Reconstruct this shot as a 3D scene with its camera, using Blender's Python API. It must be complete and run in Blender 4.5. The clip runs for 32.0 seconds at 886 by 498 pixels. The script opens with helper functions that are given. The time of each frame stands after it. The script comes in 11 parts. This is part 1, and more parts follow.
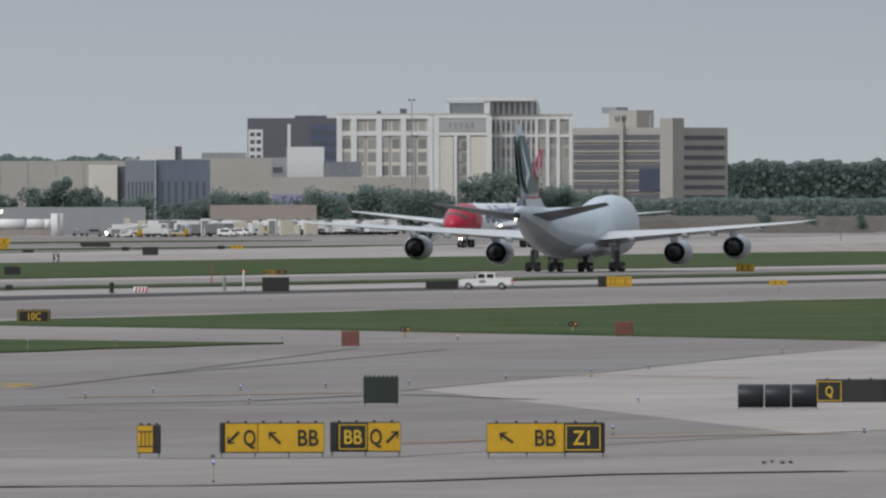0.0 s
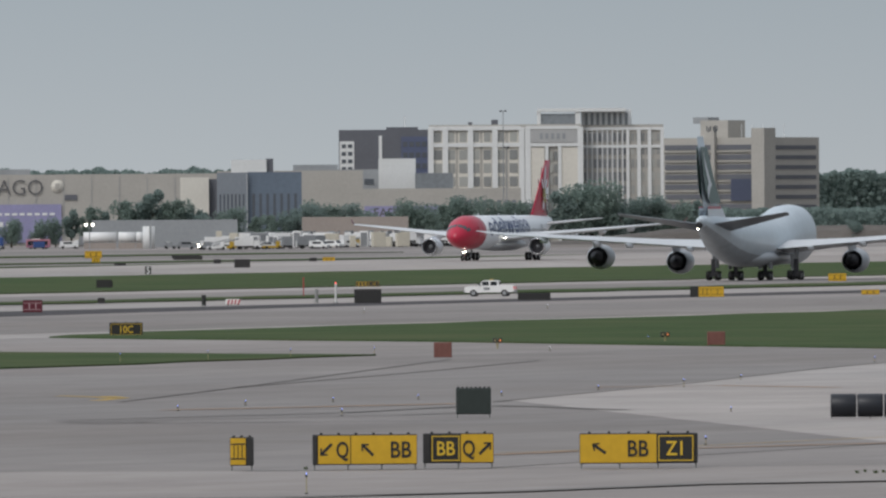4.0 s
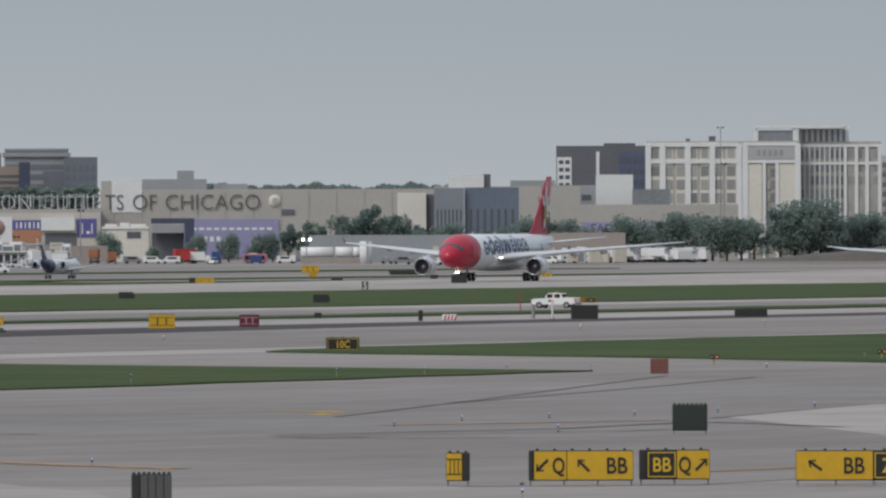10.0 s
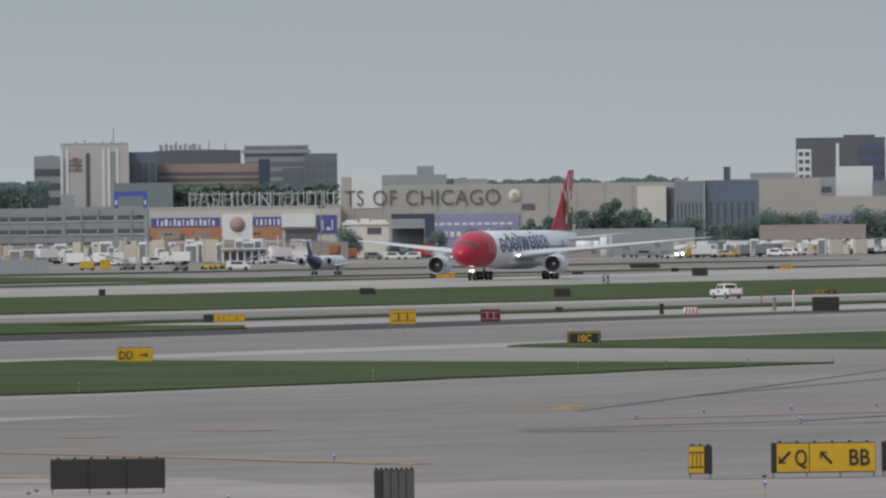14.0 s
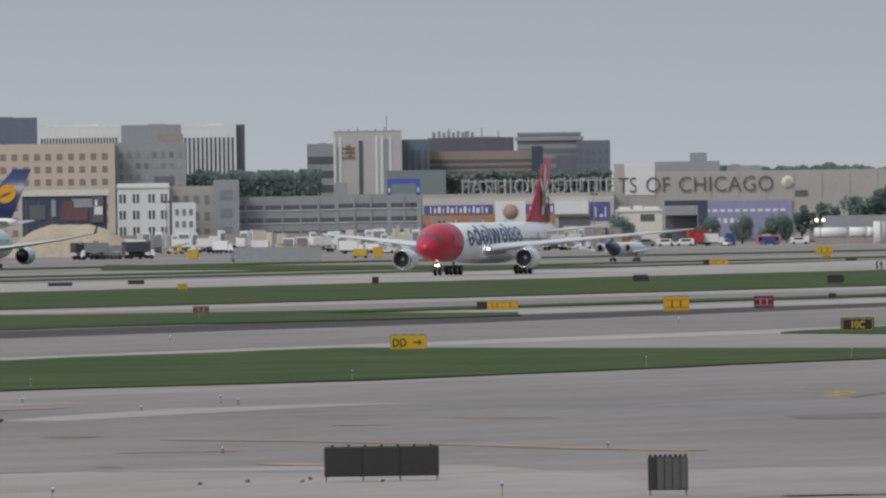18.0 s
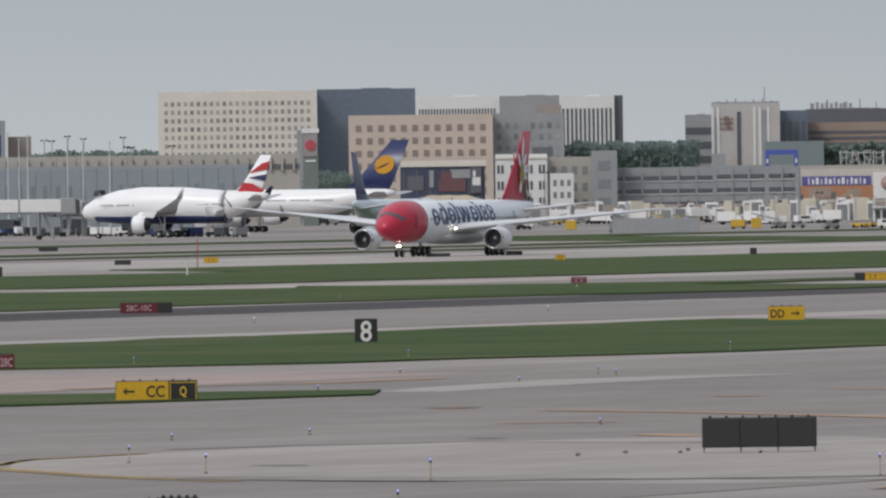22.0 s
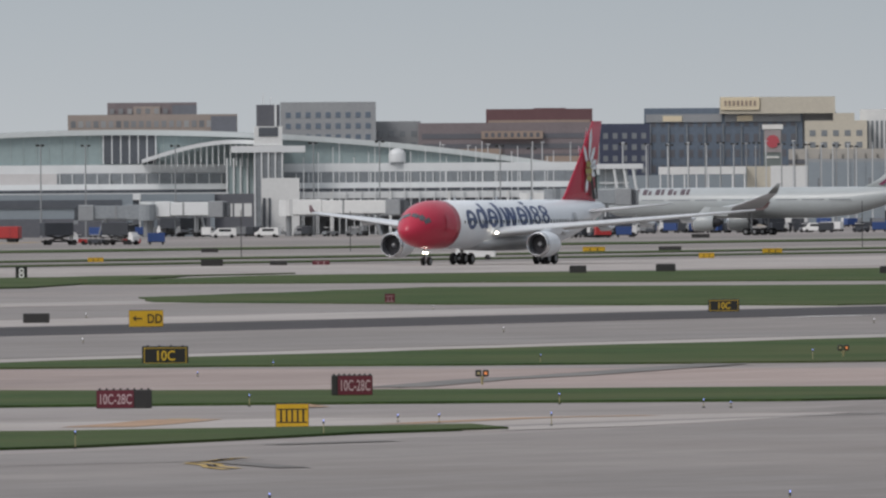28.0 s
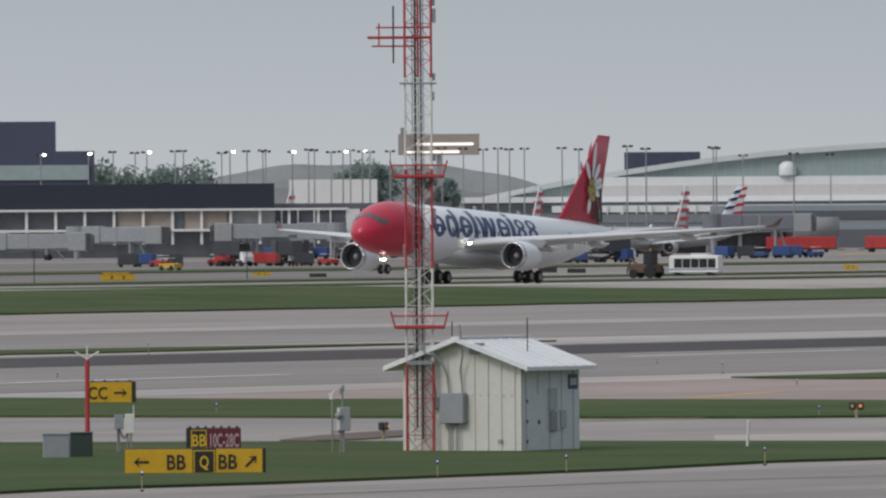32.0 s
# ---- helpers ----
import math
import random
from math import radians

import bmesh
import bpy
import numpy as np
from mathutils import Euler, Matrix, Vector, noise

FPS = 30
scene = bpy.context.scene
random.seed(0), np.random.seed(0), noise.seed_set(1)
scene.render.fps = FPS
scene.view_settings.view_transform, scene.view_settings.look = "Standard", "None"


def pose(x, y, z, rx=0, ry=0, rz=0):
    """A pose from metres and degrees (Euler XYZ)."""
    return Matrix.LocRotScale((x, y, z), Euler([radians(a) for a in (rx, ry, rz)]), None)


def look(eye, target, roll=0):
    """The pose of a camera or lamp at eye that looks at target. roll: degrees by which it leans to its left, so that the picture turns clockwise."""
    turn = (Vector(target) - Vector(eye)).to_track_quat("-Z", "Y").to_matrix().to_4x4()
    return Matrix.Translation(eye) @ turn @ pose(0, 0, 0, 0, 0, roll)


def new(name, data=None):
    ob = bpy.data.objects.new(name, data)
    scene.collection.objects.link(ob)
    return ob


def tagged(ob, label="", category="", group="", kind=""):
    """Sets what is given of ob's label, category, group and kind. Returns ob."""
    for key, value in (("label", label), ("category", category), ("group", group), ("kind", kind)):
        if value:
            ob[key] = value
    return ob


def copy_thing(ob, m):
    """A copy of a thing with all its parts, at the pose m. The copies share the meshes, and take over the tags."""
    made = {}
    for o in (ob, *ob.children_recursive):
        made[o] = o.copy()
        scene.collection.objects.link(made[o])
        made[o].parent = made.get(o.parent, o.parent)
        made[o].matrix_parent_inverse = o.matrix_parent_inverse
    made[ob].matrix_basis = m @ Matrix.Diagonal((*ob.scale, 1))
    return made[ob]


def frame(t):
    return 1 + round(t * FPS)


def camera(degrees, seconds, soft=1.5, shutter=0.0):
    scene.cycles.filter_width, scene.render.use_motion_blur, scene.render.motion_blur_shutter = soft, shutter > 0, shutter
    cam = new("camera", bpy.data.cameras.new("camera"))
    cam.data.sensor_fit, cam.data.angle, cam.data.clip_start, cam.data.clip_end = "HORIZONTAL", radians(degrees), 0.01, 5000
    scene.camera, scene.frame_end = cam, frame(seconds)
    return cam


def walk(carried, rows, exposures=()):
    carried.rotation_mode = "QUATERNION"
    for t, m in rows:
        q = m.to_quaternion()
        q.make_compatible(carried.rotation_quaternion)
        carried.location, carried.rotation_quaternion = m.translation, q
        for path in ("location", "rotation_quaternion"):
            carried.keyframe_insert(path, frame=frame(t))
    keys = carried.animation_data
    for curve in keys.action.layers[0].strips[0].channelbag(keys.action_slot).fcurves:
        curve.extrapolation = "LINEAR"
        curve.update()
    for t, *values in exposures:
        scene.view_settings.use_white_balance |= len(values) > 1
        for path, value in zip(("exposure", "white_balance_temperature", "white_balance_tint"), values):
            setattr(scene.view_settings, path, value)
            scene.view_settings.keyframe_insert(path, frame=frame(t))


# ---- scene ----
from mathutils.geometry import tessellate_polygon

PHI = radians(16.3)          # bearing of the runways
EYE = (0.0, 0.0, 8.5)


def aim(bearing, down, roll):
    """The camera's pose: bearing and depression in degrees."""
    b, d = radians(bearing), radians(down)
    far = (1000 * math.sin(b), 1000 * math.cos(b), 8.5 - 1000 * math.tan(d))
    return look(EYE, far, roll)


cam = camera(3.2077, 32.0, soft=2.35)
walk(cam, [
    (0, aim(0.0000, 0.1675, -0.107)),
    (0.5, aim(-0.0415, 0.1662, -0.053)),
    (1, aim(-0.0418, 0.1498, -0.038)),
    (1.5, aim(-0.0663, 0.1626, -0.053)),
    (2, aim(-0.1479, 0.1893, -0.127)),
    (2.5, aim(-0.2229, 0.1732, -0.245)),
    (3, aim(-0.2349, 0.1551, -0.262)),
    (3.5, aim(-0.2531, 0.1323, -0.387)),
    (4, aim(-0.3326, 0.1255, -0.388)),
    (4.5, aim(-0.4395, 0.1336, -0.370)),
    (6.5, aim(-0.5372, 0.0882, -0.299)),
    (7, aim(-0.6433, 0.0870, -0.299)),
    (7.5, aim(-0.7061, 0.0556, -0.215)),
    (8, aim(-0.7160, 0.0261, -0.385)),
    (8.5, aim(-0.7999, 0.0300, -0.310)),
    (9, aim(-0.9292, 0.0629, -0.396)),
    (9.5, aim(-1.0510, 0.0804, -0.223)),
    (10, aim(-1.1181, 0.0647, -0.153)),
    (10.5, aim(-1.1968, 0.0580, -0.215)),
    (11, aim(-1.2999, 0.0810, -0.282)),
    (11.5, aim(-1.4411, 0.0804, -0.297)),
    (12, aim(-1.5638, 0.0843, -0.355)),
    (12.5, aim(-1.6442, 0.1111, -0.382)),
    (13, aim(-1.7170, 0.1412, -0.439)),
    (13.5, aim(-1.8541, 0.1189, -0.599)),
    (14, aim(-1.9891, 0.0798, -0.658)),
    (14.5, aim(-2.0702, 0.0815, -0.667)),
    (16.5, aim(-2.5297, 0.0892, -0.899)),
    (17, aim(-2.6442, 0.1070, -1.024)),
    (17.5, aim(-2.7825, 0.0969, -1.009)),
    (18, aim(-2.9789, 0.1143, -0.815)),
    (18.5, aim(-3.1753, 0.1418, -0.660)),
    (19, aim(-3.2868, 0.1411, -0.554)),
    (19.5, aim(-3.3361, 0.1341, -0.721)),
    (20, aim(-3.4918, 0.1560, -0.955)),
    (20.5, aim(-3.7188, 0.1780, -0.966)),
    (21, aim(-3.9288, 0.1841, -0.848)),
    (21.5, aim(-4.1254, 0.1984, -0.773)),
    (22, aim(-4.3488, 0.2010, -0.771)),
    (22.5, aim(-4.6154, 0.1880, -0.615)),
    (23, aim(-4.8799, 0.1972, -0.559)),
    (23.5, aim(-5.1171, 0.2096, -0.538)),
    (24, aim(-5.3190, 0.2167, -0.403)),
    (24.5, aim(-5.5652, 0.2097, -0.221)),
    (25, aim(-5.9431, 0.2307, -0.186)),
    (25.5, aim(-6.3234, 0.2406, -0.285)),
    (27.5, aim(-7.4245, 0.2023, -0.490)),
    (28, aim(-7.7934, 0.2005, -0.403)),
    (28.5, aim(-8.1412, 0.2050, -0.267)),
    (29, aim(-8.4749, 0.1925, -0.346)),
    (29.5, aim(-8.8266, 0.1908, -0.349)),
    (30, aim(-9.1821, 0.2334, -0.091)),
    (30.5, aim(-9.5794, 0.2593, -0.224)),
    (31, aim(-10.0605, 0.2201, -0.244)),
    (31.5, aim(-10.5086, 0.1619, -0.247)),
    (32, aim(-10.9789, 0.1433, -0.395)),
], exposures=[(0, 0.0, 6500, 10), (5, -0.03, 6500, 10), (9, -0.06, 6480, 10), (14, -0.06, 6500, 10), (18, -0.04, 6520, 10), (22, 0.06, 6640, 12), (26, 0.05, 6640, 12), (32, 0.0, 6600, 11.5)])

# ---- light: overcast day ----
world = bpy.data.worlds.new("world")
scene.world = world
world.use_nodes = True
wn, wl = world.node_tree.nodes, world.node_tree.links
wn.clear()
w_out = wn.new("ShaderNodeOutputWorld")
w_bg = wn.new("ShaderNodeBackground")
w_sky = wn.new("ShaderNodeTexSky")
w_sky.sky_type, w_sky.sun_disc = "NISHITA", False
w_sky.sun_elevation, w_sky.sun_rotation = radians(42), radians(215)
w_sky.air_density, w_sky.dust_density = 1.0, 4.0
w_dim = wn.new("ShaderNodeVectorMath")
w_dim.operation = "SCALE"
w_dim.inputs["Scale"].default_value = 0.02
w_co = wn.new("ShaderNodeTexCoord")
w_sep = wn.new("ShaderNodeSeparateXYZ")
w_ramp = wn.new("ShaderNodeValToRGB")
w_ramp.color_ramp.elements[0].position, w_ramp.color_ramp.elements[0].color = 0.0, (0.434, 0.467, 0.492, 1)
w_ramp.color_ramp.elements[1].position, w_ramp.color_ramp.elements[1].color = 0.7, (0.60, 0.635, 0.685, 1)
el = w_ramp.color_ramp.elements.new(0.016)
el.color = (0.335, 0.385, 0.425, 1)
w_add = wn.new("ShaderNodeVectorMath")
w_add.operation = "ADD"
wl.new(w_co.outputs["Generated"], w_sep.inputs[0])
wl.new(w_sep.outputs["Z"], w_ramp.inputs[0])
wl.new(w_sky.outputs[0], w_dim.inputs[0])
wl.new(w_dim.outputs[0], w_add.inputs[0])
wl.new(w_ramp.outputs[0], w_add.inputs[1])
# the cloud cover is thinner, so brighter, towards -x
w_k = wn.new("ShaderNodeMapRange")
w_k.inputs["From Min"].default_value, w_k.inputs["From Max"].default_value = -1.0, 1.0
w_k.inputs["To Min"].default_value, w_k.inputs["To Max"].default_value = 1.5, 0.5
w_sc = wn.new("ShaderNodeVectorMath")
w_sc.operation = "SCALE"
wl.new(w_sep.outputs["X"], w_k.inputs["Value"])
wl.new(w_add.outputs[0], w_sc.inputs[0])
wl.new(w_k.outputs[0], w_sc.inputs["Scale"])
wl.new(w_sc.outputs[0], w_bg.inputs["Color"])
wl.new(w_bg.outputs[0], w_out.inputs["Surface"])
sun = new("sun", bpy.data.lights.new("sun", "SUN"))
sun.data.energy, sun.data.angle, sun.data.color = 0.9, radians(14), (1.0, 0.985, 0.975)
sun.matrix_world = look((-600, -900, 1000), (0, 0, 0))


# ---- materials ----
def mat(name, color, rough=0.6, metal=0.0, vary=0.12, scale=1.0, stretch=(1, 1, 1), bump=0.0, glow=0.0, spec=0.5):
    """A surface with broad and fine variation of its colour at real size."""
    m = bpy.data.materials.new(name)
    m.use_nodes = True
    nt = m.node_tree
    b = nt.nodes["Principled BSDF"]
    b.inputs["Roughness"].default_value = rough
    b.inputs["Metallic"].default_value = metal
    b.inputs["Specular IOR Level"].default_value = spec
    if vary:
        tc = nt.nodes.new("ShaderNodeTexCoord")
        mp = nt.nodes.new("ShaderNodeMapping")
        mp.inputs["Scale"].default_value = stretch
        n1, n2 = nt.nodes.new("ShaderNodeTexNoise"), nt.nodes.new("ShaderNodeTexNoise")
        n1.inputs["Scale"].default_value, n2.inputs["Scale"].default_value = 0.35 * scale, 4.0 * scale
        n1.inputs["Detail"].default_value = n2.inputs["Detail"].default_value = 5
        add = nt.nodes.new("ShaderNodeMath")
        add.operation = "ADD"
        mr = nt.nodes.new("ShaderNodeMapRange")
        mr.inputs["From Min"].default_value, mr.inputs["From Max"].default_value = 0.65, 1.35
        mr.inputs["To Min"].default_value, mr.inputs["To Max"].default_value = 1 - vary, 1 + vary
        sc = nt.nodes.new("ShaderNodeVectorMath")
        sc.operation = "SCALE"
        sc.inputs[0].default_value = color
        nt.links.new(tc.outputs["Object"], mp.inputs[0])
        for n in (n1, n2):
            nt.links.new(mp.outputs[0], n.inputs["Vector"])
        nt.links.new(n1.outputs["Fac"], add.inputs[0])
        nt.links.new(n2.outputs["Fac"], add.inputs[1])
        nt.links.new(add.outputs[0], mr.inputs["Value"])
        nt.links.new(mr.outputs[0], sc.inputs["Scale"])
        nt.links.new(sc.outputs[0], b.inputs["Base Color"])
        if bump:
            bp = nt.nodes.new("ShaderNodeBump")
            bp.inputs["Strength"].default_value = bump
            nt.links.new(n2.outputs["Fac"], bp.inputs["Height"])
            nt.links.new(bp.outputs[0], b.inputs["Normal"])
    else:
        b.inputs["Base Color"].default_value = (*color, 1)
    if glow:
        b.inputs["Emission Color"].default_value = (*color, 1)
        b.inputs["Emission Strength"].default_value = glow
    return m


def paving(name, color, vary=0.16, tint=(1.06, 0.98, 0.92)):
    """Pavement with slab joints, streaks along the runway and stains."""
    m = bpy.data.materials.new(name)
    m.use_nodes = True
    nt = m.node_tree
    N, L = nt.nodes.new, nt.links.new
    b = nt.nodes["Principled BSDF"]
    b.inputs["Roughness"].default_value = 0.8
    b.inputs["Specular IOR Level"].default_value = 0.25
    tc, mp = N("ShaderNodeTexCoord"), N("ShaderNodeMapping")
    mp.inputs["Rotation"].default_value = (0, 0, PHI - math.pi / 2)
    L(tc.outputs["Object"], mp.inputs[0])
    fac = None
    for s, st, amp in ((0.02, (0.35, 1, 1), 1.0), (0.09, (0.5, 2.2, 1), 0.75), (0.6, (1, 1, 1), 0.45)):
        st_n = N("ShaderNodeVectorMath")
        st_n.operation = "MULTIPLY"
        st_n.inputs[1].default_value = st
        L(mp.outputs[0], st_n.inputs[0])
        n = N("ShaderNodeTexNoise")
        n.inputs["Scale"].default_value, n.inputs["Detail"].default_value = s, 4
        L(st_n.outputs[0], n.inputs["Vector"])
        k = N("ShaderNodeMath")
        k.operation = "MULTIPLY_ADD"
        k.inputs[1].default_value, k.inputs[2].default_value = 2 * amp, -amp
        L(n.outputs["Fac"], k.inputs[0])
        if fac is None:
            fac = k
        else:
            a = N("ShaderNodeMath")
            a.operation = "ADD"
            L(fac.outputs[0], a.inputs[0])
            L(k.outputs[0], a.inputs[1])
            fac = a
    br = N("ShaderNodeTexBrick")
    br.offset = 0.0
    br.inputs["Color1"].default_value = (1, 1, 1, 1)
    br.inputs["Color2"].default_value = (0.9, 0.89, 0.885, 1)
    br.inputs["Mortar"].default_value = (0.72, 0.72, 0.72, 1)
    br.inputs["Scale"].default_value = 1.0
    br.inputs["Brick Width"].default_value = 7.5
    br.inputs["Row Height"].default_value = 7.5
    br.inputs["Mortar Size"].default_value = 0.06
    L(mp.outputs[0], br.inputs["Vector"])
    mr = N("ShaderNodeMapRange")
    mr.inputs["From Min"].default_value, mr.inputs["From Max"].default_value = -0.8, 0.8
    mr.inputs["To Min"].default_value, mr.inputs["To Max"].default_value = 1 - 1.6 * vary, 1 + 1.6 * vary
    L(fac.outputs[0], mr.inputs["Value"])
    mix = N("ShaderNodeMix")
    mix.data_type = "RGBA"
    mix.inputs["A"].default_value = (*color, 1)
    mix.inputs["B"].default_value = (color[0] * tint[0], color[1] * tint[1], color[2] * tint[2], 1)
    nz = N("ShaderNodeTexNoise")
    nz.inputs["Scale"].default_value = 0.012
    L(mp.outputs[0], nz.inputs["Vector"])
    L(nz.outputs["Fac"], mix.inputs["Factor"])
    sc, mu = N("ShaderNodeVectorMath"), N("ShaderNodeVectorMath")
    sc.operation, mu.operation = "SCALE", "MULTIPLY"
    L(mix.outputs["Result"], sc.inputs[0])
    L(mr.outputs[0], sc.inputs["Scale"])
    L(sc.outputs[0], mu.inputs[0])
    L(br.outputs["Color"], mu.inputs[1])
    L(mu.outputs[0], b.inputs["Base Color"])
    return m


M_CONC = paving("weathered_concrete", (0.28, 0.264, 0.256), 0.17)
M_PALE = paving("pale_concrete", (0.385, 0.365, 0.352), 0.16)
M_PALE2 = paving("bleached_concrete", (0.335, 0.317, 0.305), 0.18)
M_ASPH = paving("old_asphalt", (0.24, 0.227, 0.22), 0.17)
M_CONC2 = paving("sunworn_concrete", (0.305, 0.287, 0.277), 0.17)
M_DARK = paving("dark_asphalt", (0.082, 0.080, 0.085), 0.16)
M_DARK.node_tree.nodes["Principled BSDF"].inputs["Specular IOR Level"].default_value = 0.06
M_APRON = paving("dark_grey_apron", (0.185, 0.176, 0.17), 0.2)
M_PINK = paving("reddish_concrete", (0.335, 0.28, 0.262), 0.18)


def turf(name, green, dry):
    """Mown grass: fresh and dry patches in two scales."""
    m = mat(name, green, 0.9, vary=0.32, scale=0.5, spec=0.1)
    nt = m.node_tree
    b = nt.nodes["Principled BSDF"]
    src = b.inputs["Base Color"].links[0].from_socket
    tc, n, mr, mx = (nt.nodes.new(k) for k in ("ShaderNodeTexCoord", "ShaderNodeTexNoise", "ShaderNodeMapRange", "ShaderNodeMix"))
    n.inputs["Scale"].default_value, n.inputs["Detail"].default_value = 0.05, 6
    mr.inputs["From Min"].default_value, mr.inputs["From Max"].default_value = 0.42, 0.68
    mx.data_type = "RGBA"
    mx.inputs["B"].default_value = (*dry, 1)
    nt.links.new(tc.outputs["Object"], n.inputs["Vector"])
    nt.links.new(n.outputs["Fac"], mr.inputs["Value"])
    nt.links.new(mr.outputs[0], mx.inputs["Factor"])
    nt.links.new(src, mx.inputs["A"])
    nt.links.new(mx.outputs["Result"], b.inputs["Base Color"])
    return m


M_GRASS = turf("mown_grass", (0.045, 0.077, 0.0235), (0.080, 0.093, 0.0365))
M_DIRT = mat("bare_brown_dirt", (0.20, 0.172, 0.152), 0.95, vary=0.25, scale=0.06)
M_SOIL = mat("damp_brown_soil", (0.115, 0.088, 0.07), 0.95, vary=0.3, scale=0.8)
M_YLINE = mat("yellow_road_paint", (0.44, 0.29, 0.07), 0.7, vary=0.3, scale=0.5)
M_WLINE = mat("white_road_paint", (0.62, 0.62, 0.60), 0.7, vary=0.2, scale=0.5)
M_TAR = mat("tar_seam", (0.10, 0.085, 0.075), 0.8, vary=0.3, scale=0.3)
M_WHITE = mat("white_aircraft_paint", (0.76, 0.80, 0.84), 0.28, vary=0.04, scale=0.5)
M_FRT = mat("bluish_white_weathered_paint", (0.60, 0.68, 0.74), 0.32, vary=0.1, scale=0.25)
M_UNDER = mat("mottled_grey_underside_paint", (0.37, 0.405, 0.435), 0.42, vary=0.22, scale=0.25)
M_NAC = mat("grey_nacelle_paint", (0.40, 0.43, 0.46), 0.35, vary=0.08, scale=0.4)
# Shade of the tailplane underside and engine intakes is put into this grey.
M_DGREY = mat("dark_grey_shade_paint", (0.13, 0.14, 0.155), 0.4, vary=0.08, scale=0.4)
M_GREYP = mat("grey_aircraft_paint", (0.50, 0.53, 0.56), 0.35, vary=0.06, scale=0.5)
M_WING = mat("wing_grey_paint", (0.60, 0.62, 0.64), 0.35, vary=0.06, scale=0.5)
M_RED = mat("red_aircraft_paint", (0.47, 0.020, 0.055), 0.3, vary=0.05, scale=0.5)
M_WLET = mat("dark_red_winglet_paint", (0.13, 0.035, 0.04), 0.35, vary=0.05)
M_BLUE = mat("blue_lettering_paint", (0.03, 0.06, 0.17), 0.35, vary=0.05)
M_METAL = mat("bare_metal_lip", (0.62, 0.63, 0.65), 0.25, 0.9, vary=0.06)
M_BLACK = mat("black_rubber", (0.016, 0.016, 0.017), 0.8, vary=0.15)
M_FAN = mat("dark_fan_blades", (0.035, 0.035, 0.04), 0.45, 0.5, vary=0.1)
M_GLASSD = mat("dark_window_glass", (0.02, 0.025, 0.03), 0.12, vary=0.05)
M_COCK = mat("grey_cockpit_glass", (0.075, 0.078, 0.09), 0.15, vary=0.1, spec=0.8)
M_STRUT = mat("grey_strut_metal", (0.32, 0.33, 0.34), 0.4, 0.4, vary=0.1)
M_LAMP = mat("landing_light_glow", (1.0, 0.92, 0.76), 0.3, vary=0, glow=11)
M_GREEN = mat("deep_green_paint", (0.012, 0.085, 0.075), 0.3, vary=0.05)
M_YELLOW = mat("yellow_sign_panel", (0.62, 0.37, 0.015), 0.45, vary=0.1)
M_SBLACK = mat("black_sign_panel", (0.018, 0.018, 0.017), 0.5, vary=0.12)
M_SRED = mat("maroon_sign_panel", (0.125, 0.014, 0.026), 0.5, vary=0.1)
M_SWHITE = mat("white_sign_letters", (0.75, 0.75, 0.72), 0.5, vary=0.05)
M_SPINK = mat("faded_pink_white_sign_letters", (0.50, 0.36, 0.37), 0.5, vary=0.1)
M_SYEL = mat("yellow_sign_letters", (0.70, 0.46, 0.03), 0.5, vary=0.05)


# ---- small tools ----
def part(name, bm, material, parent=None, label=""):
    me = bpy.data.meshes.new(name)
    bm.normal_update()
    bm.to_mesh(me)
    bm.free()
    mats = material if isinstance(material, (list, tuple)) else [material]
    for q in mats:
        me.materials.append(q)
    ob = new(name, me)
    if parent is not None:
        ob.parent = parent
    return tagged(ob, label)


def smooth(ob):
    for pl in ob.data.polygons:
        pl.use_smooth = True
    return ob


def root(name, m, label, category, group="", kind=""):
    ob = new(name)
    ob.empty_display_size = 0.5
    ob.matrix_basis = m
    return tagged(ob, label, category, group, kind)


def box(bm, x, y, z, w, d, h, bevel=0.0):
    """A box with its base centre at x, y, z."""
    r = bmesh.ops.create_cube(bm, size=1.0)
    bmesh.ops.scale(bm, vec=(w, d, h), verts=r["verts"])
    bmesh.ops.translate(bm, vec=(x, y, z + h / 2), verts=r["verts"])
    if bevel:
        es = list({e for v in r["verts"] for e in v.link_edges})
        bmesh.ops.bevel(bm, geom=es, offset=bevel, segments=1, affect="EDGES")
    return bm


def boxes(*rows, bevel=0.0):
    bm = bmesh.new()
    for r in rows:
        box(bm, *r, bevel=bevel)
    return bm


def tube(bm, a, b, ra, rb=None, n=12):
    """A round bar from a to b."""
    a, b = Vector(a), Vector(b)
    rb = ra if rb is None else rb
    r = bmesh.ops.create_cone(bm, cap_ends=True, segments=n, radius1=ra, radius2=rb, depth=(b - a).length)
    m = Matrix.Translation((a + b) / 2) @ (b - a).to_track_quat("Z", "Y").to_matrix().to_4x4()
    bmesh.ops.transform(bm, matrix=m, verts=r["verts"])
    return bm


def tubes(*rows, n=12):
    bm = bmesh.new()
    for r in rows:
        tube(bm, *r, n=n)
    return bm


def loft(rings, cap=True):
    """A skin over closed rings of equal count."""
    bm = bmesh.new()
    vs = [[bm.verts.new(p) for p in ring] for ring in rings]
    n = len(vs[0])
    for a, b in zip(vs, vs[1:]):
        for i in range(n):
            bm.faces.new((a[i], a[(i + 1) % n], b[(i + 1) % n], b[i]))
    if cap:
        for ring in (vs[0], vs[-1]):
            try:
                bm.faces.new(ring)
            except ValueError:
                pass
    bmesh.ops.recalc_face_normals(bm, faces=bm.faces)
    return bm


def bmesh_shift(bm, v):
    bmesh.ops.translate(bm, vec=v, verts=bm.verts)
    return bm


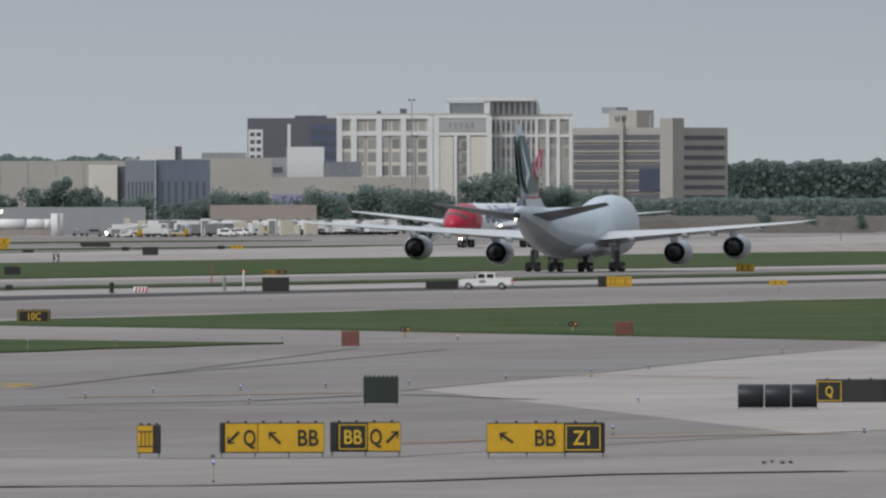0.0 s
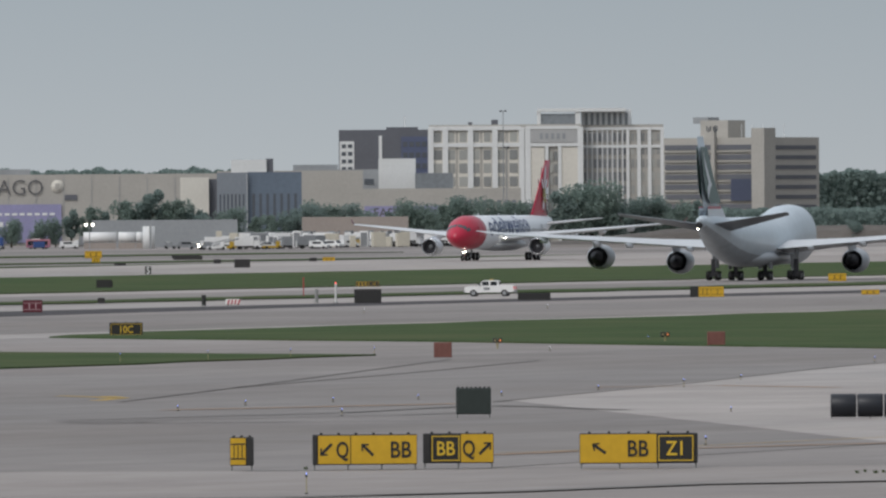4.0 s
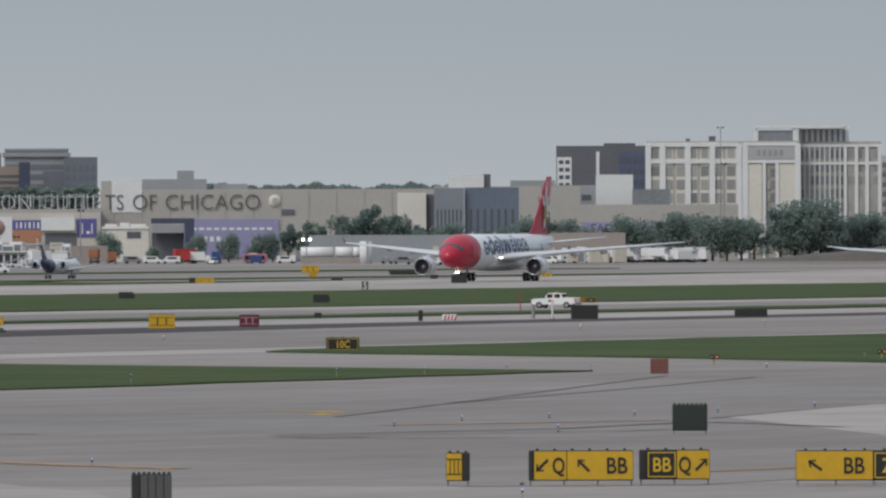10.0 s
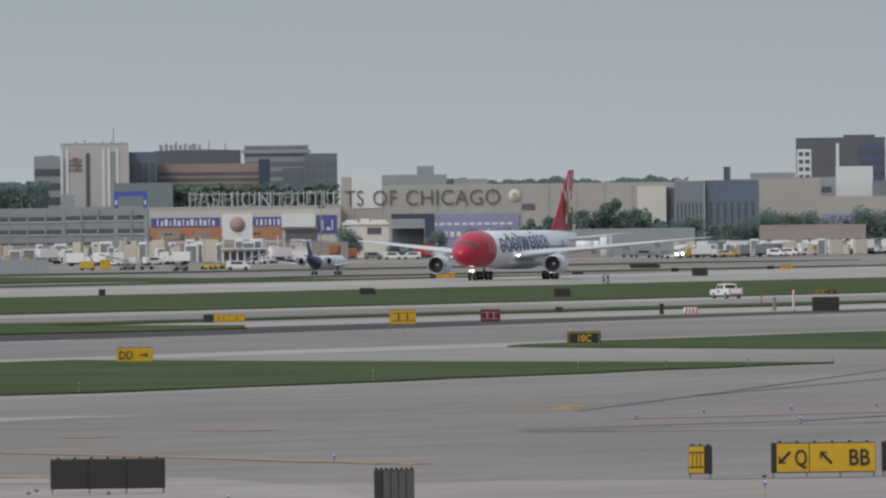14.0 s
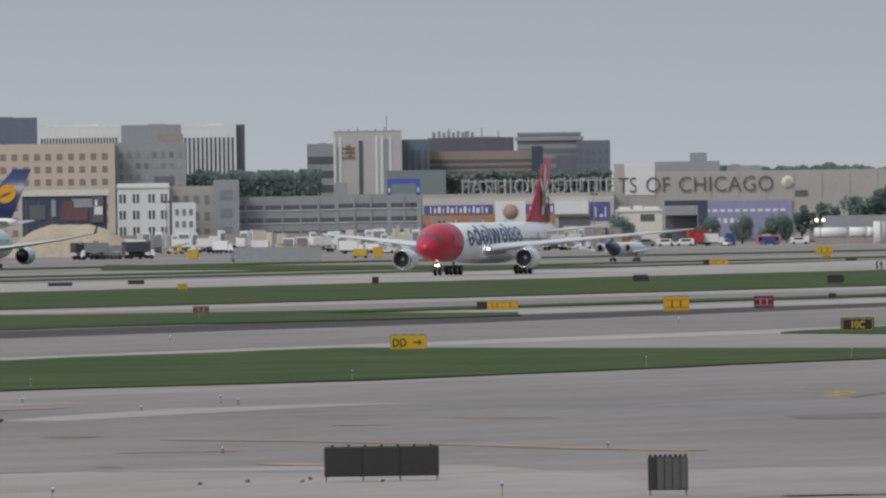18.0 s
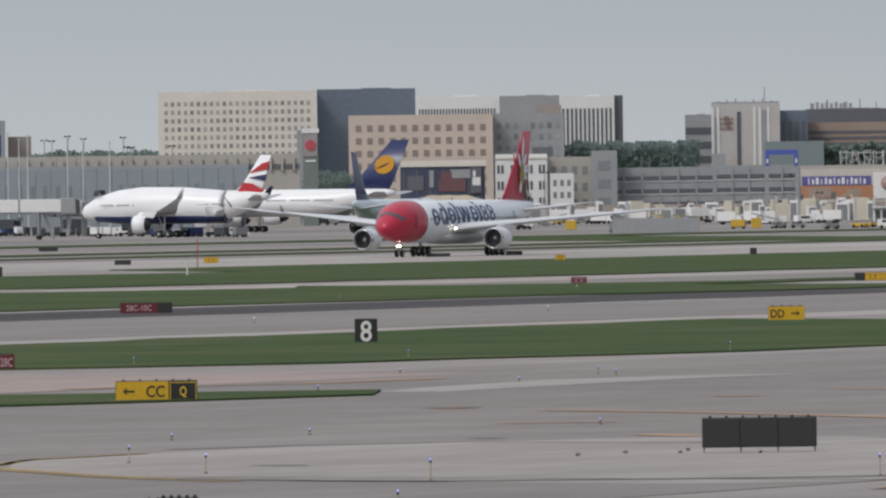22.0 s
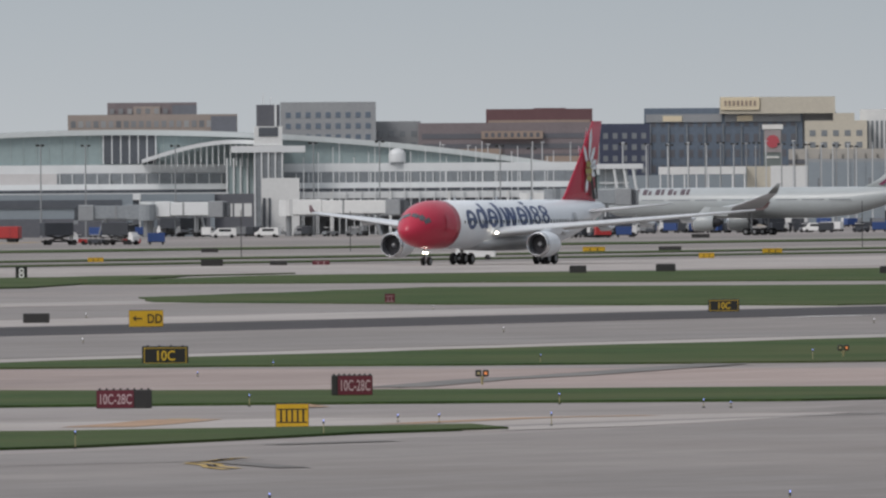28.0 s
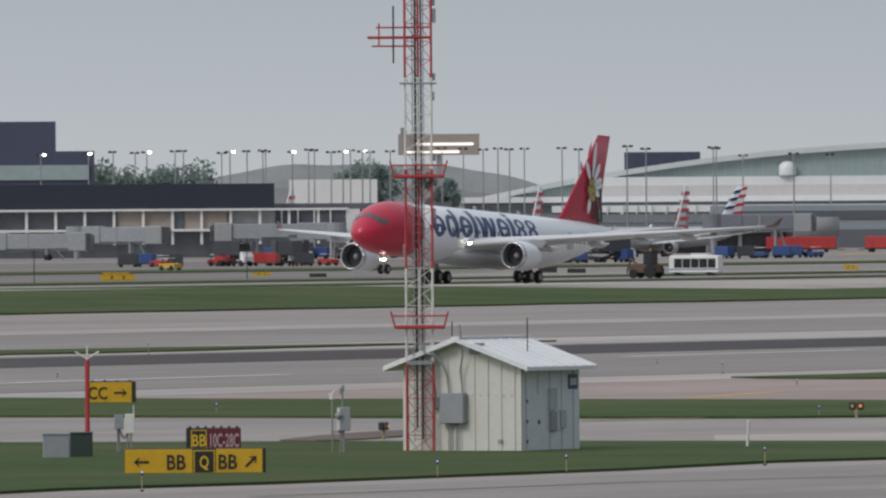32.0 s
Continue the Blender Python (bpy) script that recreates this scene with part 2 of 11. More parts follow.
def field(s, p):
    return (s * math.sin(PHI) - p * math.cos(PHI), s * math.cos(PHI) + p * math.sin(PHI))


def slab(name, pts, material, z=0.03, label="", category="", wobble=0.0, step=12.0, kind="structure"):
    """A flat patch of ground with the outline pts in airfield metres, its edge a little ragged."""
    rnd = random.Random(name + str(len(pts)) + str(pts[0]))
    out = []
    for (a, b), (c, d) in zip(pts, pts[1:] + pts[:1]):
        n = max(1, int(math.hypot(c - a, d - b) / step)) if wobble else 1
        n = min(n, 80)
        for i in range(n):
            k = i / n
            j = rnd.uniform(-wobble, wobble) if i else 0
            out.append(field(a + (c - a) * k + j, b + (d - b) * k + j * 0.7))
    bm = bmesh.new()
    top = [bm.verts.new((x, y, z)) for x, y in out]
    low = [bm.verts.new((x, y, -0.02)) for x, y in out]
    for tri in tessellate_polygon([[v.co for v in top]]):
        bm.faces.new([top[i] for i in tri])
    for i in range(len(out)):
        bm.faces.new((top[i], low[i], low[(i + 1) % len(out)], top[(i + 1) % len(out)]))
    ob = part(name, bm, material)
    return tagged(ob, label, category, "", kind)


# ---- ground ----
bm = bmesh.new()
vs = [bm.verts.new(p + (0,)) for p in ((-9000, -3000), (9000, -3000), (9000, 16000), (-9000, 16000))]
bm.faces.new(vs)
tagged(part("ground", bm, M_CONC), "wide grey concrete and asphalt airfield ground", "ground", "", "structure")


def ring_s(s0, s1, p0, p1):
    return [(s0, p0), (s1, p0), (s1, p1), (s0, p1)]


# near runway with its dark shoulder
slab("runway", ring_s(-400, 4300, 360, 415), M_ASPH, 0.012, "long grey grooved runway", "runway")
slab("runway_shoulder", [(-400, 417), (1200, 417), (1400, 431), (4300, 433), (4300, 445), (-400, 445)], M_DARK, 0.016, "dark asphalt runway shoulder", "shoulder")


def rise(s):
    """Crown height along the far runway, shaped to fit the camera's view."""
    a = (s - 2100) / 1000
    z0, z1, z2 = 0.083, 0.562, 1.823
    return max(0.02, z0 + z1 * a + z2 * a * a) if 1000 < s < 3300 else 0.02


bm = bmesh.new()
prev = None
for i in range(0, 140):
    s = 900 + i * 25
    row = [bm.verts.new(field(s, p) + (z,)) for p, z in ((712, -0.05), (718, rise(s)), (786, rise(s)), (792, -0.05))]
    if prev:
        for a, b, c, d in zip(prev, prev[1:], row[1:], row):
            bm.faces.new((a, b, c, d))
    prev = row
bmesh.ops.recalc_face_normals(bm, faces=bm.faces)
tagged(part("runway", bm, M_PALE), "pale concrete runway in use for take-off", "runway", "", "structure")

slab("concrete_wedge", [(560, 150), (690, 203), (905, 238), (1100, 262), (1100, 120), (700, 140)], M_PALE, 0.026, "pale concrete slab area", "pavement")
slab("taxiway", [(300, 150), (560, 150), (690, 203), (905, 238), (1000, 262), (915, 272), (700, 272), (520, 226), (300, 226)], M_ASPH, 0.016, "grey asphalt taxiway", "taxiway")
slab("concrete_band", [(499, 172), (501, 157), (507, 146), (513, 136), (530, 105), (505, 105), (482, 128), (475, 134), (462, 136), (450, 147), (432, 152), (470, 162)], M_CONC2, 0.021, "warm grey concrete band between taxiways", "pavement")
slab("concrete_strip", ring_s(-200, 4300, 448, 470), M_PALE, 0.014, "pale concrete strip", "pavement")
slab("concrete_strip", ring_s(-200, 4300, 346, 358), M_PALE, 0.014, "pale concrete strip", "pavement")
slab("concrete_strip", ring_s(900, 4300, 528, 545), M_PALE, 0.014, "pale concrete strip", "pavement")
slab("concrete_strip", ring_s(900, 4300, 694, 711), M_PALE, 0.014, "pale concrete strip", "pavement")
slab("taxiway", ring_s(-200, 4300, 475, 526), M_ASPH, 0.012, "grey asphalt taxiway", "taxiway")
slab("taxiway", ring_s(625, 700, 262, 345), M_PINK, 0.018, "reddish stained concrete taxiway", "taxiway")


def stripe(name, pts, width, material, label, z=0.03):
    """A painted or tarred line along points in airfield metres."""
    bm = bmesh.new()
    pv = None
    ws = [Vector(field(*p)) for p in pts]
    for i, p in enumerate(ws):
        d = (ws[min(i + 1, len(ws) - 1)] - ws[max(i - 1, 0)]).normalized()
        n = Vector((-d.y, d.x)) * width / 2
        row = [bm.verts.new((*(p + n), z)), bm.verts.new((*(p - n), z))]
        if pv:
            bm.faces.new((pv[0], pv[1], row[1], row[0]))
        pv = row
    bmesh.ops.recalc_face_normals(bm, faces=bm.faces)
    return tagged(part(name, bm, material), label, "marking", "", "structure")


YP, TS = "faded yellow painted taxiway line", "dark tar-filled pavement seam"
stripe("taxiway_line", [(703, 226), (707, 228), (713, 232)], 0.9, M_YLINE, YP)
stripe("taxiway_line", [(546, 188), (545, 185), (541, 181), (535, 178)], 0.5, M_YLINE, YP)
stripe("taxiway_line", [(561, 197), (552, 190), (544, 184), (537, 180)], 0.35, M_YLINE, YP)
stripe("taxiway_line", [(572, 208), (560, 197), (549, 187), (537, 179)], 0.28, M_YLINE, YP)
stripe("taxiway_line", [(711, 229), (704, 226), (694, 224)], 0.8, M_YLINE, YP)
stripe("taxiway_line", [(528, 250), (537, 252), (544, 254)], 1.2, M_YLINE, YP)
slab("pale_strip", [(528, 261), (534, 257), (545, 250), (550, 241), (556, 237), (559, 233), (552, 231), (527, 228), (517, 229), (516, 237), (516, 244), (511, 246), (504, 249)], M_PALE, 0.026, "pale concrete strip between the grass", "pavement")
stripe("taxiway_line", [(631, 313), (644, 317), (652, 319)], 1.0, M_YLINE, YP)
stripe("taxiway_line", [(576, 154), (564, 155), (550, 156), (539, 159)], 0.25, M_YLINE, YP)
slab("concrete_island", [(475, 194), (477, 194), (482, 194), (487, 194), (499, 193), (515, 183), (510, 177), (488, 165), (460, 154), (442, 150), (434, 150), (430, 153), (436, 165), (439, 172), (443, 176), (448, 180), (454, 184), (460, 188)], M_PALE2, 0.024, "pale concrete island between taxiways", "pavement")
slab("pale_wedge", [(634, 242), (648, 245), (671, 248), (683, 244), (685, 240), (673, 241), (654, 240), (634, 239)], M_PALE, 0.026, "thin wedge of pale concrete beside the taxiway", "pavement")
for off in (0, 0.6, 1.2):
    stripe("taxiway_line", [(a - off * 1.4, b - off * 0.3) for a, b in ((439, 172), (443, 176), (448, 180), (454, 184), (460, 188), (463, 190), (466, 191), (470, 192), (473, 193), (477, 194), (482, 194), (487, 194))], 0.32, M_YLINE if off != 0.6 else M_TAR, YP, 0.04)
    stripe("taxiway_line", [(a - off * 1.4, b - off * 0.3) for a, b in ((445, 206), (448, 208), (452, 210), (455, 212), (459, 213), (462, 214), (463, 214))], 0.32, M_YLINE if off != 0.6 else M_TAR, YP, 0.04)
for pts in ([(684, 202), (755, 213), (829, 226), (898, 236)], [(688, 221), (758, 236), (885, 264)],
            [(744, 233), (810, 244), (876, 256)], [(630, 284), (650, 290), (680, 298), (710, 302), (727, 301)], [(554, 233), (557, 231)], [(414, 220), (438, 219), (460, 212)], [(446, 179), (440, 164), (434, 149)]):
    stripe("pavement_seam", pts, 0.35, M_TAR, TS, 0.034)
slab("dirt_patch", [(515.6, 272.7), (526.0, 276.6), (534.0, 278.9), (539.5, 280.0), (524.8, 272.4), (518.3, 270.7), (514.4, 270.6)], M_SOIL, 0.052, "wedge of wet brown soil on the pavement", "soil", wobble=0.25, step=2.0)
# rust-stained joints and crack sealing along the taxiways
M_RUST = mat("rusty_joint_stain", (0.37, 0.235, 0.145), 0.85, vary=0.25, scale=0.3)
M_SEAM = mat("weathered_tar_seam", (0.165, 0.152, 0.142), 0.85, vary=0.3, scale=0.2)
M_EDGE = mat("grey_tone_boundary", (0.19, 0.18, 0.172), 0.85, vary=0.3, scale=0.2)


def seam_rust(width, *pts):
    stripe("joint_stain", list(pts), width, M_RUST, "rusty orange stain along a pavement joint", 0.036 + width * 0.002)


def seam_tar(width, *pts):
    stripe("pavement_seam", list(pts), width, M_SEAM, TS, 0.042 + width * 0.002)


def seam_edge(width, *pts):
    stripe("slab_edge", list(pts), width, M_EDGE, "thin grey line where the pavement tone changes", 0.031)


seam_tar(1.2, (450.2, 146.8), (454.1, 140.9), (462.5, 136.3), (475, 133.7), (482.2, 127.8))
seam_edge(0.77, (500.9, 156.6), (504, 151.4), (507.2, 146.3), (510.4, 140.5), (513.4, 136.1))
seam_rust(0.8, (533.9, 157.7), (537.9, 157.2), (541.9, 156.9))
seam_rust(0.88, (547.7, 154.2), (554.9, 151.7), (561, 148.7))
seam_tar(0.7, (625.7, 203.9), (631.4, 202.1), (638.9, 200.7), (648.6, 198.2), (668.2, 198.9))
seam_rust(1.2, (659, 209.6), (667.5, 205.8), (678.1, 201.9))
seam_rust(1.2, (740.3, 213.5), (745.7, 208.7), (736.6, 200.3))
seam_rust(1.2, (545.2, 186), (542.3, 182.9), (538.1, 178.9))
seam_tar(0.5, (621.7, 202.2), (624.5, 200.2), (632, 196.6), (639.6, 193), (646.4, 192.5))
seam_tar(0.5, (619.9, 200.9), (618.8, 195.2), (619.3, 189.3), (623.4, 185.7))
seam_tar(0.8, (670.7, 198.2), (666.2, 194.6), (653.9, 187.2))
seam_tar(0.5, (614.7, 198.9), (617.1, 195.5), (621, 191.9))
seam_rust(1.36, (576, 212.8), (568.1, 203.9), (554.2, 192.2), (544.1, 184.4), (537.4, 178.5))
seam_rust(1.6, (613.7, 219), (611.5, 217.6), (612.6, 217.4))
seam_rust(1.6, (631.5, 220.3), (629.8, 217.9), (629.5, 215.5))
seam_tar(0.6, (619.5, 201.5), (617.7, 199), (620.9, 198.1))
seam_rust(0.88, (517.2, 187.7), (514.1, 185.6), (512.2, 183.8))
seam_tar(0.8, (512.2, 192.1), (511.3, 190.6))
seam_tar(1.04, (442, 175.3), (437.6, 168.2), (436, 164.4), (436.6, 158.9), (438.3, 154.2), (441.9, 147.2))
seam_rust(0.8, (421.4, 145.8), (429, 145.8), (438.5, 146.1))
seam_rust(1.2, (517.8, 187.2), (513.3, 184.1))
seam_rust(2.0, (612.1, 218.3), (611.1, 216.7))
seam_tar(2.0, (585.2, 221), (587.2, 220.3))
seam_edge(1.05, (494.3, 196.1), (499.7, 194.1), (505, 189.9), (499.4, 178.7))
seam_rust(2.0, (582.8, 220.1), (584.1, 219.2))
seam_rust(2.0, (651.7, 263.3), (657.1, 262.7), (663.6, 257.1), (678.6, 256))
seam_rust(1.2, (544.1, 203.1), (546.4, 199.1))
seam_tar(0.88, (462.9, 180.9), (462.9, 179.1))
seam_tar(2.8, (631.8, 284.9), (644.7, 288.5), (658.1, 292.2), (671.8, 294.3), (716.9, 305.5))
seam_rust(2.8, (523.8, 248.2), (531.6, 250), (542.2, 253.1))
seam_edge(1.05, (524.8, 233.2), (536.2, 232.6), (545.4, 232), (556.2, 230.3))
seam_rust(1.6, (531.3, 239.5), (545.7, 240.2), (551.1, 237.9))
seam_rust(1.2, (589.4, 271.3), (573.6, 262.1))
seam_tar(1.2, (455.3, 211.2), (445.9, 204.5))
seam_rust(1.2, (565.1, 285.3), (568.6, 284.3), (570.5, 282.5))
seam_tar(1.2, (487.1, 224.3), (494.6, 223.1))
seam_rust(1.4, (382.9, 178.5), (382.5, 177), (386, 175.3))
seam_tar(1.0, (378.9, 187.6), (383, 183.9), (385.6, 180))
for pts in ([(990, 416), (998, 412)], [(978, 413), (997, 413)], [(1127, 414), (1157, 413)], [(808, 405), (843, 407)], [(686, 379), (723, 382)]):
    stripe("runway_marking", pts, 1.2, M_WLINE, "white painted runway marking", 0.034)

for a0, a1, p0, p1, mt in ((900, 2700, 800, 822, M_ASPH), (900, 2700, 842, 872, M_ASPH), (900, 2700, 905, 925, M_PALE2), (900, 4000, 960, 1010, M_ASPH), (700, 4000, 1120, 1200, M_ASPH), (700, 4200, 1300, 1420, M_ASPH)):
    slab("apron_strip", ring_s(a0, a1, p0, p1), mt, 0.014, "apron strip of worn pavement", "pavement")
slab("dirt_ground", [(5220, 1538), (6038, 1739), (6950, 1916), (7522, 2007), (7469, 1850), (5785, 1433), (5159, 1376), (4171, 1150), (3738, 1069), (3954, 1165)], M_DIRT, 0.02, "bare brown dirt beside the taxiways", "ground", wobble=1.5)
slab("apron_stain", [(2286, 1266), (2356, 1251), (2389, 1236), (2397, 1212), (2219, 1118), (1908, 977), (1743, 909), (1665, 884), (1588, 880)], M_APRON, 0.018, "darker apron pavement", "pavement", wobble=1.5)
GR = "short mown green airfield grass"
gz = 0.085
for pts in (
    [(700, 340), (706, 348), (975, 348), (950, 322), (913, 277), (780, 277), (744, 286), (722, 304)],
    [(1058, 345), (1100, 352), (2600, 352), (2600, 180), (1500, 180), (900, 222), (931, 244), (1011, 303), (1042, 333)],
    [(200, 230), (520, 230), (528, 235), (512, 245), (507, 280), (506, 342), (200, 342)],
    [(575, 345), (571, 280), (590, 248), (623, 238), (637, 243), (628, 264), (618, 292), (630, 350)],
    [(1080, 451), (1240, 448), (1225, 470), (1380, 489), (1310, 545), (1300, 583), (1186, 558), (1140, 535), (1103, 493)],
    [(1380, 560), (1610, 548), (2600, 540), (2600, 690), (1720, 690), (1640, 640), (1500, 690), (1370, 660)],
    [(200, 450), (770, 450), (900, 456), (770, 478), (200, 486)],
    [(1371, 531), (1348, 506), (1330, 477), (1309, 451), (1272, 438), (1245, 439), (1225, 444), (1209, 453), (1194, 462)],
    [(2912, 1089), (2629, 920), (2458, 823), (2380, 797), (2430, 850), (2606, 975)],
    [(1300, 478), (2300, 470), (2300, 492), (1380, 489)],
    [(950, 826), (2900, 822), (2900, 838), (1200, 840)],
    [(1000, 880), (3100, 876), (3100, 898), (1300, 900)],
    [(1200, 1030), (3400, 1025), (3400, 1060), (1500, 1070)],
    [(200, 636), (1320, 632), (1500, 700), (1540, 706), (1300, 706), (200, 706)],
):
    gz += 0.005
    slab("grass", pts, M_GRASS, gz, GR, "grass", wobble=2.2, kind="stuff")


# low grassy swell, shaped to hide the far runway's near edge in the view
bm = bmesh.new()
prev = None
for i in range(47):
    s = 300 + i * 25
    h = 1.25 * max(0.03, min(1.0, (1455 - s) / 110))
    row = [bm.verts.new(field(s, p) + (z,)) for p, z in ((655, 0.02), (676, h * 0.55), (694, h * 0.9), (707, h), (713, h * 0.6), (717, 0.0))]
    if prev:
        for a, b, c, d in zip(prev, prev[1:], row[1:], row):
            bm.faces.new((a, b, c, d))
    prev = row
bmesh.ops.recalc_face_normals(bm, faces=bm.faces)
tagged(smooth(part("grass", bm, M_GRASS)), "low swell of mown green airfield grass", "grass", "", "stuff")


# ---- aircraft ----
def airfoil(x_le, chord, thick, y, z, n=14):
    """A closed wing section in the x-z plane, nose towards +x."""
    up, lo = [], []
    for i in range(n + 1):
        k = 0.5 - 0.5 * math.cos(math.pi * i / n)
        t = thick * (1.48 * math.sqrt(max(k, 0)) - 0.63 * k - 1.76 * k * k + 1.42 * k ** 3 - 0.51 * k ** 4)
        up.append(Vector((x_le - k * chord, y, z + t * chord + 0.02 * chord * math.sin(math.pi * k))))
        lo.append(Vector((x_le - k * chord, y, z - t * chord * 0.8 + 0.01 * chord * math.sin(math.pi * k))))
    return up + lo[-2:0:-1]


def body_ring(x, w, h, z, n=36):
    return [Vector((x, w * math.sin(2 * math.pi * i / n), z + h * math.cos(2 * math.pi * i / n))) for i in range(n)]


def shell(stations, n=36):
    return loft([body_ring(*s, n=n) for s in stations])


def wheel(parent, x, y, r, w):
    bm = bmesh.new()
    tube(bm, (x, y - w / 2, r), (x, y + w / 2, r), r, n=20)
    bmesh.ops.bevel(bm, geom=[e for e in bm.edges if e.calc_length() < r * 0.5 and abs(e.verts[0].co.y - e.verts[1].co.y) < 1e-4],
                    offset=w * 0.2, segments=2, affect="EDGES")
    t = part("tyre", bm, M_BLACK, parent)
    part("rim", tubes((((x, y - w / 2 - 0.01, r)), (x, y + w / 2 + 0.01, r), r * 0.5), n=14), M_STRUT, t)
    return t


def leg(parent, x, y, top, wheels, r, w, track, wheelbase):
    """A landing gear leg with its wheels; wheels: axles along x."""
    g = part("landing_gear", tubes((( x, y, r), (x, y, top), 0.17), ((x + 0.1, y, r + 0.5), (x + 1.5, y, top), 0.09),
                                   ((x - wheelbase / 2, y, r), (x + wheelbase / 2, y, r), 0.14)), M_STRUT, parent)
    for i in range(wheels):
        wx = x + (0 if wheels == 1 else wheelbase * (i / (wheels - 1) - 0.5))
        for sy in (-1, 1):
            wheel(g, wx, y + sy * track / 2, r, w)
    return g


def engine(parent, x, y, z, rad, length, cowl, wing_z):
    """A turbofan in its nacelle with pylon; x is the intake lip."""
    prof = [(0.0, 0.86), (-0.03, 0.93), (-0.10, 0.99), (-0.30, 1.03), (-0.55, 1.0), (-0.75, 0.88), (-0.80, 0.80)]
    n = 28
    ring = lambda u, k: [Vector((x + u * length, y + rad * k * math.sin(2 * math.pi * i / n), z + rad * k * math.cos(2 * math.pi * i / n))) for i in range(n)]
    e = smooth(part("engine", loft([ring(u, k) for u, k in prof[2:]], cap=False), cowl, parent))
    smooth(part("intake_lip", loft([ring(u, k) for u, k in ((-0.10, 0.985), (-0.03, 0.93), (0.0, 0.88), (-0.02, 0.83), (-0.10, 0.80))], cap=False), M_METAL, e, "bare metal intake lip"))
    # Dark duct colour paints the shade inside the intake.
    smooth(part("intake_duct", loft([ring(u, k) for u, k in ((-0.10, 0.80), (-0.24, 0.80))], cap=False), M_DGREY, e))
    bm = loft([ring(-0.24, 0.80), ring(-0.245, 0.79)])
    part("fan", bm, M_FAN, e, "dark turbofan blades")
    smooth(part("spinner", loft([ring(-0.23, 0.26), ring(-0.17, 0.17), ring(-0.13, 0.03)]), M_STRUT, e))
    smooth(part("exhaust", loft([ring(-0.70, 0.72), ring(-0.88, 0.50), ring(-1.0, 0.42), ring(-1.12, 0.08)]), M_FAN, e))
    part("pylon", loft([[Vector((x + a * length, y + b, zz)) for a, b, zz in row] for row in (
        ((-0.18, 0, z + rad), (-0.5, 0.28, z + rad * 0.9), (-1.25, 0, z + rad * 0.7), (-0.5, -0.28, z + rad * 0.9)),
        ((-0.42, 0, wing_z), (-0.7, 0.28, wing_z), (-1.5, 0, wing_z), (-0.7, -0.28, wing_z)))]), cowl, e)
    return e


def surface(name, secs, material, parent, label=""):
    """A wing or tail plane over sections (x_le, chord, thickness, y, z)."""
    return smooth(part(name, loft([airfoil(*q) for q in secs]), material, parent, label))


def fin(name, rows, material, parent, label="", n=12):
    """An upright tail over rows (x_le, chord, z, half thickness)."""
    rings = []
    for x, c, z, t in rows:
        a = []
        for i in range(n + 1):
            k = 0.5 - 0.5 * math.cos(math.pi * i / n)
            a.append((k, t * 2.6 * (math.sqrt(k) - k) if k < 1 else 0))
        pts = [Vector((x - k * c, y, z)) for k, y in a] + [Vector((x - k * c, -y, z)) for k, y in a[-2:0:-1]]
        rings.append(pts)
    return smooth(part(name, loft(rings), material, parent, label))


def decal(x0, x1, b0, b1, w, h, z, side=-1, off=0.03, corner=0.0):
    """A painted patch on the body: x range, angle range from the top, on one side."""
    bm = bmesh.new()
    nx, nb = max(1, int(abs(x1 - x0) / 0.5)), 8
    grid = []
    for i in range(nx + 1):
        col = []
        for j in range(nb + 1):
            a = radians(b0 + (b1 - b0) * j / nb)
            x = x0 + (x1 - x0) * i / nx
            col.append(bm.verts.new((x, side * (w + off) * math.sin(a), z + (h + off) * math.cos(a))))
        grid.append(col)
    for i in range(nx):
        for j in range(nb):
            bm.faces.new((grid[i][j], grid[i + 1][j], grid[i + 1][j + 1], grid[i][j + 1]))
    bmesh.ops.recalc_face_normals(bm, faces=bm.faces)
    return bm


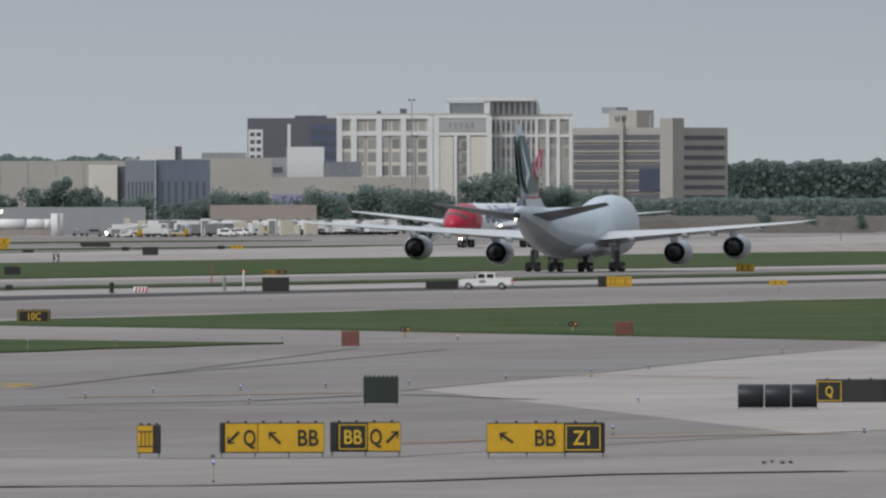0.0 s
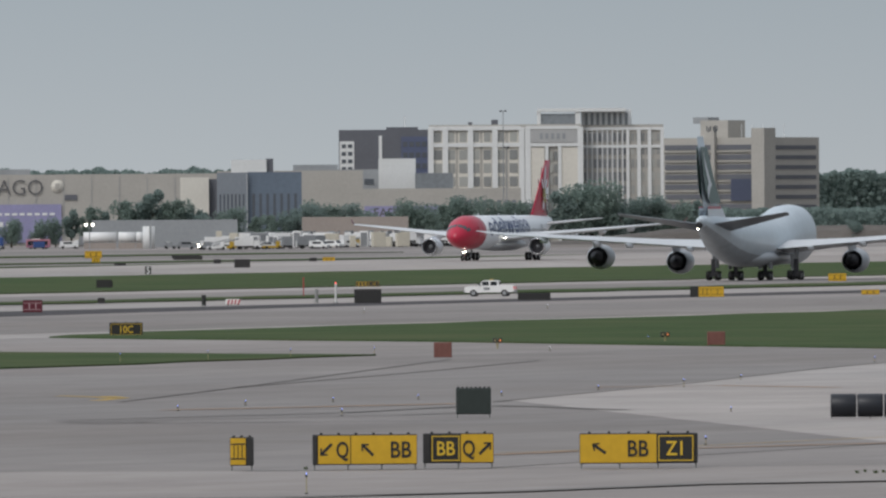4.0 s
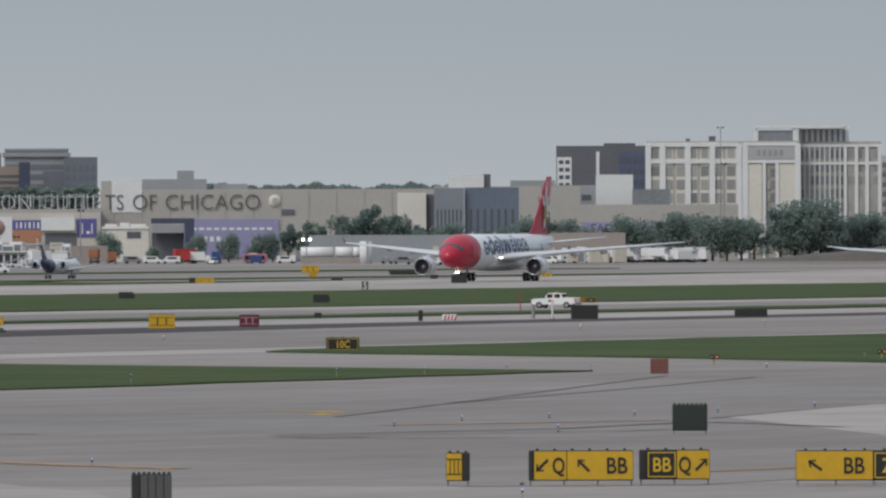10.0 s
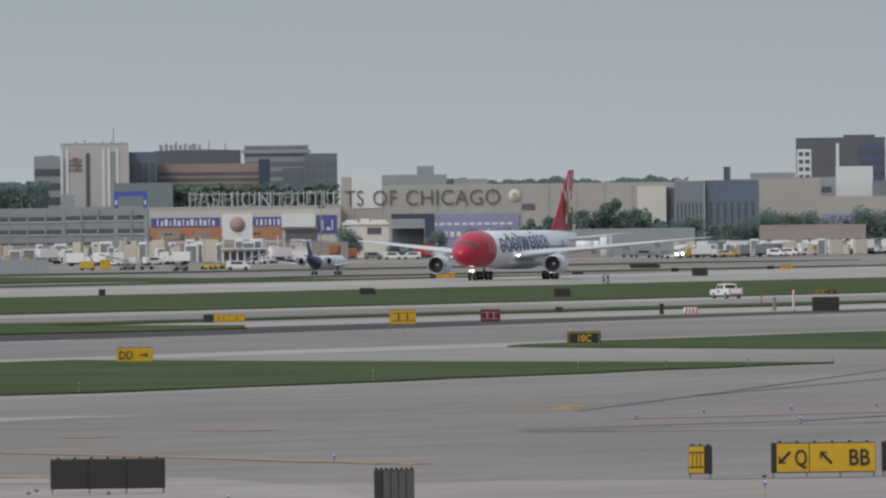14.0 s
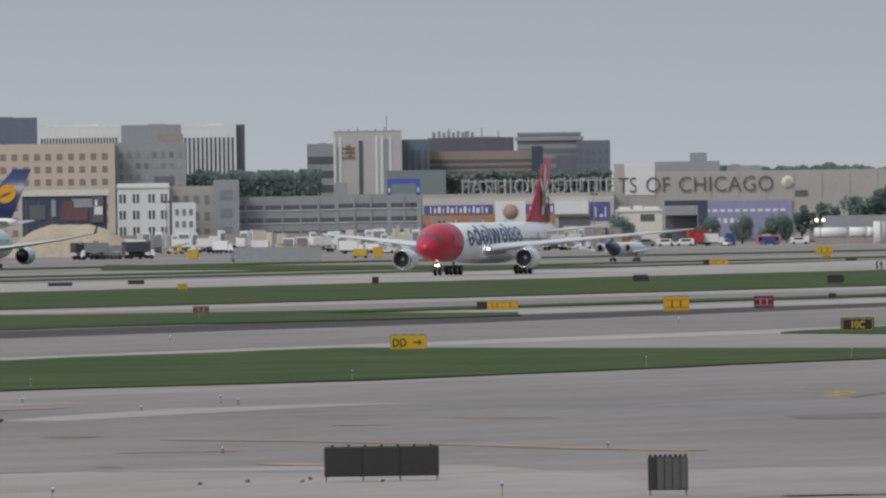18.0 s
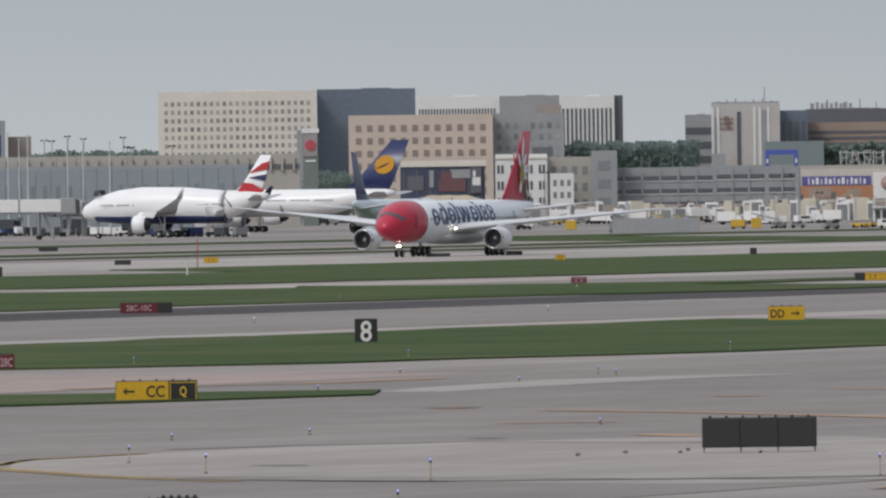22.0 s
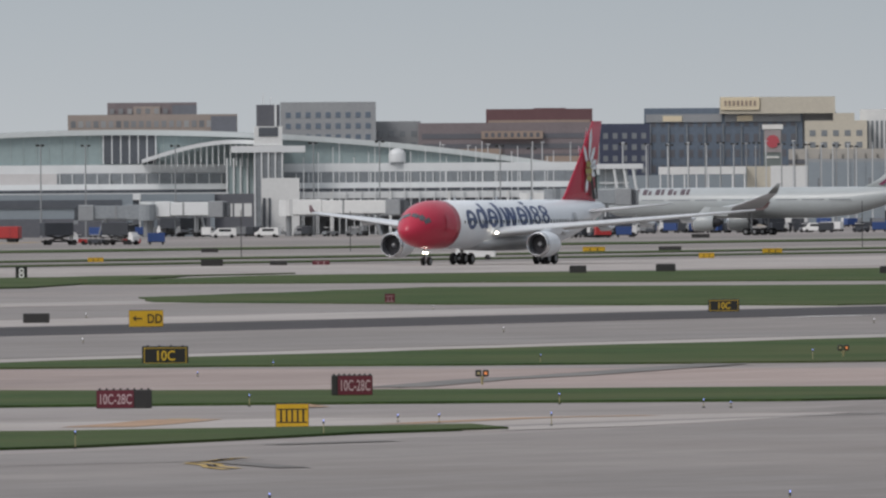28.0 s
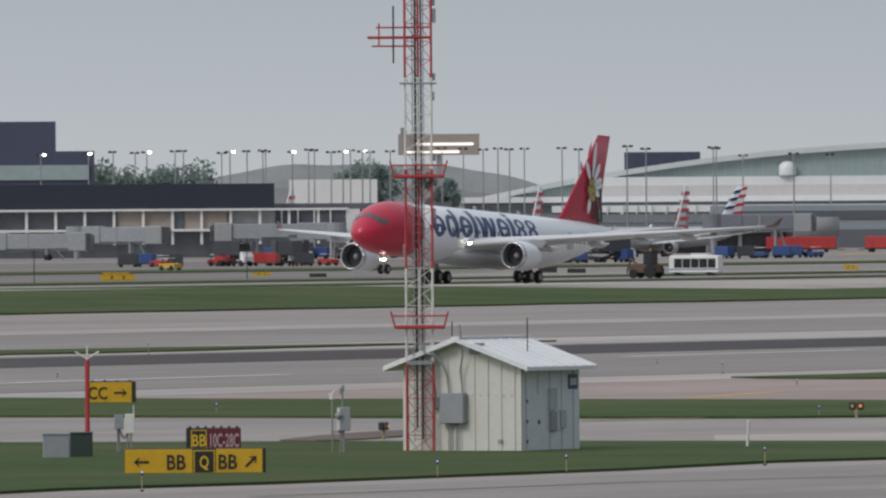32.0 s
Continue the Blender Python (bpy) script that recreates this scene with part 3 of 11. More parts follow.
def red_airliner():
    r = root("airliner", pose(0, 0, 0), "white twin-engined airliner with a red nose and red tail, taking off", "airplane")
    R, ZC = 2.82, 4.75
    nose = [(28.1, 0.05, 0.05, 3.95), (27.93, 0.55, 0.5, 3.98), (27.5, 1.05, 0.98, 4.05), (26.7, 1.62, 1.52, 4.2), (25.7, 2.08, 2.02, 4.38),
            (24.6, 2.42, 2.38, 4.52), (23.3, 2.68, 2.66, 4.66), (21.8, 2.80, 2.80, 4.74), (20.0, R, R, ZC), (18.6, R, R, ZC)]
    rear = [(18.6, R, R, ZC), (10, R, R, ZC), (0, R, R, ZC), (-9, R, R, ZC), (-13, 2.72, 2.70, 4.86), (-17, 2.4, 2.36, 5.18), (-21, 1.9, 1.9, 5.62),
            (-25, 1.25, 1.32, 6.1), (-28.3, 0.55, 0.7, 6.5), (-29.6, 0.22, 0.3, 6.65)]
    nz = smooth(part("nose_section", shell(nose), M_RED, r, "glossy red nose section"))
    bd = smooth(part("fuselage", shell(rear), M_WHITE, r))
    # wing box fairing under the body
    smooth(part("belly_fairing", shell([(12.5, 0.3, 0.2, 2.6), (10, 2.2, 0.9, 2.62), (5, 2.75, 1.15, 2.75), (-4, 2.75, 1.15, 2.75), (-8, 2.0, 0.8, 2.8), (-11, 0.3, 0.2, 2.9)]), M_GREYP, r))
    for sy in (-1, 1):
        wing = surface("wing", [(10.8, 12.2, 0.13, sy * 0.5, 3.55), (9.2, 10.6, 0.125, sy * 2.6, 3.65), (3.6, 7.3, 0.11, sy * 10.5, 4.45), (-3.6, 4.6, 0.10, sy * 21.0, 5.45),
                                (-8.3, 2.4, 0.09, sy * 28.6, 6.15)], M_WING, r)
        surface("winglet", [(-8.3, 2.4, 0.07, sy * 28.6, 6.15), (-9.1, 1.4, 0.06, sy * 29.2, 6.45), (-9.9, 0.6, 0.05, sy * 29.6, 7.1)], M_WLET, wing, "dark red winglet")
        for k in (6.5, 11.5, 16.0, 20.5):
            zz = 3.55 + k * 0.095
            xx = 10.8 - 0.69 * k - (11.5 - 0.33 * k) + 1.2
            part("flap_fairing", bmesh_shift(shell([(xx + 2.2, 0.05, 0.05, zz - 0.35), (xx + 1.2, 0.26, 0.32, zz - 0.5), (xx - 1.2, 0.24, 0.3, zz - 0.5), (xx - 2.8, 0.04, 0.04, zz - 0.25)], n=10), (0, sy * k, 0)), M_WING, wing)
        surface("tailplane", [(-20.3, 5.6, 0.10, sy * 1.0, 6.0), (-26.2, 2.1, 0.09, sy * 9.7, 6.95)], M_WING, r)
        engine(r, 11.6, sy * 9.37, 2.38, 1.48, 5.4, M_WHITE, 4.2)
        leg(r, 0.0, sy * 5.35, 3.8, 2, 0.70, 0.48, 1.4, 1.95)
    tail = fin("tail_fin", [(-16.6, 10.6, 7.05, 0.40), (-18.2, 8.6, 8.4, 0.36), (-22.7, 5.2, 12.9, 0.25), (-26.2, 2.9, 16.85, 0.13)], M_RED, r, "red tail fin with a white flower")
    return r, nz, bd, tail


def green_freighter():
    r = root("freighter", pose(0, 0, 0), "white four-engined cargo jumbo jet with a green tail, taxiing", "airplane")
    R, ZC = 3.25, 5.35
    st = [(37.4, 0.05, 0.05, 4.8), (37.0, 0.9, 0.95, 4.9), (35.8, 1.75, 2.1, 5.3), (33.8, 2.5, 3.2, 5.9), (31, 3.05, 4.0, 6.15), (27, 3.22, 4.1, 6.18), (21, R, 4.0, 6.1), (15.5, R, 3.6, 5.7),
          (10, R, 3.35, 5.4), (0, R, R, ZC), (-10, R, R, ZC), (-16, 3.1, 3.05, 5.5), (-22, 2.65, 2.65, 5.95), (-28, 2.0, 2.05, 6.8), (-33, 1.35, 1.45, 7.5), (-37, 0.7, 0.75, 8.0), (-38.6, 0.25, 0.3, 8.2)]
    smooth(part("fuselage", shell(st), M_FRT, r))
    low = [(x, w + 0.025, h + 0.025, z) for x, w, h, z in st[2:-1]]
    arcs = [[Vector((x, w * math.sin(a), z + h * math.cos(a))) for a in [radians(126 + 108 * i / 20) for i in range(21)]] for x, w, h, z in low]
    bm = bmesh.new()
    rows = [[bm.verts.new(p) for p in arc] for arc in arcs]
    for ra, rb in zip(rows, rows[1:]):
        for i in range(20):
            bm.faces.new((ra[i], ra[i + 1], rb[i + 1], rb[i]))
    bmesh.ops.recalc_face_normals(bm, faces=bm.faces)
    smooth(part("underside", bm, M_UNDER, r, "mottled grey painted underside, darker than the sides"))
    smooth(part("belly_fairing", shell([(18, 0.3, 0.2, 2.9), (15, 2.6, 0.9, 2.9), (8, 3.3, 1.3, 3.1), (-6, 3.3, 1.3, 3.1), (-11, 2.2, 0.8, 3.1), (-14, 0.3, 0.2, 3.2)]), M_GREYP, r))
    for sy in (-1, 1):
        surface("wing", [(17.5, 17.0, 0.13, sy * 0.5, 4.2), (15.2, 14.8, 0.125, sy * 3.0, 4.25), (7.0, 9.6, 0.11, sy * 12.5, 5.0), (-9.5, 3.9, 0.09, sy * 31.5, 6.5), (-13.0, 1.2, 0.07, sy * 34.1, 6.95)], M_WING, r)
        tp = surface("tailplane", [(-25.6, 8.6, 0.10, sy * 1.2, 7.6), (-34.3, 3.0, 0.09, sy * 11.0, 8.7)], M_DGREY, r, "tailplane trimmed nose down, underside shade in its dark colour")
        for v in tp.data.vertices:
            v.co.z -= (v.co.x + 33) * 0.12
        engine(r, 13.2, sy * 11.7, 2.6, 1.66, 5.6, M_NAC, 4.8)
        engine(r, 5.2, sy * 20.8, 3.3, 1.66, 5.6, M_NAC, 5.5)
        leg(r, 1.6, sy * 5.5, 4.3, 2, 0.66, 0.48, 1.15, 1.5)
        leg(r, -1.6, sy * 1.95, 3.6, 2, 0.66, 0.48, 1.15, 1.5)
    leg(r, 29.7, 0, 3.6, 1, 0.62, 0.42, 0.95, 0.3)
    fin("tail_fin", [(-22.0, 13.5, 8.3, 0.45), (-25.0, 10.6, 9.9, 0.4), (-31.2, 6.6, 15.0, 0.27), (-35.6, 4.2, 19.4, 0.14)], M_FRT, r, "white tail fin with a green field and brush stroke")
    for sy in (-1, 1):
        for x, y in ((1.6, sy * 5.5), (-1.6, sy * 1.95)):
            part("gear_truck", boxes((x, y, 0.5, 1.9, 0.75, 0.55), (x, y, 1.0, 0.7, 0.55, 1.9), bevel=0.06), M_FAN, r, "dark landing gear truck and strut")
        for x, y, z in ((1.6, sy * 5.0, 1.7), (-1.6, sy * 1.3, 1.5), (-1.6, sy * 2.7, 1.5)):
            part("gear_door", boxes((x, y, z, 2.6, 0.08, 1.9)), M_DGREY, r)
    return r


liner, liner_nose, liner_body, liner_tail = red_airliner()
nose_gear = leg(liner, 22.2, 0, 3.0, 1, 0.52, 0.36, 0.75, 0.3)
freighter = green_freighter()


# ---- the red airliner's paint and fittings ----
def body_mark(parent, x0, wide, lo, hi, strips, side):
    """A painted shape on the body: strips are pairs of edges in shares of the width and height."""
    bm = bmesh.new()
    at = lambda u, v: bm.verts.new((x0 - wide * u, side * 2.845 * math.sin(radians(hi + (lo - hi) * v)), 4.75 + 2.845 * math.cos(radians(hi + (lo - hi) * v))))
    for ea, eb in strips:
        va, vb = [at(*q) for q in ea], [at(*q) for q in eb]
        for i in range(len(va) - 1):
            bm.faces.new((va[i], va[i + 1], vb[i + 1], vb[i]))
    bmesh.ops.recalc_face_normals(bm, faces=bm.faces)
    return part("word_shape", bm, M_BLUE, parent)


def bar_strip(ua, ub, va, vb, lean=0.0, n=7):
    """An upright or leaning bar."""
    ks = [i / n for i in range(n + 1)]
    return ([(ua + lean * k, va + (vb - va) * k) for k in ks], [(ub + lean * k, va + (vb - va) * k) for k in ks])


def ring_strip(u, v, ru, rv, tu, tv, n=26):
    """A closed oval band."""
    an = [2 * math.pi * i / n for i in range(n + 1)]
    return ([(u + ru * math.cos(q), v + rv * math.sin(q)) for q in an], [(u + (ru - tu) * math.cos(q), v + (rv - tv) * math.sin(q)) for q in an])


def nose_size(x):
    """Half width, half height and middle of the nose section at x."""
    st = ((27.5, 1.05, 0.98, 4.05), (26.7, 1.62, 1.52, 4.2), (25.7, 2.08, 2.02, 4.38), (24.6, 2.42, 2.38, 4.52))
    for a, b in zip(st, st[1:]):
        if a[0] >= x >= b[0]:
            k = (a[0] - x) / (a[0] - b[0])
            return [p + (q - p) * k for p, q in zip(a[1:], b[1:])]
    return st[-1][1:]


M_HEART = mat("dull_yellow_flower_paint", (0.36, 0.31, 0.10), 0.4, vary=0.2, scale=2.0)
# the blue word, as plain rings and bars that climb a little towards the tail
RING = [ring_strip(0.5, 0.5, 0.5, 0.5, 0.29, 0.2), bar_strip(0.2, 0.8, 0.42, 0.56, n=1)]
STEM = [ring_strip(0.46, 0.37, 0.46, 0.37, 0.27, 0.15), bar_strip(0.72, 1.0, 0.0, 1.0)]
POST = [bar_strip(0.0, 1.0, 0.0, 1.0)]
DOTTED = [bar_strip(0.0, 1.0, 0.0, 0.74), bar_strip(0.0, 1.0, 0.82, 1.0)]
ZIGZAG = [bar_strip(0.16, 0.36, 0.0, 1.0, -0.16), bar_strip(0.22, 0.42, 0.0, 1.0, 0.14), bar_strip(0.60, 0.80, 0.0, 1.0, -0.16), bar_strip(0.66, 0.86, 0.0, 1.0, 0.14)]
CURL = [ring_strip(0.5, 0.72, 0.46, 0.28, 0.27, 0.13), ring_strip(0.5, 0.27, 0.46, 0.27, 0.27, 0.13)]
GX = 16.7
for wdt, tall, shape in ((2.75, 0, RING), (2.85, 1, STEM), (2.75, 0, RING), (0.95, 1, POST), (4.1, 0, ZIGZAG), (2.7, 0, RING), (0.95, 1, DOTTED), (2.3, 0, CURL), (2.3, 0, CURL)):
    up = 13 * (16.7 - GX) / 24
    for side in (-1, 1):
        body_mark(liner_body, GX, wdt, (34 if tall else 53) - up, 102 - up, shape, side)
    GX -= wdt + 0.30
for side in (-1, 1):
    # cabin windows and doors
    for i in range(44):
        x = 17.6 - i * 0.86
        a, b = decal(x, x - 0.30, 80, 88, 2.82, 2.82, 4.75, side, 0.035), None
        part("cabin_window", a, M_GLASSD, liner_body)
    for x in (22.6, -14.6):
        part("door", decal(x, x - 1.07, 66, 106, 2.80 if x > 0 else 2.66, 2.80 if x > 0 else 2.62, 4.73 if x > 0 else 4.95, side, 0.02), M_RED if x > 0 else M_GREYP, liner_nose if x > 0 else liner_body)
    # cockpit glazing
    for x0, x1, b0, b1 in ((26.75, 26.15, 3, 31), (26.6, 25.9, 33, 54), (26.3, 25.4, 56, 72)):
        bm = bmesh.new()
        rows = []
        for i in range(5):
            k = i / 4
            x = x0 + (x1 - x0) * k
            w, h, zc = nose_size(x)
            rows.append([bm.verts.new((x, side * (w + 0.035) * math.sin(radians(b0 + (b1 - b0) * j / 4)), zc + (h + 0.035) * math.cos(radians(b0 + (b1 - b0) * j / 4)))) for j in range(5)])
        for i in range(4):
            for j in range(4):
                bm.faces.new((rows[i][j], rows[i + 1][j], rows[i + 1][j + 1], rows[i][j + 1]))
        part("cockpit_window", bm, M_COCK, liner_nose, "dark cockpit glass")
    # wing root landing lights
    part("landing_light", tubes(((9.2, side * 3.3, 3.75), (9.55, side * 3.3, 3.75), 0.11)), M_LAMP, liner)
    # flower on the fin: petals round a dull yellow heart
    for ang, ln in ((103, 5.0), (66, 3.0), (128, 3.3), (158, 2.6), (172, 2.5), (205, 2.0), (288, 3.0)):
        bm = bmesh.new()
        cx, cz = -24.2, 11.2
        ca, sa = math.cos(radians(ang)), math.sin(radians(ang))
        pts = []
        for k, wd in ((0.22, 0.10), (0.5, 0.34), (0.8, 0.36), (1.0, 0.05)):
            pts.append((k, wd))
        outl = [(k * ln, wd) for k, wd in pts] + [(k * ln, -wd) for k, wd in reversed(pts)]
        y = 0.43 - 0.02
        vs = [bm.verts.new((cx + u * ca - v * sa, side * (0.47 - 0.022 * max(0, (cz + u * sa + v * ca) - 8.4)), cz + u * sa + v * ca)) for u, v in outl]
        bm.faces.new(vs)
        part("petal", bm, M_WHITE, liner_tail)
    for i in range(7):
        a = radians(i * 60)
        cx, cz = (-24.2, 10.9) if i == 6 else (-24.2 + 0.62 * math.cos(a), 10.9 + 0.95 * math.sin(a))
        bm = bmesh.new()
        vs = [bm.verts.new((cx + 0.36 * math.cos(q * 0.6283), side * (0.50 - 0.022 * max(0, cz - 8.4)), cz + 0.42 * math.sin(q * 0.6283))) for q in range(10)]
        bm.faces.new(vs)
        part("flower_heart", bm, M_HEART, liner_tail)
    bm = bmesh.new()
    vs = [bm.verts.new((x, side * (0.455 - 0.02 * (z - 8.4)), z)) for x, z in ((-24.6, 10.0), (-25.2, 10.2), (-26.2, 7.6), (-25.2, 7.5))]
    bm.faces.new(vs)
    part("stem", bm, M_SBLACK, liner_tail)
    bm = bmesh.new()
    vs = [bm.verts.new((x, side * (0.44 - 0.02 * (z - 8.4)), z)) for x, z in ((-26.3, 7.6), (-26.75, 7.6), (-26.5, 11.4), (-25.6, 12.4), (-25.3, 11.8), (-25.8, 10.6))]
    bm.faces.new(vs)
    part("dark_leaf", bm, M_SBLACK, liner_tail)
for dz in (2.1, 1.5):
    part("nose_light", tubes(*[((22.35, y, dz), (22.6, y, dz), 0.11) for y in (-0.17, 0.17)]), M_LAMP, nose_gear, "bright nose gear lamps")
for x, z in ((14, 7.62), (2, 7.6), (-8, 7.55)):
    part("antenna", boxes((x, 0, z - 0.1, 0.6, 0.06, 0.45)), M_GREYP, liner_body)

# ---- the freighter's markings ----
for side in (-1, 1):
    for nm, mt, off, pts, lb in (
            ("green_field", M_GREEN, 0.56, ((-25.6, 10.5), (-29.6, 13.4), (-34.2, 18.0), (-38.8, 18.0), (-37.6, 14.6), (-36.2, 12.0), (-33.0, 10.5)), "deep green field on the tail fin"),
            ("brush_stroke", M_WHITE, 0.60, ((-37.6, 17.6), (-34.6, 15.0), (-31.8, 12.9), (-33.2, 12.3), (-34.8, 10.9), (-35.2, 12.4), (-34.2, 13.2), (-36.4, 15.4)), "white brush stroke on the tail fin")):
        bm = bmesh.new()
        bm.faces.new([bm.verts.new((x, side * (off - 0.028 * (z - 8.3)), z)) for x, z in pts])
        part(nm, bm, mt, freighter, lb)
    bm = bmesh.new()
    vs = [bm.verts.new((x, side * (0.60 - 0.028 * (z - 8.3)), z)) for x, z in ((-22.2, 8.25), (-25.0, 9.85), (-35.5, 9.85), (-35.4, 8.25))]
    bm.faces.new(vs)
    part("fin_base", bm, M_WHITE, freighter, "white base of the tail fin")
    bm = bmesh.new()
    vs = [bm.verts.new((x, side * (0.63 - 0.028 * (z - 8.3)), z)) for x, z in ((-26.0, 9.75), (-26.4, 10.05), (-35.6, 10.05), (-35.6, 9.75))]
    bm.faces.new(vs)
    part("red_stripe", bm, M_RED, freighter)
    for k in (8.0, 15.5, 19.5, 26.0):
        zz = 4.2 + k * 0.072 + 0.1
        xx = 17.5 - 0.84 * k - (16.5 - 0.42 * k) + 1.0
        part("flap_fairing", bmesh_shift(shell([(xx + 2.6, 0.05, 0.05, zz - 0.45), (xx + 1.2, 0.3, 0.38, zz - 0.6), (xx - 1.6, 0.28, 0.34, zz - 0.6), (xx - 3.2, 0.04, 0.04, zz - 0.3)], n=10), (0, side * k, 0)), M_WING, freighter)
part("tail_outlet", tubes(((-38.3, 0, 7.55), (-38.9, 0, 7.6), 0.42, 0.38)), M_BLACK, freighter, "dark auxiliary exhaust")
part("tail_light", tubes(((-38.8, 0.1, 7.05), (-39.0, 0.1, 7.05), 0.1)), M_LAMP, freighter)


# ---- signs ----
M_BACKD = mat("dark_green_sign_back", (0.022, 0.032, 0.028), 0.6, vary=0.15)
M_BACKG = mat("black_brown_sign_back", (0.027, 0.026, 0.025), 0.6, vary=0.15)
M_BACKM = mat("mid_grey_sign_back", (0.095, 0.093, 0.092), 0.6, vary=0.15)
M_BACKR = mat("rust_red_sign_back", (0.18, 0.07, 0.055), 0.6, vary=0.2)
M_HULLN = mat("blue_black_moulded_housing", (0.012, 0.014, 0.02), 0.45, vary=0.15)
M_LEG = mat("galvanised_legs", (0.30, 0.30, 0.29), 0.5, 0.5, vary=0.15)
FACES = {"g": (M_BACKM, M_SBLACK), "y": (M_YELLOW, M_SBLACK), "k": (M_SBLACK, M_SYEL), "r": (M_SRED, M_SPINK), "w": (M_SBLACK, M_SWHITE)}
FONTS = {}


def letters(text, high, bold=0.03):
    key = (text, round(high, 2), bold)
    if key not in FONTS:
        cu = bpy.data.curves.new("letters", "FONT")
        cu.body, cu.size, cu.extrude, cu.align_x = text, high / 0.69, 0.012, "CENTER"
        cu.resolution_u = 3
        cu.offset = bold * high
        tmp = bpy.data.objects.new("tmp", cu)
        scene.collection.objects.link(tmp)
        me = bpy.data.meshes.new_from_object(tmp.evaluated_get(bpy.context.evaluated_depsgraph_get()))
        bpy.data.objects.remove(tmp)
        FONTS[key] = me
    return FONTS[key]


def write(text, high, material, parent, x, y, z, squeeze=0.85, room=99, bold=0.018):
    me = letters(text, high, bold).copy()
    xs = [v.co.x for v in me.vertices]
    squeeze = min(squeeze, room / max(0.01, max(xs) - min(xs)))
    me.materials.clear()
    me.materials.append(material)
    ob = new("lettering", me)
    ob.parent = parent
    ob.matrix_basis = pose(x, y, z - high / 2, 90) @ Matrix.Diagonal((squeeze, 1, 1, 1))
    return ob


def arrow(size, angle, material, parent, x, y, z):
    """A flat arrow; angle in degrees from pointing right, anticlockwise."""
    bm = bmesh.new()
    s, w = size / 2, size * 0.085
    m = Matrix.Rotation(radians(angle), 3, "Y").inverted()
    for pts in (((-s, -w), (s * 0.9, -w), (s * 0.9, w), (-s, w)), ((s, 0), (s * 0.35, s * 0.62), (s * 0.22, s * 0.48), (s * 0.72, 0)), ((s, 0), (s * 0.72, 0), (s * 0.22, -s * 0.48), (s * 0.35, -s * 0.62))):
        vs = [bm.verts.new(m @ Vector((a, 0, b)) + Vector((x, y, z))) for a, b in pts]
        bm.faces.new(vs)
        low = [bm.verts.new(v.co + Vector((0, 0.02, 0))) for v in vs]
        for i in range(4):
            bm.faces.new((vs[i], vs[(i + 1) % 4], low[(i + 1) % 4], low[i]))
    return part("arrow", bm, material, parent)


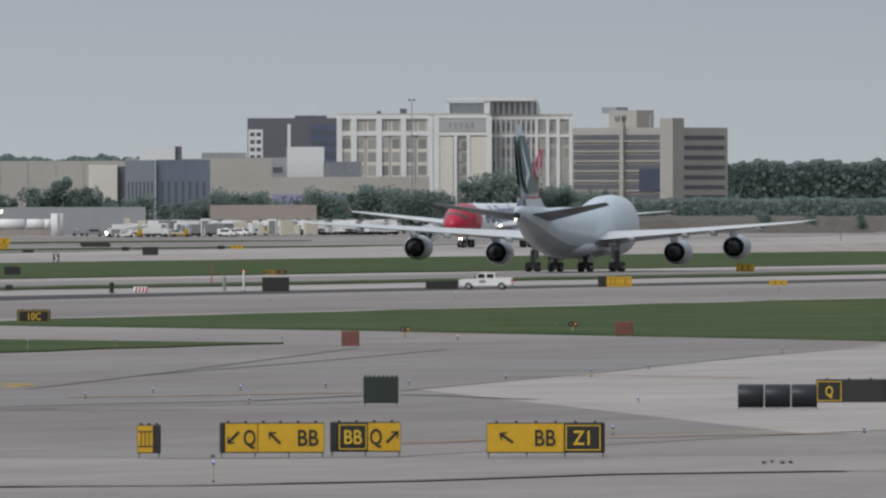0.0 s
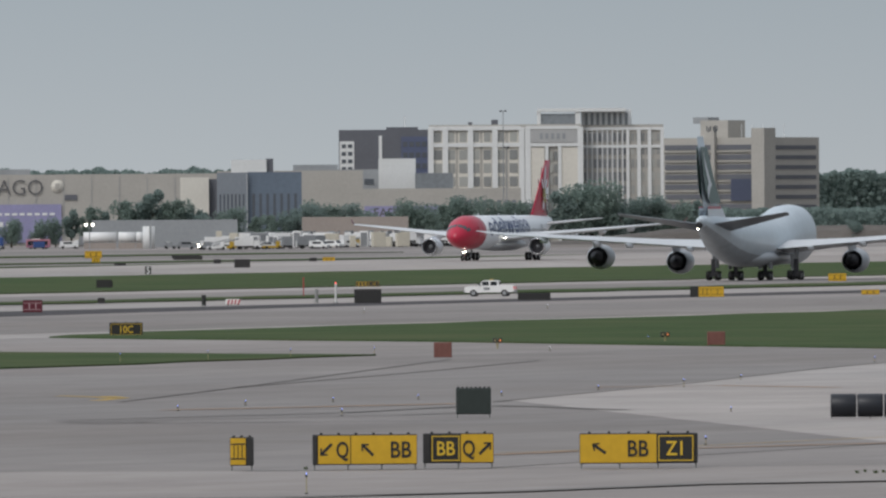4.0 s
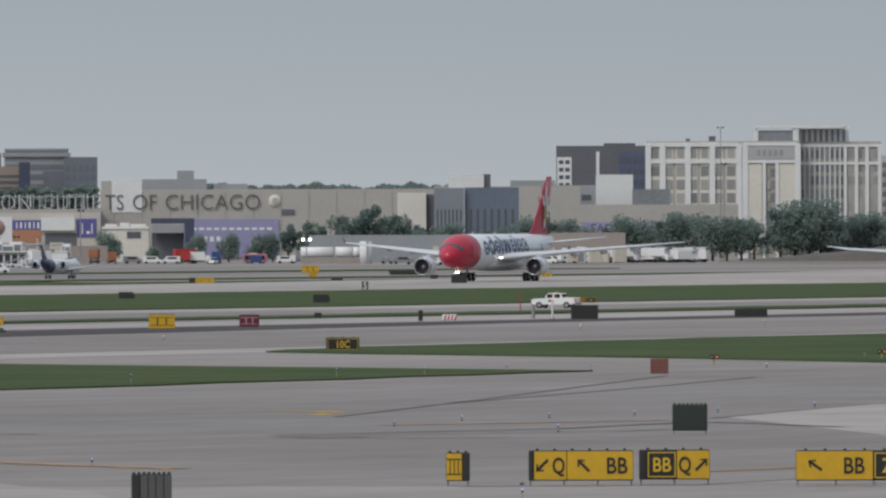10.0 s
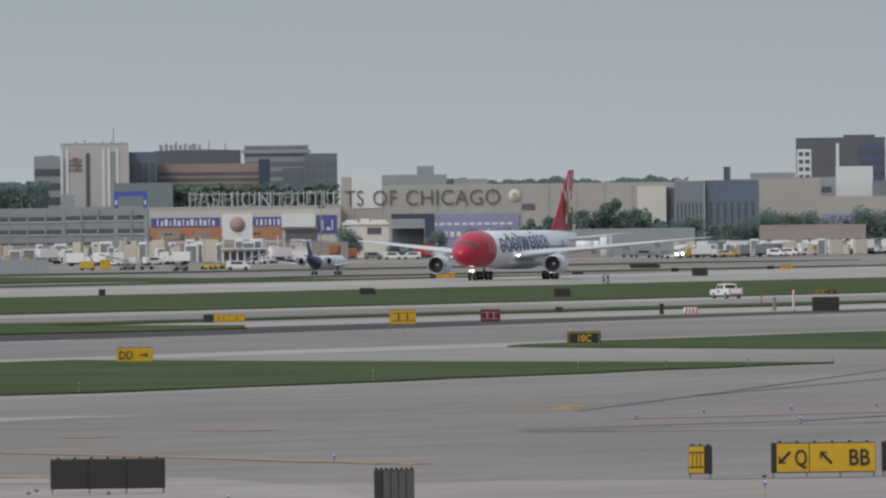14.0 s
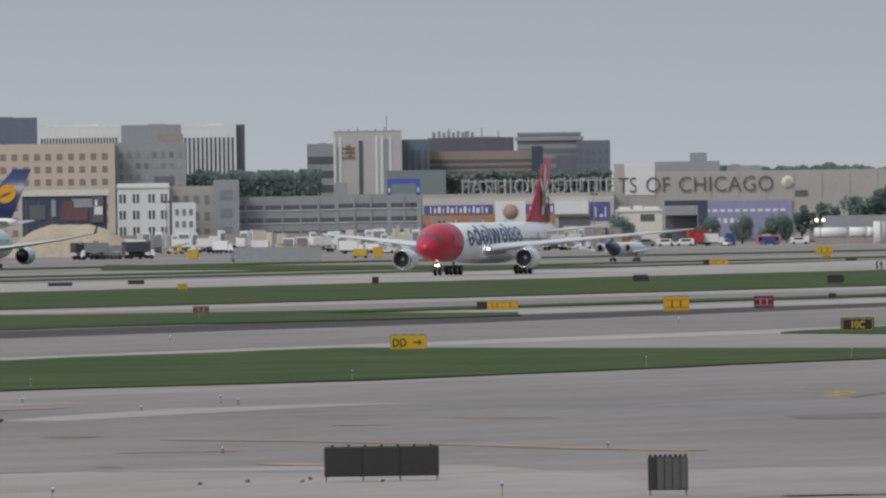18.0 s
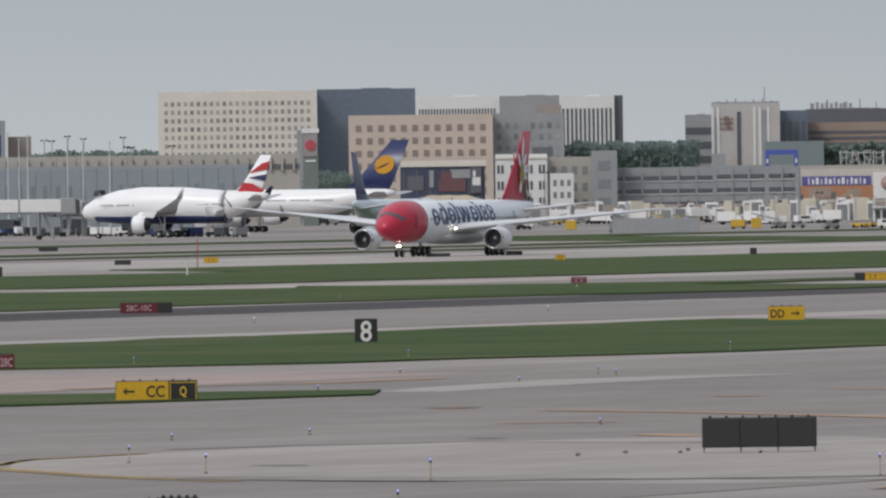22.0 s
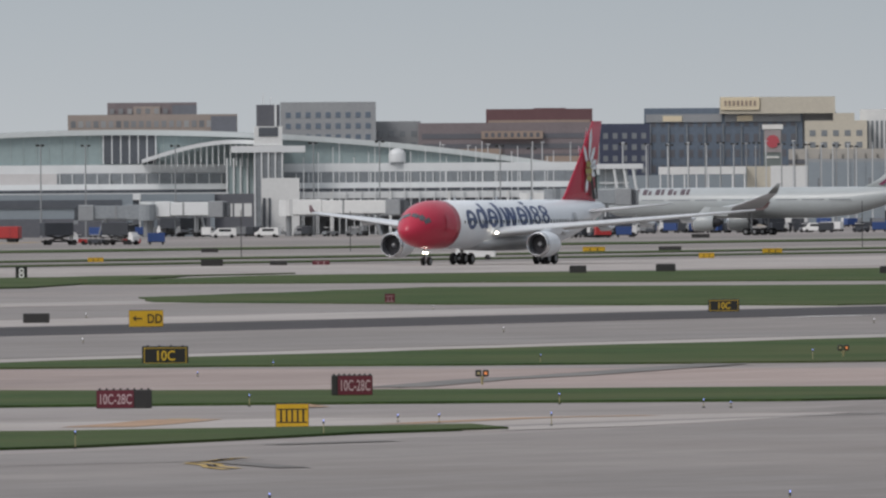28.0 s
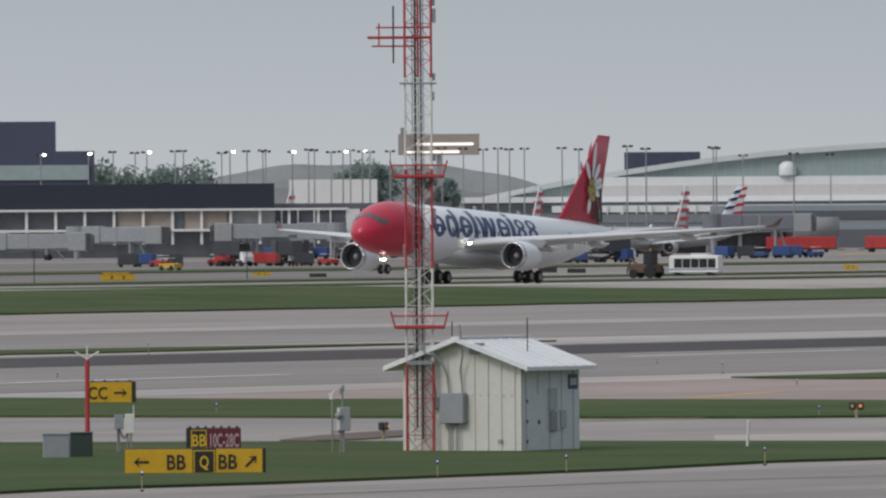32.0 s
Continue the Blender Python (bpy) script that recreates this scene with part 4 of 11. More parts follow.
def sign(m, w, h, panels, label, depth=0.3, legs=True, caps=0, leg_h=0.16, name="taxiway_sign", group="airfield signs", hull=None, barrel=False):
    """An airfield sign. panels: (share of the width, face, marks); marks: text, '@' and an angle for an arrow, '#' for bars."""
    r = root(name, m, label, "sign", group)
    z0 = h * leg_h if legs else 0.0
    fh = h - z0
    if barrel:
        for i in range(3):
            ring = lambda q, k: [Vector((q, -k * depth / 2 * math.cos(2 * math.pi * j / 16), z0 + fh / 2 + k * fh / 2 * math.sin(2 * math.pi * j / 16))) for j in range(16)]
            xa, xb = -w / 2 + w * i / 3 + 0.02, -w / 2 + w * (i + 1) / 3 - 0.02
            smooth(part("barrel_housing", loft([ring(xa, 0.94), ring(xa + 0.05, 1.0), ring(xb - 0.05, 1.0), ring(xb, 0.94)]), hull or M_SBLACK, r))
    else:
        part("housing", boxes((0, 0, z0, w, depth, fh), bevel=min(0.03, fh * 0.06)), hull or M_SBLACK, r)
    x = -w / 2
    y = -depth / 2
    for i, (share, face, marks) in enumerate(panels):
        pw = w * share
        if face in FACES:
            back, ink = FACES[face]
            p = part("panel", boxes((x + pw / 2, y - 0.012, z0 + 0.035 * fh, pw - 0.03, 0.03, 0.93 * fh)), back, r)
            if face in "kw" and marks and face == "k":
                fw, fz, ft = pw * 0.90, fh * 0.84, fh * 0.035
                bm = boxes((x + pw / 2, y - 0.034, z0 + 0.08 * fh, fw, 0.012, ft), (x + pw / 2, y - 0.034, z0 + 0.92 * fh - ft, fw, 0.012, ft),
                           (x + pw / 2 - fw / 2, y - 0.034, z0 + 0.08 * fh, ft, 0.012, fz), (x + pw / 2 + fw / 2, y - 0.034, z0 + 0.08 * fh, ft, 0.012, fz))
                part("border", bm, ink, p)
            for j, mk in enumerate(marks):
                cx = x + pw * (j + 0.5) / len(marks)
                if mk[0] == "@":
                    arrow(fh * 0.55, float(mk[1:]), ink, p, cx, y - 0.04, z0 + fh / 2)
                elif mk[0] == "#":
                    q = int(mk[1:])
                    bars = [(x + pw * (k + 1) / (q + 1), y - 0.036, z0 + 0.25 * fh, pw * 0.05, 0.012, fh * 0.5) for k in range(q)]
                    bars += [(x + pw / 2, y - 0.036, z0 + 0.22 * fh, pw * 0.9, 0.012, fh * 0.04), (x + pw / 2, y - 0.036, z0 + 0.74 * fh, pw * 0.9, 0.012, fh * 0.04)]
                    part("hatch_mark", boxes(*bars), ink, p)
                else:
                    write(mk, fh * (0.80 if face == "w" else 0.42 if mk == "Q" and face == "k" else 0.46 if face == "k" and len(marks[0]) == 2 else 0.52), ink, p, cx, y - 0.04, z0 + fh / 2, squeeze=0.7 if mk == "Q" else 0.85, room=pw / len(marks) * 0.84)
        elif face == "_":
            part("panel_back", boxes((x + pw / 2, y - 0.012, z0 + 0.03 * fh, pw - 0.05, 0.03, 0.92 * fh), bevel=0.01), hull or M_BACKG, r)
        x += pw
    for i in range(caps):
        cx = -w / 2 + w * (i + 0.5) / caps
        part("lamp_cap", boxes((cx, 0, h, 0.10, depth * 0.5, 0.06), bevel=0.02), M_SBLACK, r)
    if legs:
        n = max(2, int(w / 1.1) + 1)
        for i in range(n):
            cx = -w / 2 + 0.06 + (w - 0.12) * i / (n - 1)
            part("leg", boxes((cx, 0, 0, 0.06, 0.08, z0 + 0.02)), M_LEG, r)
    return r


YL = "yellow taxiway guidance sign with black letters and arrows on short legs"
sign(pose(-9.8, 526.6, 0, 0, 0, 1.07), 0.79, 1.13, ((0.68, "y", ("#3",)), (0.32, "_", ())), "small yellow sign with black bars and a black side", caps=3)
sign(pose(-5.7, 526.2, 0, 0, 0, 0.62), 3.48, 1.20, ((0.05, "_", ()), (0.315, "y", ("@225", "Q")), (0.635, "y", ("@135", "BB"))), YL, caps=6)
sign(pose(-2.6, 528.2, 0, 0, 0, 0.28), 2.36, 1.19, ((0.11, "_", ()), (0.42, "k", ("BB",)), (0.47, "y", ("Q", "@45"))), "black and yellow taxiway sign with letters on short legs", caps=4)
sign(pose(3.4, 525.1, 0, 0, 0, -0.37), 3.92, 1.20, ((0.655, "y", ("@145", "BB")), (0.32, "k", ("Z1",)), (0.025, "_", ())), YL, caps=6)
DB = "dark back of a sign box on short legs, facing away"
sign(pose(-2.6, 659.9, 0, 0, 0, 0.22), 1.46, 1.25, ((1, "_", ()),), DB, caps=8, hull=M_BACKD, leg_h=0.12)
sign(pose(13.7, 648.4, 0, 0, 0, -1.21), 3.29, 1.04, (), "row of three rounded black sign housings", caps=0, hull=M_HULLN, depth=0.9, leg_h=0.08, barrel=True)
sign(pose(18.1, 669.6, 0, 0, 0, -1.55), 4.64, 1.00, ((0.24, "k", ("Q",)), (0.38, "_", ()), (0.38, "_", ())), "black framed taxiway letter sign beside grey sign backs", caps=5, legs=False)
sign(pose(-29.1, 1124.8, 0, 0, 0, 1.48), 2.37, 0.96, ((1, "k", ("10C",)),), "black runway sign with yellow border and figures", caps=3, legs=False)
for a in ((pose(-5.5, 938.6, 0, 0, 0, 0.34), 1.07, 0.91), (pose(11.5, 1006.4, 0, 0, 0, -0.65), 1.15, 0.93)):
    sign(*a, ((0.14, "_", ()), (0.86, "_", ())), "rust-red back of a small sign box on grass", hull=M_BACKR, legs=False)
BL = "low black sign box seen from behind beside the taxiway"
for a in ((pose(-0.1, 1556.8, 0, 0, 0, 0.00), 3.22, 0.72), (pose(-16.1, 1522.4, 0, 0, 0, 0.61), 2.61, 1.36), (pose(-50.9, 1866.7, 0, 0, 0, 1.56), 1.73, 1.07), (pose(-70.7, 3205.7, 0, 0, 0, 1.26), 5.73, 0.63), (pose(-39.2, 2795.0, 0, 0, 0, 0.80), 1.30, 1.00), (pose(-45.9, 2481.1, 0, 0, 0, 1.06), 2.48, 1.68), (pose(-70.5, 2688.2, 0, 0, 0, 1.50), 1.92, 0.58), (pose(-54.4, 2709.3, 0, 0, 0, 1.15), 1.26, 1.06),
          (pose(-79.6, 2011.6, 0, 0, 0, 2.26), 1.87, 0.86), (pose(-51.5, 1894.1, 0, 0, 0, 1.56), 1.69, 0.95), (pose(-67.7, 3085.4, 0, 0, 0, 1.26), 5.73, 0.72), (pose(-78.6, 1990.5, 0, 0, 0, 2.26), 1.85, 0.68), (pose(-51.1, 1879.1, 0, 0, 0, 1.56), 1.88, 0.81), (pose(-161.3, 2112.4, 0, 0, 0, 4.37), 3.25, 0.49), (pose(-152.8, 2136.1, 0, 0, 0, 4.09), 2.22, 0.61), (pose(-115.2, 2044.3, 0, 0, 0, 3.23), 0.88, 0.95), (pose(-172.7, 1596.5, 0, 0, 0, 6.17), 2.18, 0.80)):
    sign(*a, ((1, "_", ()),), BL, legs=False, depth=0.5)
for a in ((pose(-191.4, 1984.6, 0, 0, 0, 5.51), 2.07, 0.64), (pose(-280.5, 2638.3, 0, 0, 0, 6.07), 3.51, 0.76), (pose(-257.4, 2543.8, 0, 0, 0, 5.78), 3.10, 0.64), (pose(-210.8, 1644.3, 0, 0, 0, 7.30), 1.78, 0.83), (pose(-203.8, 1662.8, 0, 0, 0, 6.99), 2.09, 0.84), (pose(-173.6, 1605.7, 0, 0, 0, 6.17), 2.02, 0.81), (pose(-280.2, 2291.5, 0, 0, 0, 6.97), 3.30, 0.58), (pose(-349.8, 2907.5, 0, 0, 0, 6.86), 3.35, 0.73), (pose(-171.2, 1049.1, 0, 0, 0, 9.27), 1.75, 0.65), (pose(-215.9, 1684.3, 0, 0, 0, 7.30), 1.70, 0.70), (pose(-207.2, 1690.5, 0, 0, 0, 6.99), 2.01, 0.79),
          (pose(-285.5, 1881.0, 0, 0, 0, 8.63), 2.65, 0.75), (pose(-273.6, 1855.1, 0, 0, 0, 8.39), 2.01, 0.67), (pose(-353.7, 2328.2, 0, 0, 0, 8.64), 2.52, 0.59), (pose(-173.4, 1062.9, 0, 0, 0, 9.27), 1.73, 0.54), (pose(-284.6, 1875.2, 0, 0, 0, 8.63), 2.44, 0.81), (pose(-274.1, 1858.8, 0, 0, 0, 8.39), 2.01, 0.60), (pose(-387.6, 2071.1, 0, 0, 0, 10.60), 2.48, 0.68), (pose(-380.2, 2052.2, 0, 0, 0, 10.50), 2.39, 0.60), (pose(-398.1, 1968.6, 0, 0, 0, 11.43), 2.15, 0.50)):
    sign(*a, ((1, "_", ()),), BL, legs=False, depth=0.5)
YS = "small yellow and black sign on the grass by the taxiway"
for a in ((pose(17.3, 1592.4, 0, 0, 0, -0.62), 3.41, 1.08), (pose(-89.8, 2581.5, 0, 0, 0, 1.99), 4.06, 1.01), (pose(-70.5, 1449.3, 0, 0, 0, 2.78), 3.78, 0.73)):
    sign(*a, ((0.25, "_", ()), (0.37, "y", ("#2",)), (0.38, "y", ("#1",))), YS, legs=False)
for a in ((pose(37.0, 1936.5, 0, 0, 0, -1.09), 2.21, 0.97), (pose(34.3, 1618.8, 0, 0, 0, -1.22), 1.85, 0.52), (pose(-36.4, 2793.3, 0, 0, 0, 0.75), 2.19, 1.10), (pose(-80.1, 2886.3, 0, 0, 0, 1.59), 1.55, 1.03), (pose(-51.7, 1385.6, 0, 0, 0, 2.14), 2.28, 1.29), (pose(69.2, 2861.5, 0, 0, 0, -1.39), 2.25, 0.92), (pose(-90.4, 3238.4, 0, 0, 0, 1.60), 3.47, 1.50), (pose(-133.0, 1939.3, 0, 0, 0, 3.92), 1.18, 0.80), (pose(-181.8, 2002.0, 0, 0, 0, 5.19), 1.58, 0.83), (pose(-134.7, 1963.4, 0, 0, 0, 3.92), 1.19, 0.63), (pose(-247.2, 2136.1, 0, 0, 0, 6.60), 2.69, 0.77), (pose(-184.1, 2027.3, 0, 0, 0, 5.19), 1.89, 0.73), (pose(-321.0, 2015.0, 0, 0, 0, 9.05), 2.04, 0.58), (pose(-410.6, 1906.0, 0, 0, 0, 12.16), 4.32, 0.77), (pose(-414.4, 2012.6, 0, 0, 0, 11.63), 2.35, 0.51), (pose(-411.9, 2168.4, 0, 0, 0, 10.76), 2.36, 0.71), (pose(-491.3, 2415.2, 0, 0, 0, 11.50), 1.94, 0.97), (pose(-284.2, 2234.9, 0, 0, 0, 7.25), 3.20, 0.80), (pose(-241.6, 2014.4, 0, 0, 0, 6.84), 2.00, 0.70), (pose(-350.8, 2095.5, 0, 0, 0, 9.50), 1.90, 0.70), (pose(-523.0, 2979.5, 0, 0, 0, 9.96), 2.60, 0.80), (pose(-428.6, 1988.3, 0, 0, 0, 12.16), 3.40, 0.70)):
    sign(*a, ((1, "y", ("#2",)),), "small yellow sign with dark marks beside the taxiway", legs=False)
sign(pose(-19.8, 1869.1, 0, 0, 0, 0.61), 2.80, 0.67, ((0.55, "k", ("#3",)), (0.45, "k", ("@0",))), "small black sign with yellow marks beside the taxiway", legs=False)
RL = "dark red runway holding sign with white figures"
for a in ((pose(-44.8, 1409.9, 0, 0, 0, 1.82), 1.76, 1.11), (pose(-98.7, 1463.5, 0, 0, 0, 3.86), 1.47, 0.58), (pose(-269.6, 1862.7, 0, 0, 0, 8.23), 2.08, 0.67), (pose(-170.2, 1213.0, 0, 0, 0, 7.99), 0.79, 0.79)):
    sign(*a, ((1, "r", ("#2",)),), "small red runway sign on the grass", legs=False)
sign(pose(-55.2, 1016.4, 0, 0, 0, 3.11), 2.33, 0.98, ((1, "y", ("DD", "@0")),), YL, legs=False, caps=4)
sign(pose(-28.6, 509.6, 0, 0, 0, 3.22), 3.70, 1.15, ((0.333, "_", ()), (0.333, "_", ()), (0.334, "_", ())), "row of three dark grey sign backs on legs", caps=7, hull=M_BACKG)
sign(pose(-18.1, 476.4, 0, 0, 0, 2.17), 1.21, 1.21, ((0.22, "_", ()), (0.195, "g", ()), (0.195, "g", ()), (0.195, "g", ()), (0.195, "g", ())), "grey ribbed sign back with a black end, on legs", caps=8, hull=M_BACKG)
sign(pose(-72.9, 899.9, 0, 0, 0, 4.63), 1.29, 1.42, ((1, "w", ("8",)),), "black distance board with a large white figure", legs=False, name="distance_board")
sign(pose(-56.7, 2319.0, 0, 0, 0, 1.40), 0.91, 1.16, ((1, "w", ("5",)),), "small black distance board with a white figure", legs=False, name="distance_board")
sign(pose(-181.5, 1737.8, 0, 0, 0, 5.96), 1.06, 1.06, ((1, "w", ("7",)),), "small black distance board with a white figure", legs=False, name="distance_board")
sign(pose(-264.1, 1609.2, 0, 0, 0, 9.32), 1.22, 1.28, ((1, "w", ("8",)),), "small black distance board with a white figure", legs=False, name="distance_board")
sign(pose(-109.9, 1157.0, 0, 0, 0, 5.43), 3.82, 0.79, ((0.72, "r", ("28C-10C",)), (0.28, "_", ())), RL, legs=False)
sign(pose(-61.8, 654.6, 0, 0, 0, 5.39), 3.41, 0.89, ((0.65, "y", ("@180", "CC")), (0.35, "k", ("Q",))), YL, legs=False, caps=5)
sign(pose(-81.9, 783.3, 0, 0, 0, 5.97), 1.74, 0.79, ((0.12, "_", ()), (0.88, "r", ("10C-28C",))), RL, legs=False, caps=7)
sign(pose(-121.6, 785.3, 0, 0, 0, 8.81), 2.33, 0.94, ((1, "k", ("10C",)),), "black runway sign with yellow border and figures", legs=False, caps=4)
sign(pose(-158.0, 1012.4, 0, 0, 0, 8.87), 2.23, 1.10, ((1, "y", ("@180", "DD")),), YL, legs=False)
sign(pose(-93.5, 654.8, 0, 0, 0, 8.13), 1.72, 0.94, ((0.15, "_", ()), (0.85, "r", ("10C-28C",))), RL, caps=8, leg_h=0.1)
sign(pose(-98.5, 625.3, 0, 0, 0, 8.96), 2.22, 0.75, ((0.68, "r", ("10C-28C",)), (0.32, "_", ())), RL, legs=False, caps=8)
sign(pose(-83.6, 570.0, 0, 0, 0, 8.34), 1.21, 0.91, ((1, "y", ("#5",)),), "yellow sign with a row of black bars", legs=False)
sign(pose(-132.2, 1112.3, 0, 0, 0, 6.78), 2.20, 0.88, ((1, "k", ("10C",)),), "black runway sign with yellow border and figures", legs=False, caps=3)
sign(pose(-104.7, 497.6, 0, 0, 0, 11.88), 4.54, 0.89, ((0.485, "y", ("@180", "BB")), (0.16, "k", ("Q",)), (0.335, "y", ("BB", "@45")), (0.02, "_", ())), "long yellow taxiway sign with a black framed letter, on grass", legs=False, depth=0.45)
sign(pose(-111.7, 534.0, 0, 0, 0, 11.82), 1.89, 1.03, ((0.08, "_", ()), (0.30, "k", ("BB",)), (0.62, "r", ("10C-28C",))), RL, caps=7)
sign(pose(-147.3, 682.2, 0, 0, 0, 12.18), 2.19, 1.02, ((0.92, "y", ("CC", "@0")), (0.08, "_", ())), YL, legs=False, caps=4)
sign(pose(-38.7, 413.8, 0, 0, 0, 5.34), 1.45, 0.56, ((0.3, "_", ()), (0.7, "y", ("#4",))), YS, caps=6)
sign(pose(-37.8, 406.2, 0, 0, 0, 5.32), 1.02, 0.76, ((1, "_", ()),), DB, caps=5, hull=M_BACKG)
sign(pose(-42.5, 1549.2, 0, 0, 0, 1.57), 0.72, 0.55, ((1, "_", ()),), "small grey box on the grass", legs=False)

g0 = root("barricade", pose(-28.8, 1507.2, 0, 0, 0, 1.09), "low white barricade with red slanted stripes on the pavement", "barricade")
part("body", boxes((0, 0, 0.04, 1.4, 0.35, 0.52), bevel=0.05), M_SWHITE, g0)
for i in range(4):
    bm = bmesh.new()
    x = -0.55 + i * 0.33
    bm.faces.new([bm.verts.new((q, -0.185, z)) for q, z in ((x, 0.08), (x + 0.15, 0.08), (x + 0.28, 0.52), (x + 0.13, 0.52))])
    part("red_stripe", bm, M_RED, g0)
for sx in (-0.5, 0.5):
    part("foot", boxes((sx, 0, 0, 0.2, 0.4, 0.06)), M_SBLACK, g0)

# taxiway edge lights on stakes
M_BLUEL = mat("blue_glass_lamp", (0.22, 0.28, 0.70), 0.2, vary=0, glow=1.6)
M_STAKE = mat("yellow_stake", (0.36, 0.31, 0.16), 0.6, vary=0.2)
M_WHITEL = mat("white_glass_lamp", (0.95, 0.95, 1.0), 0.2, vary=0, glow=1.2)


def edge_light(x, y, h, lamp):
    r = root("edge_light", pose(x, y, 0), "small blue taxiway edge light on a yellow stake" if lamp is M_BLUEL else "small white runway edge light on a stake", "light", "edge lights")
    part("stake", tubes(((0, 0, 0), (0, 0, h - 0.12), 0.016), n=8), M_STAKE, r)
    part("base", tubes(((0, 0, 0), (0, 0, 0.05), 0.06), n=10), M_SBLACK, r)
    part("cap", tubes(((0, 0, h - 0.14), (0, 0, h - 0.06), 0.034), n=10), M_SBLACK, r)
    part("lens", tubes(((0, 0, h - 0.09), (0, 0, h), 0.022, 0.016), n=10), lamp, r)


def lights(lamp, *rows):
    for x, y, h in rows:
        edge_light(x, y, min(max(h, 0.25), 0.9), lamp)


lights(M_BLUEL, (-15.6, 689.3, 0.27), (-13.0, 708.4, 0.23), (-9.2, 718.0, 0.22), (-8.2, 668.3, 0.34), (-5.4, 726.5, 0.24), (3.0, 760.2, 0.22), (7.2, 769.3, 0.44), (10.4, 802.5, 0.29), (19.1, 891.2, 0.35), (8.3, 673.2, 0.19), (-24.0, 913.8, 0.62), (-19.2, 927.5, 0.6), (-14.6, 942.6, 0.57), (-9.8, 962.2, 0.45))
lights(M_BLUEL, (-7.0, 481.5, 0.67), (6.2, 578.4, 0.35), (15.5, 582.7, 0.23), (-1.6, 737.8, 0.25), (-34.2, 871.0, 0.68), (-24.0, 574.7, 0.28), (7.5, 1052.0, 0.34), (-22.6, 465.9, 0.69), (-35.9, 466.1, 0.69), (-38.1, 575.6, 0.21), (-59.0, 748.0, 0.21), (-50.5, 708.1, 0.25), (-47.5, 728.9, 0.29), (-48.8, 736.3, 0.38))
lights(M_BLUEL, (-47.8, 825.4, 0.59), (-47.3, 558.6, 0.23), (-63.7, 813.1, 0.49), (-48.5, 504.1, 0.58), (-51.4, 549.9, 0.23), (-44.1, 482.9, 0.64), (-57.7, 685.9, 0.25), (-33.4, 422.1, 0.59), (-68.2, 644.5, 0.46), (-76.3, 796.2, 0.43), (-89.3, 789.0, 0.59), (-73.2, 618.0, 0.27), (-74.3, 571.7, 0.52), (-47.7, 415.9, 0.59))
lights(M_BLUEL, (-81.6, 630.4, 0.46), (-84.5, 525.8, 0.61), (-93.9, 628.4, 0.5), (-79.7, 551.0, 0.58), (-79.5, 579.5, 0.38), (-81.5, 582.8, 0.32), (-101.7, 778.4, 0.5), (-74.3, 618.2, 0.36), (-62.3, 420.5, 0.5), (-114.2, 772.3, 0.28), (-95.5, 491.1, 0.57), (-92.9, 499.4, 0.6), (-88.8, 513.1, 0.61), (-106.8, 630.0, 0.48))
lights(M_BLUEL, (-139.8, 795.3, 0.61), (-71.5, 410.0, 0.55), (-127.6, 746.4, 0.27), (-111.8, 731.9, 0.26), (-153.4, 852.0, 0.31), (-100.5, 469.8, 0.62), (-135.5, 648.4, 0.45), (-196.0, 918.4, 0.77), (-174.5, 795.2, 0.29))
lights(M_WHITEL, (1.1, 1417.3, 0.4), (32.2, 1515.7, 0.43), (0.9, 979.7, 0.28), (-16.1, 1604.2, 0.46), (-46.2, 1242.3, 0.38), (-14.8, 1366.8, 0.39), (-106.2, 1284.8, 0.43), (-78.6, 1132.1, 0.32), (-91.6, 1355.3, 0.49), (-93.0, 1055.4, 0.38), (-124.6, 1183.6, 0.34), (-144.5, 902.2, 0.29), (-127.7, 960.1, 0.31), (-158.3, 1151.0, 0.33))
lights(M_WHITEL, (-174.4, 1090.4, 0.32), (-110.3, 1009.6, 0.29))

# ---- equipment shed and antenna mast ----
M_SHEDW = mat("ribbed_offwhite_cladding", (0.60, 0.60, 0.55), 0.5, vary=0.06)
M_SHEDS = mat("blue_grey_cladding", (0.63, 0.68, 0.73), 0.45, vary=0.08)
M_SHEDG = mat("grey_cladding", (0.42, 0.45, 0.48), 0.5, vary=0.08)
M_ROOFW = mat("white_metal_roof", (0.72, 0.74, 0.76), 0.35, vary=0.05)
M_BOXG = mat("grey_steel_box", (0.27, 0.29, 0.31), 0.45, vary=0.1)
M_MRED = mat("red_mast_paint", (0.43, 0.04, 0.045), 0.5, vary=0.14)
M_MWHT = mat("white_mast_paint", (0.66, 0.66, 0.64), 0.5, vary=0.1)
M_BOXGR = mat("dark_green_box", (0.03, 0.05, 0.04), 0.5, vary=0.1)


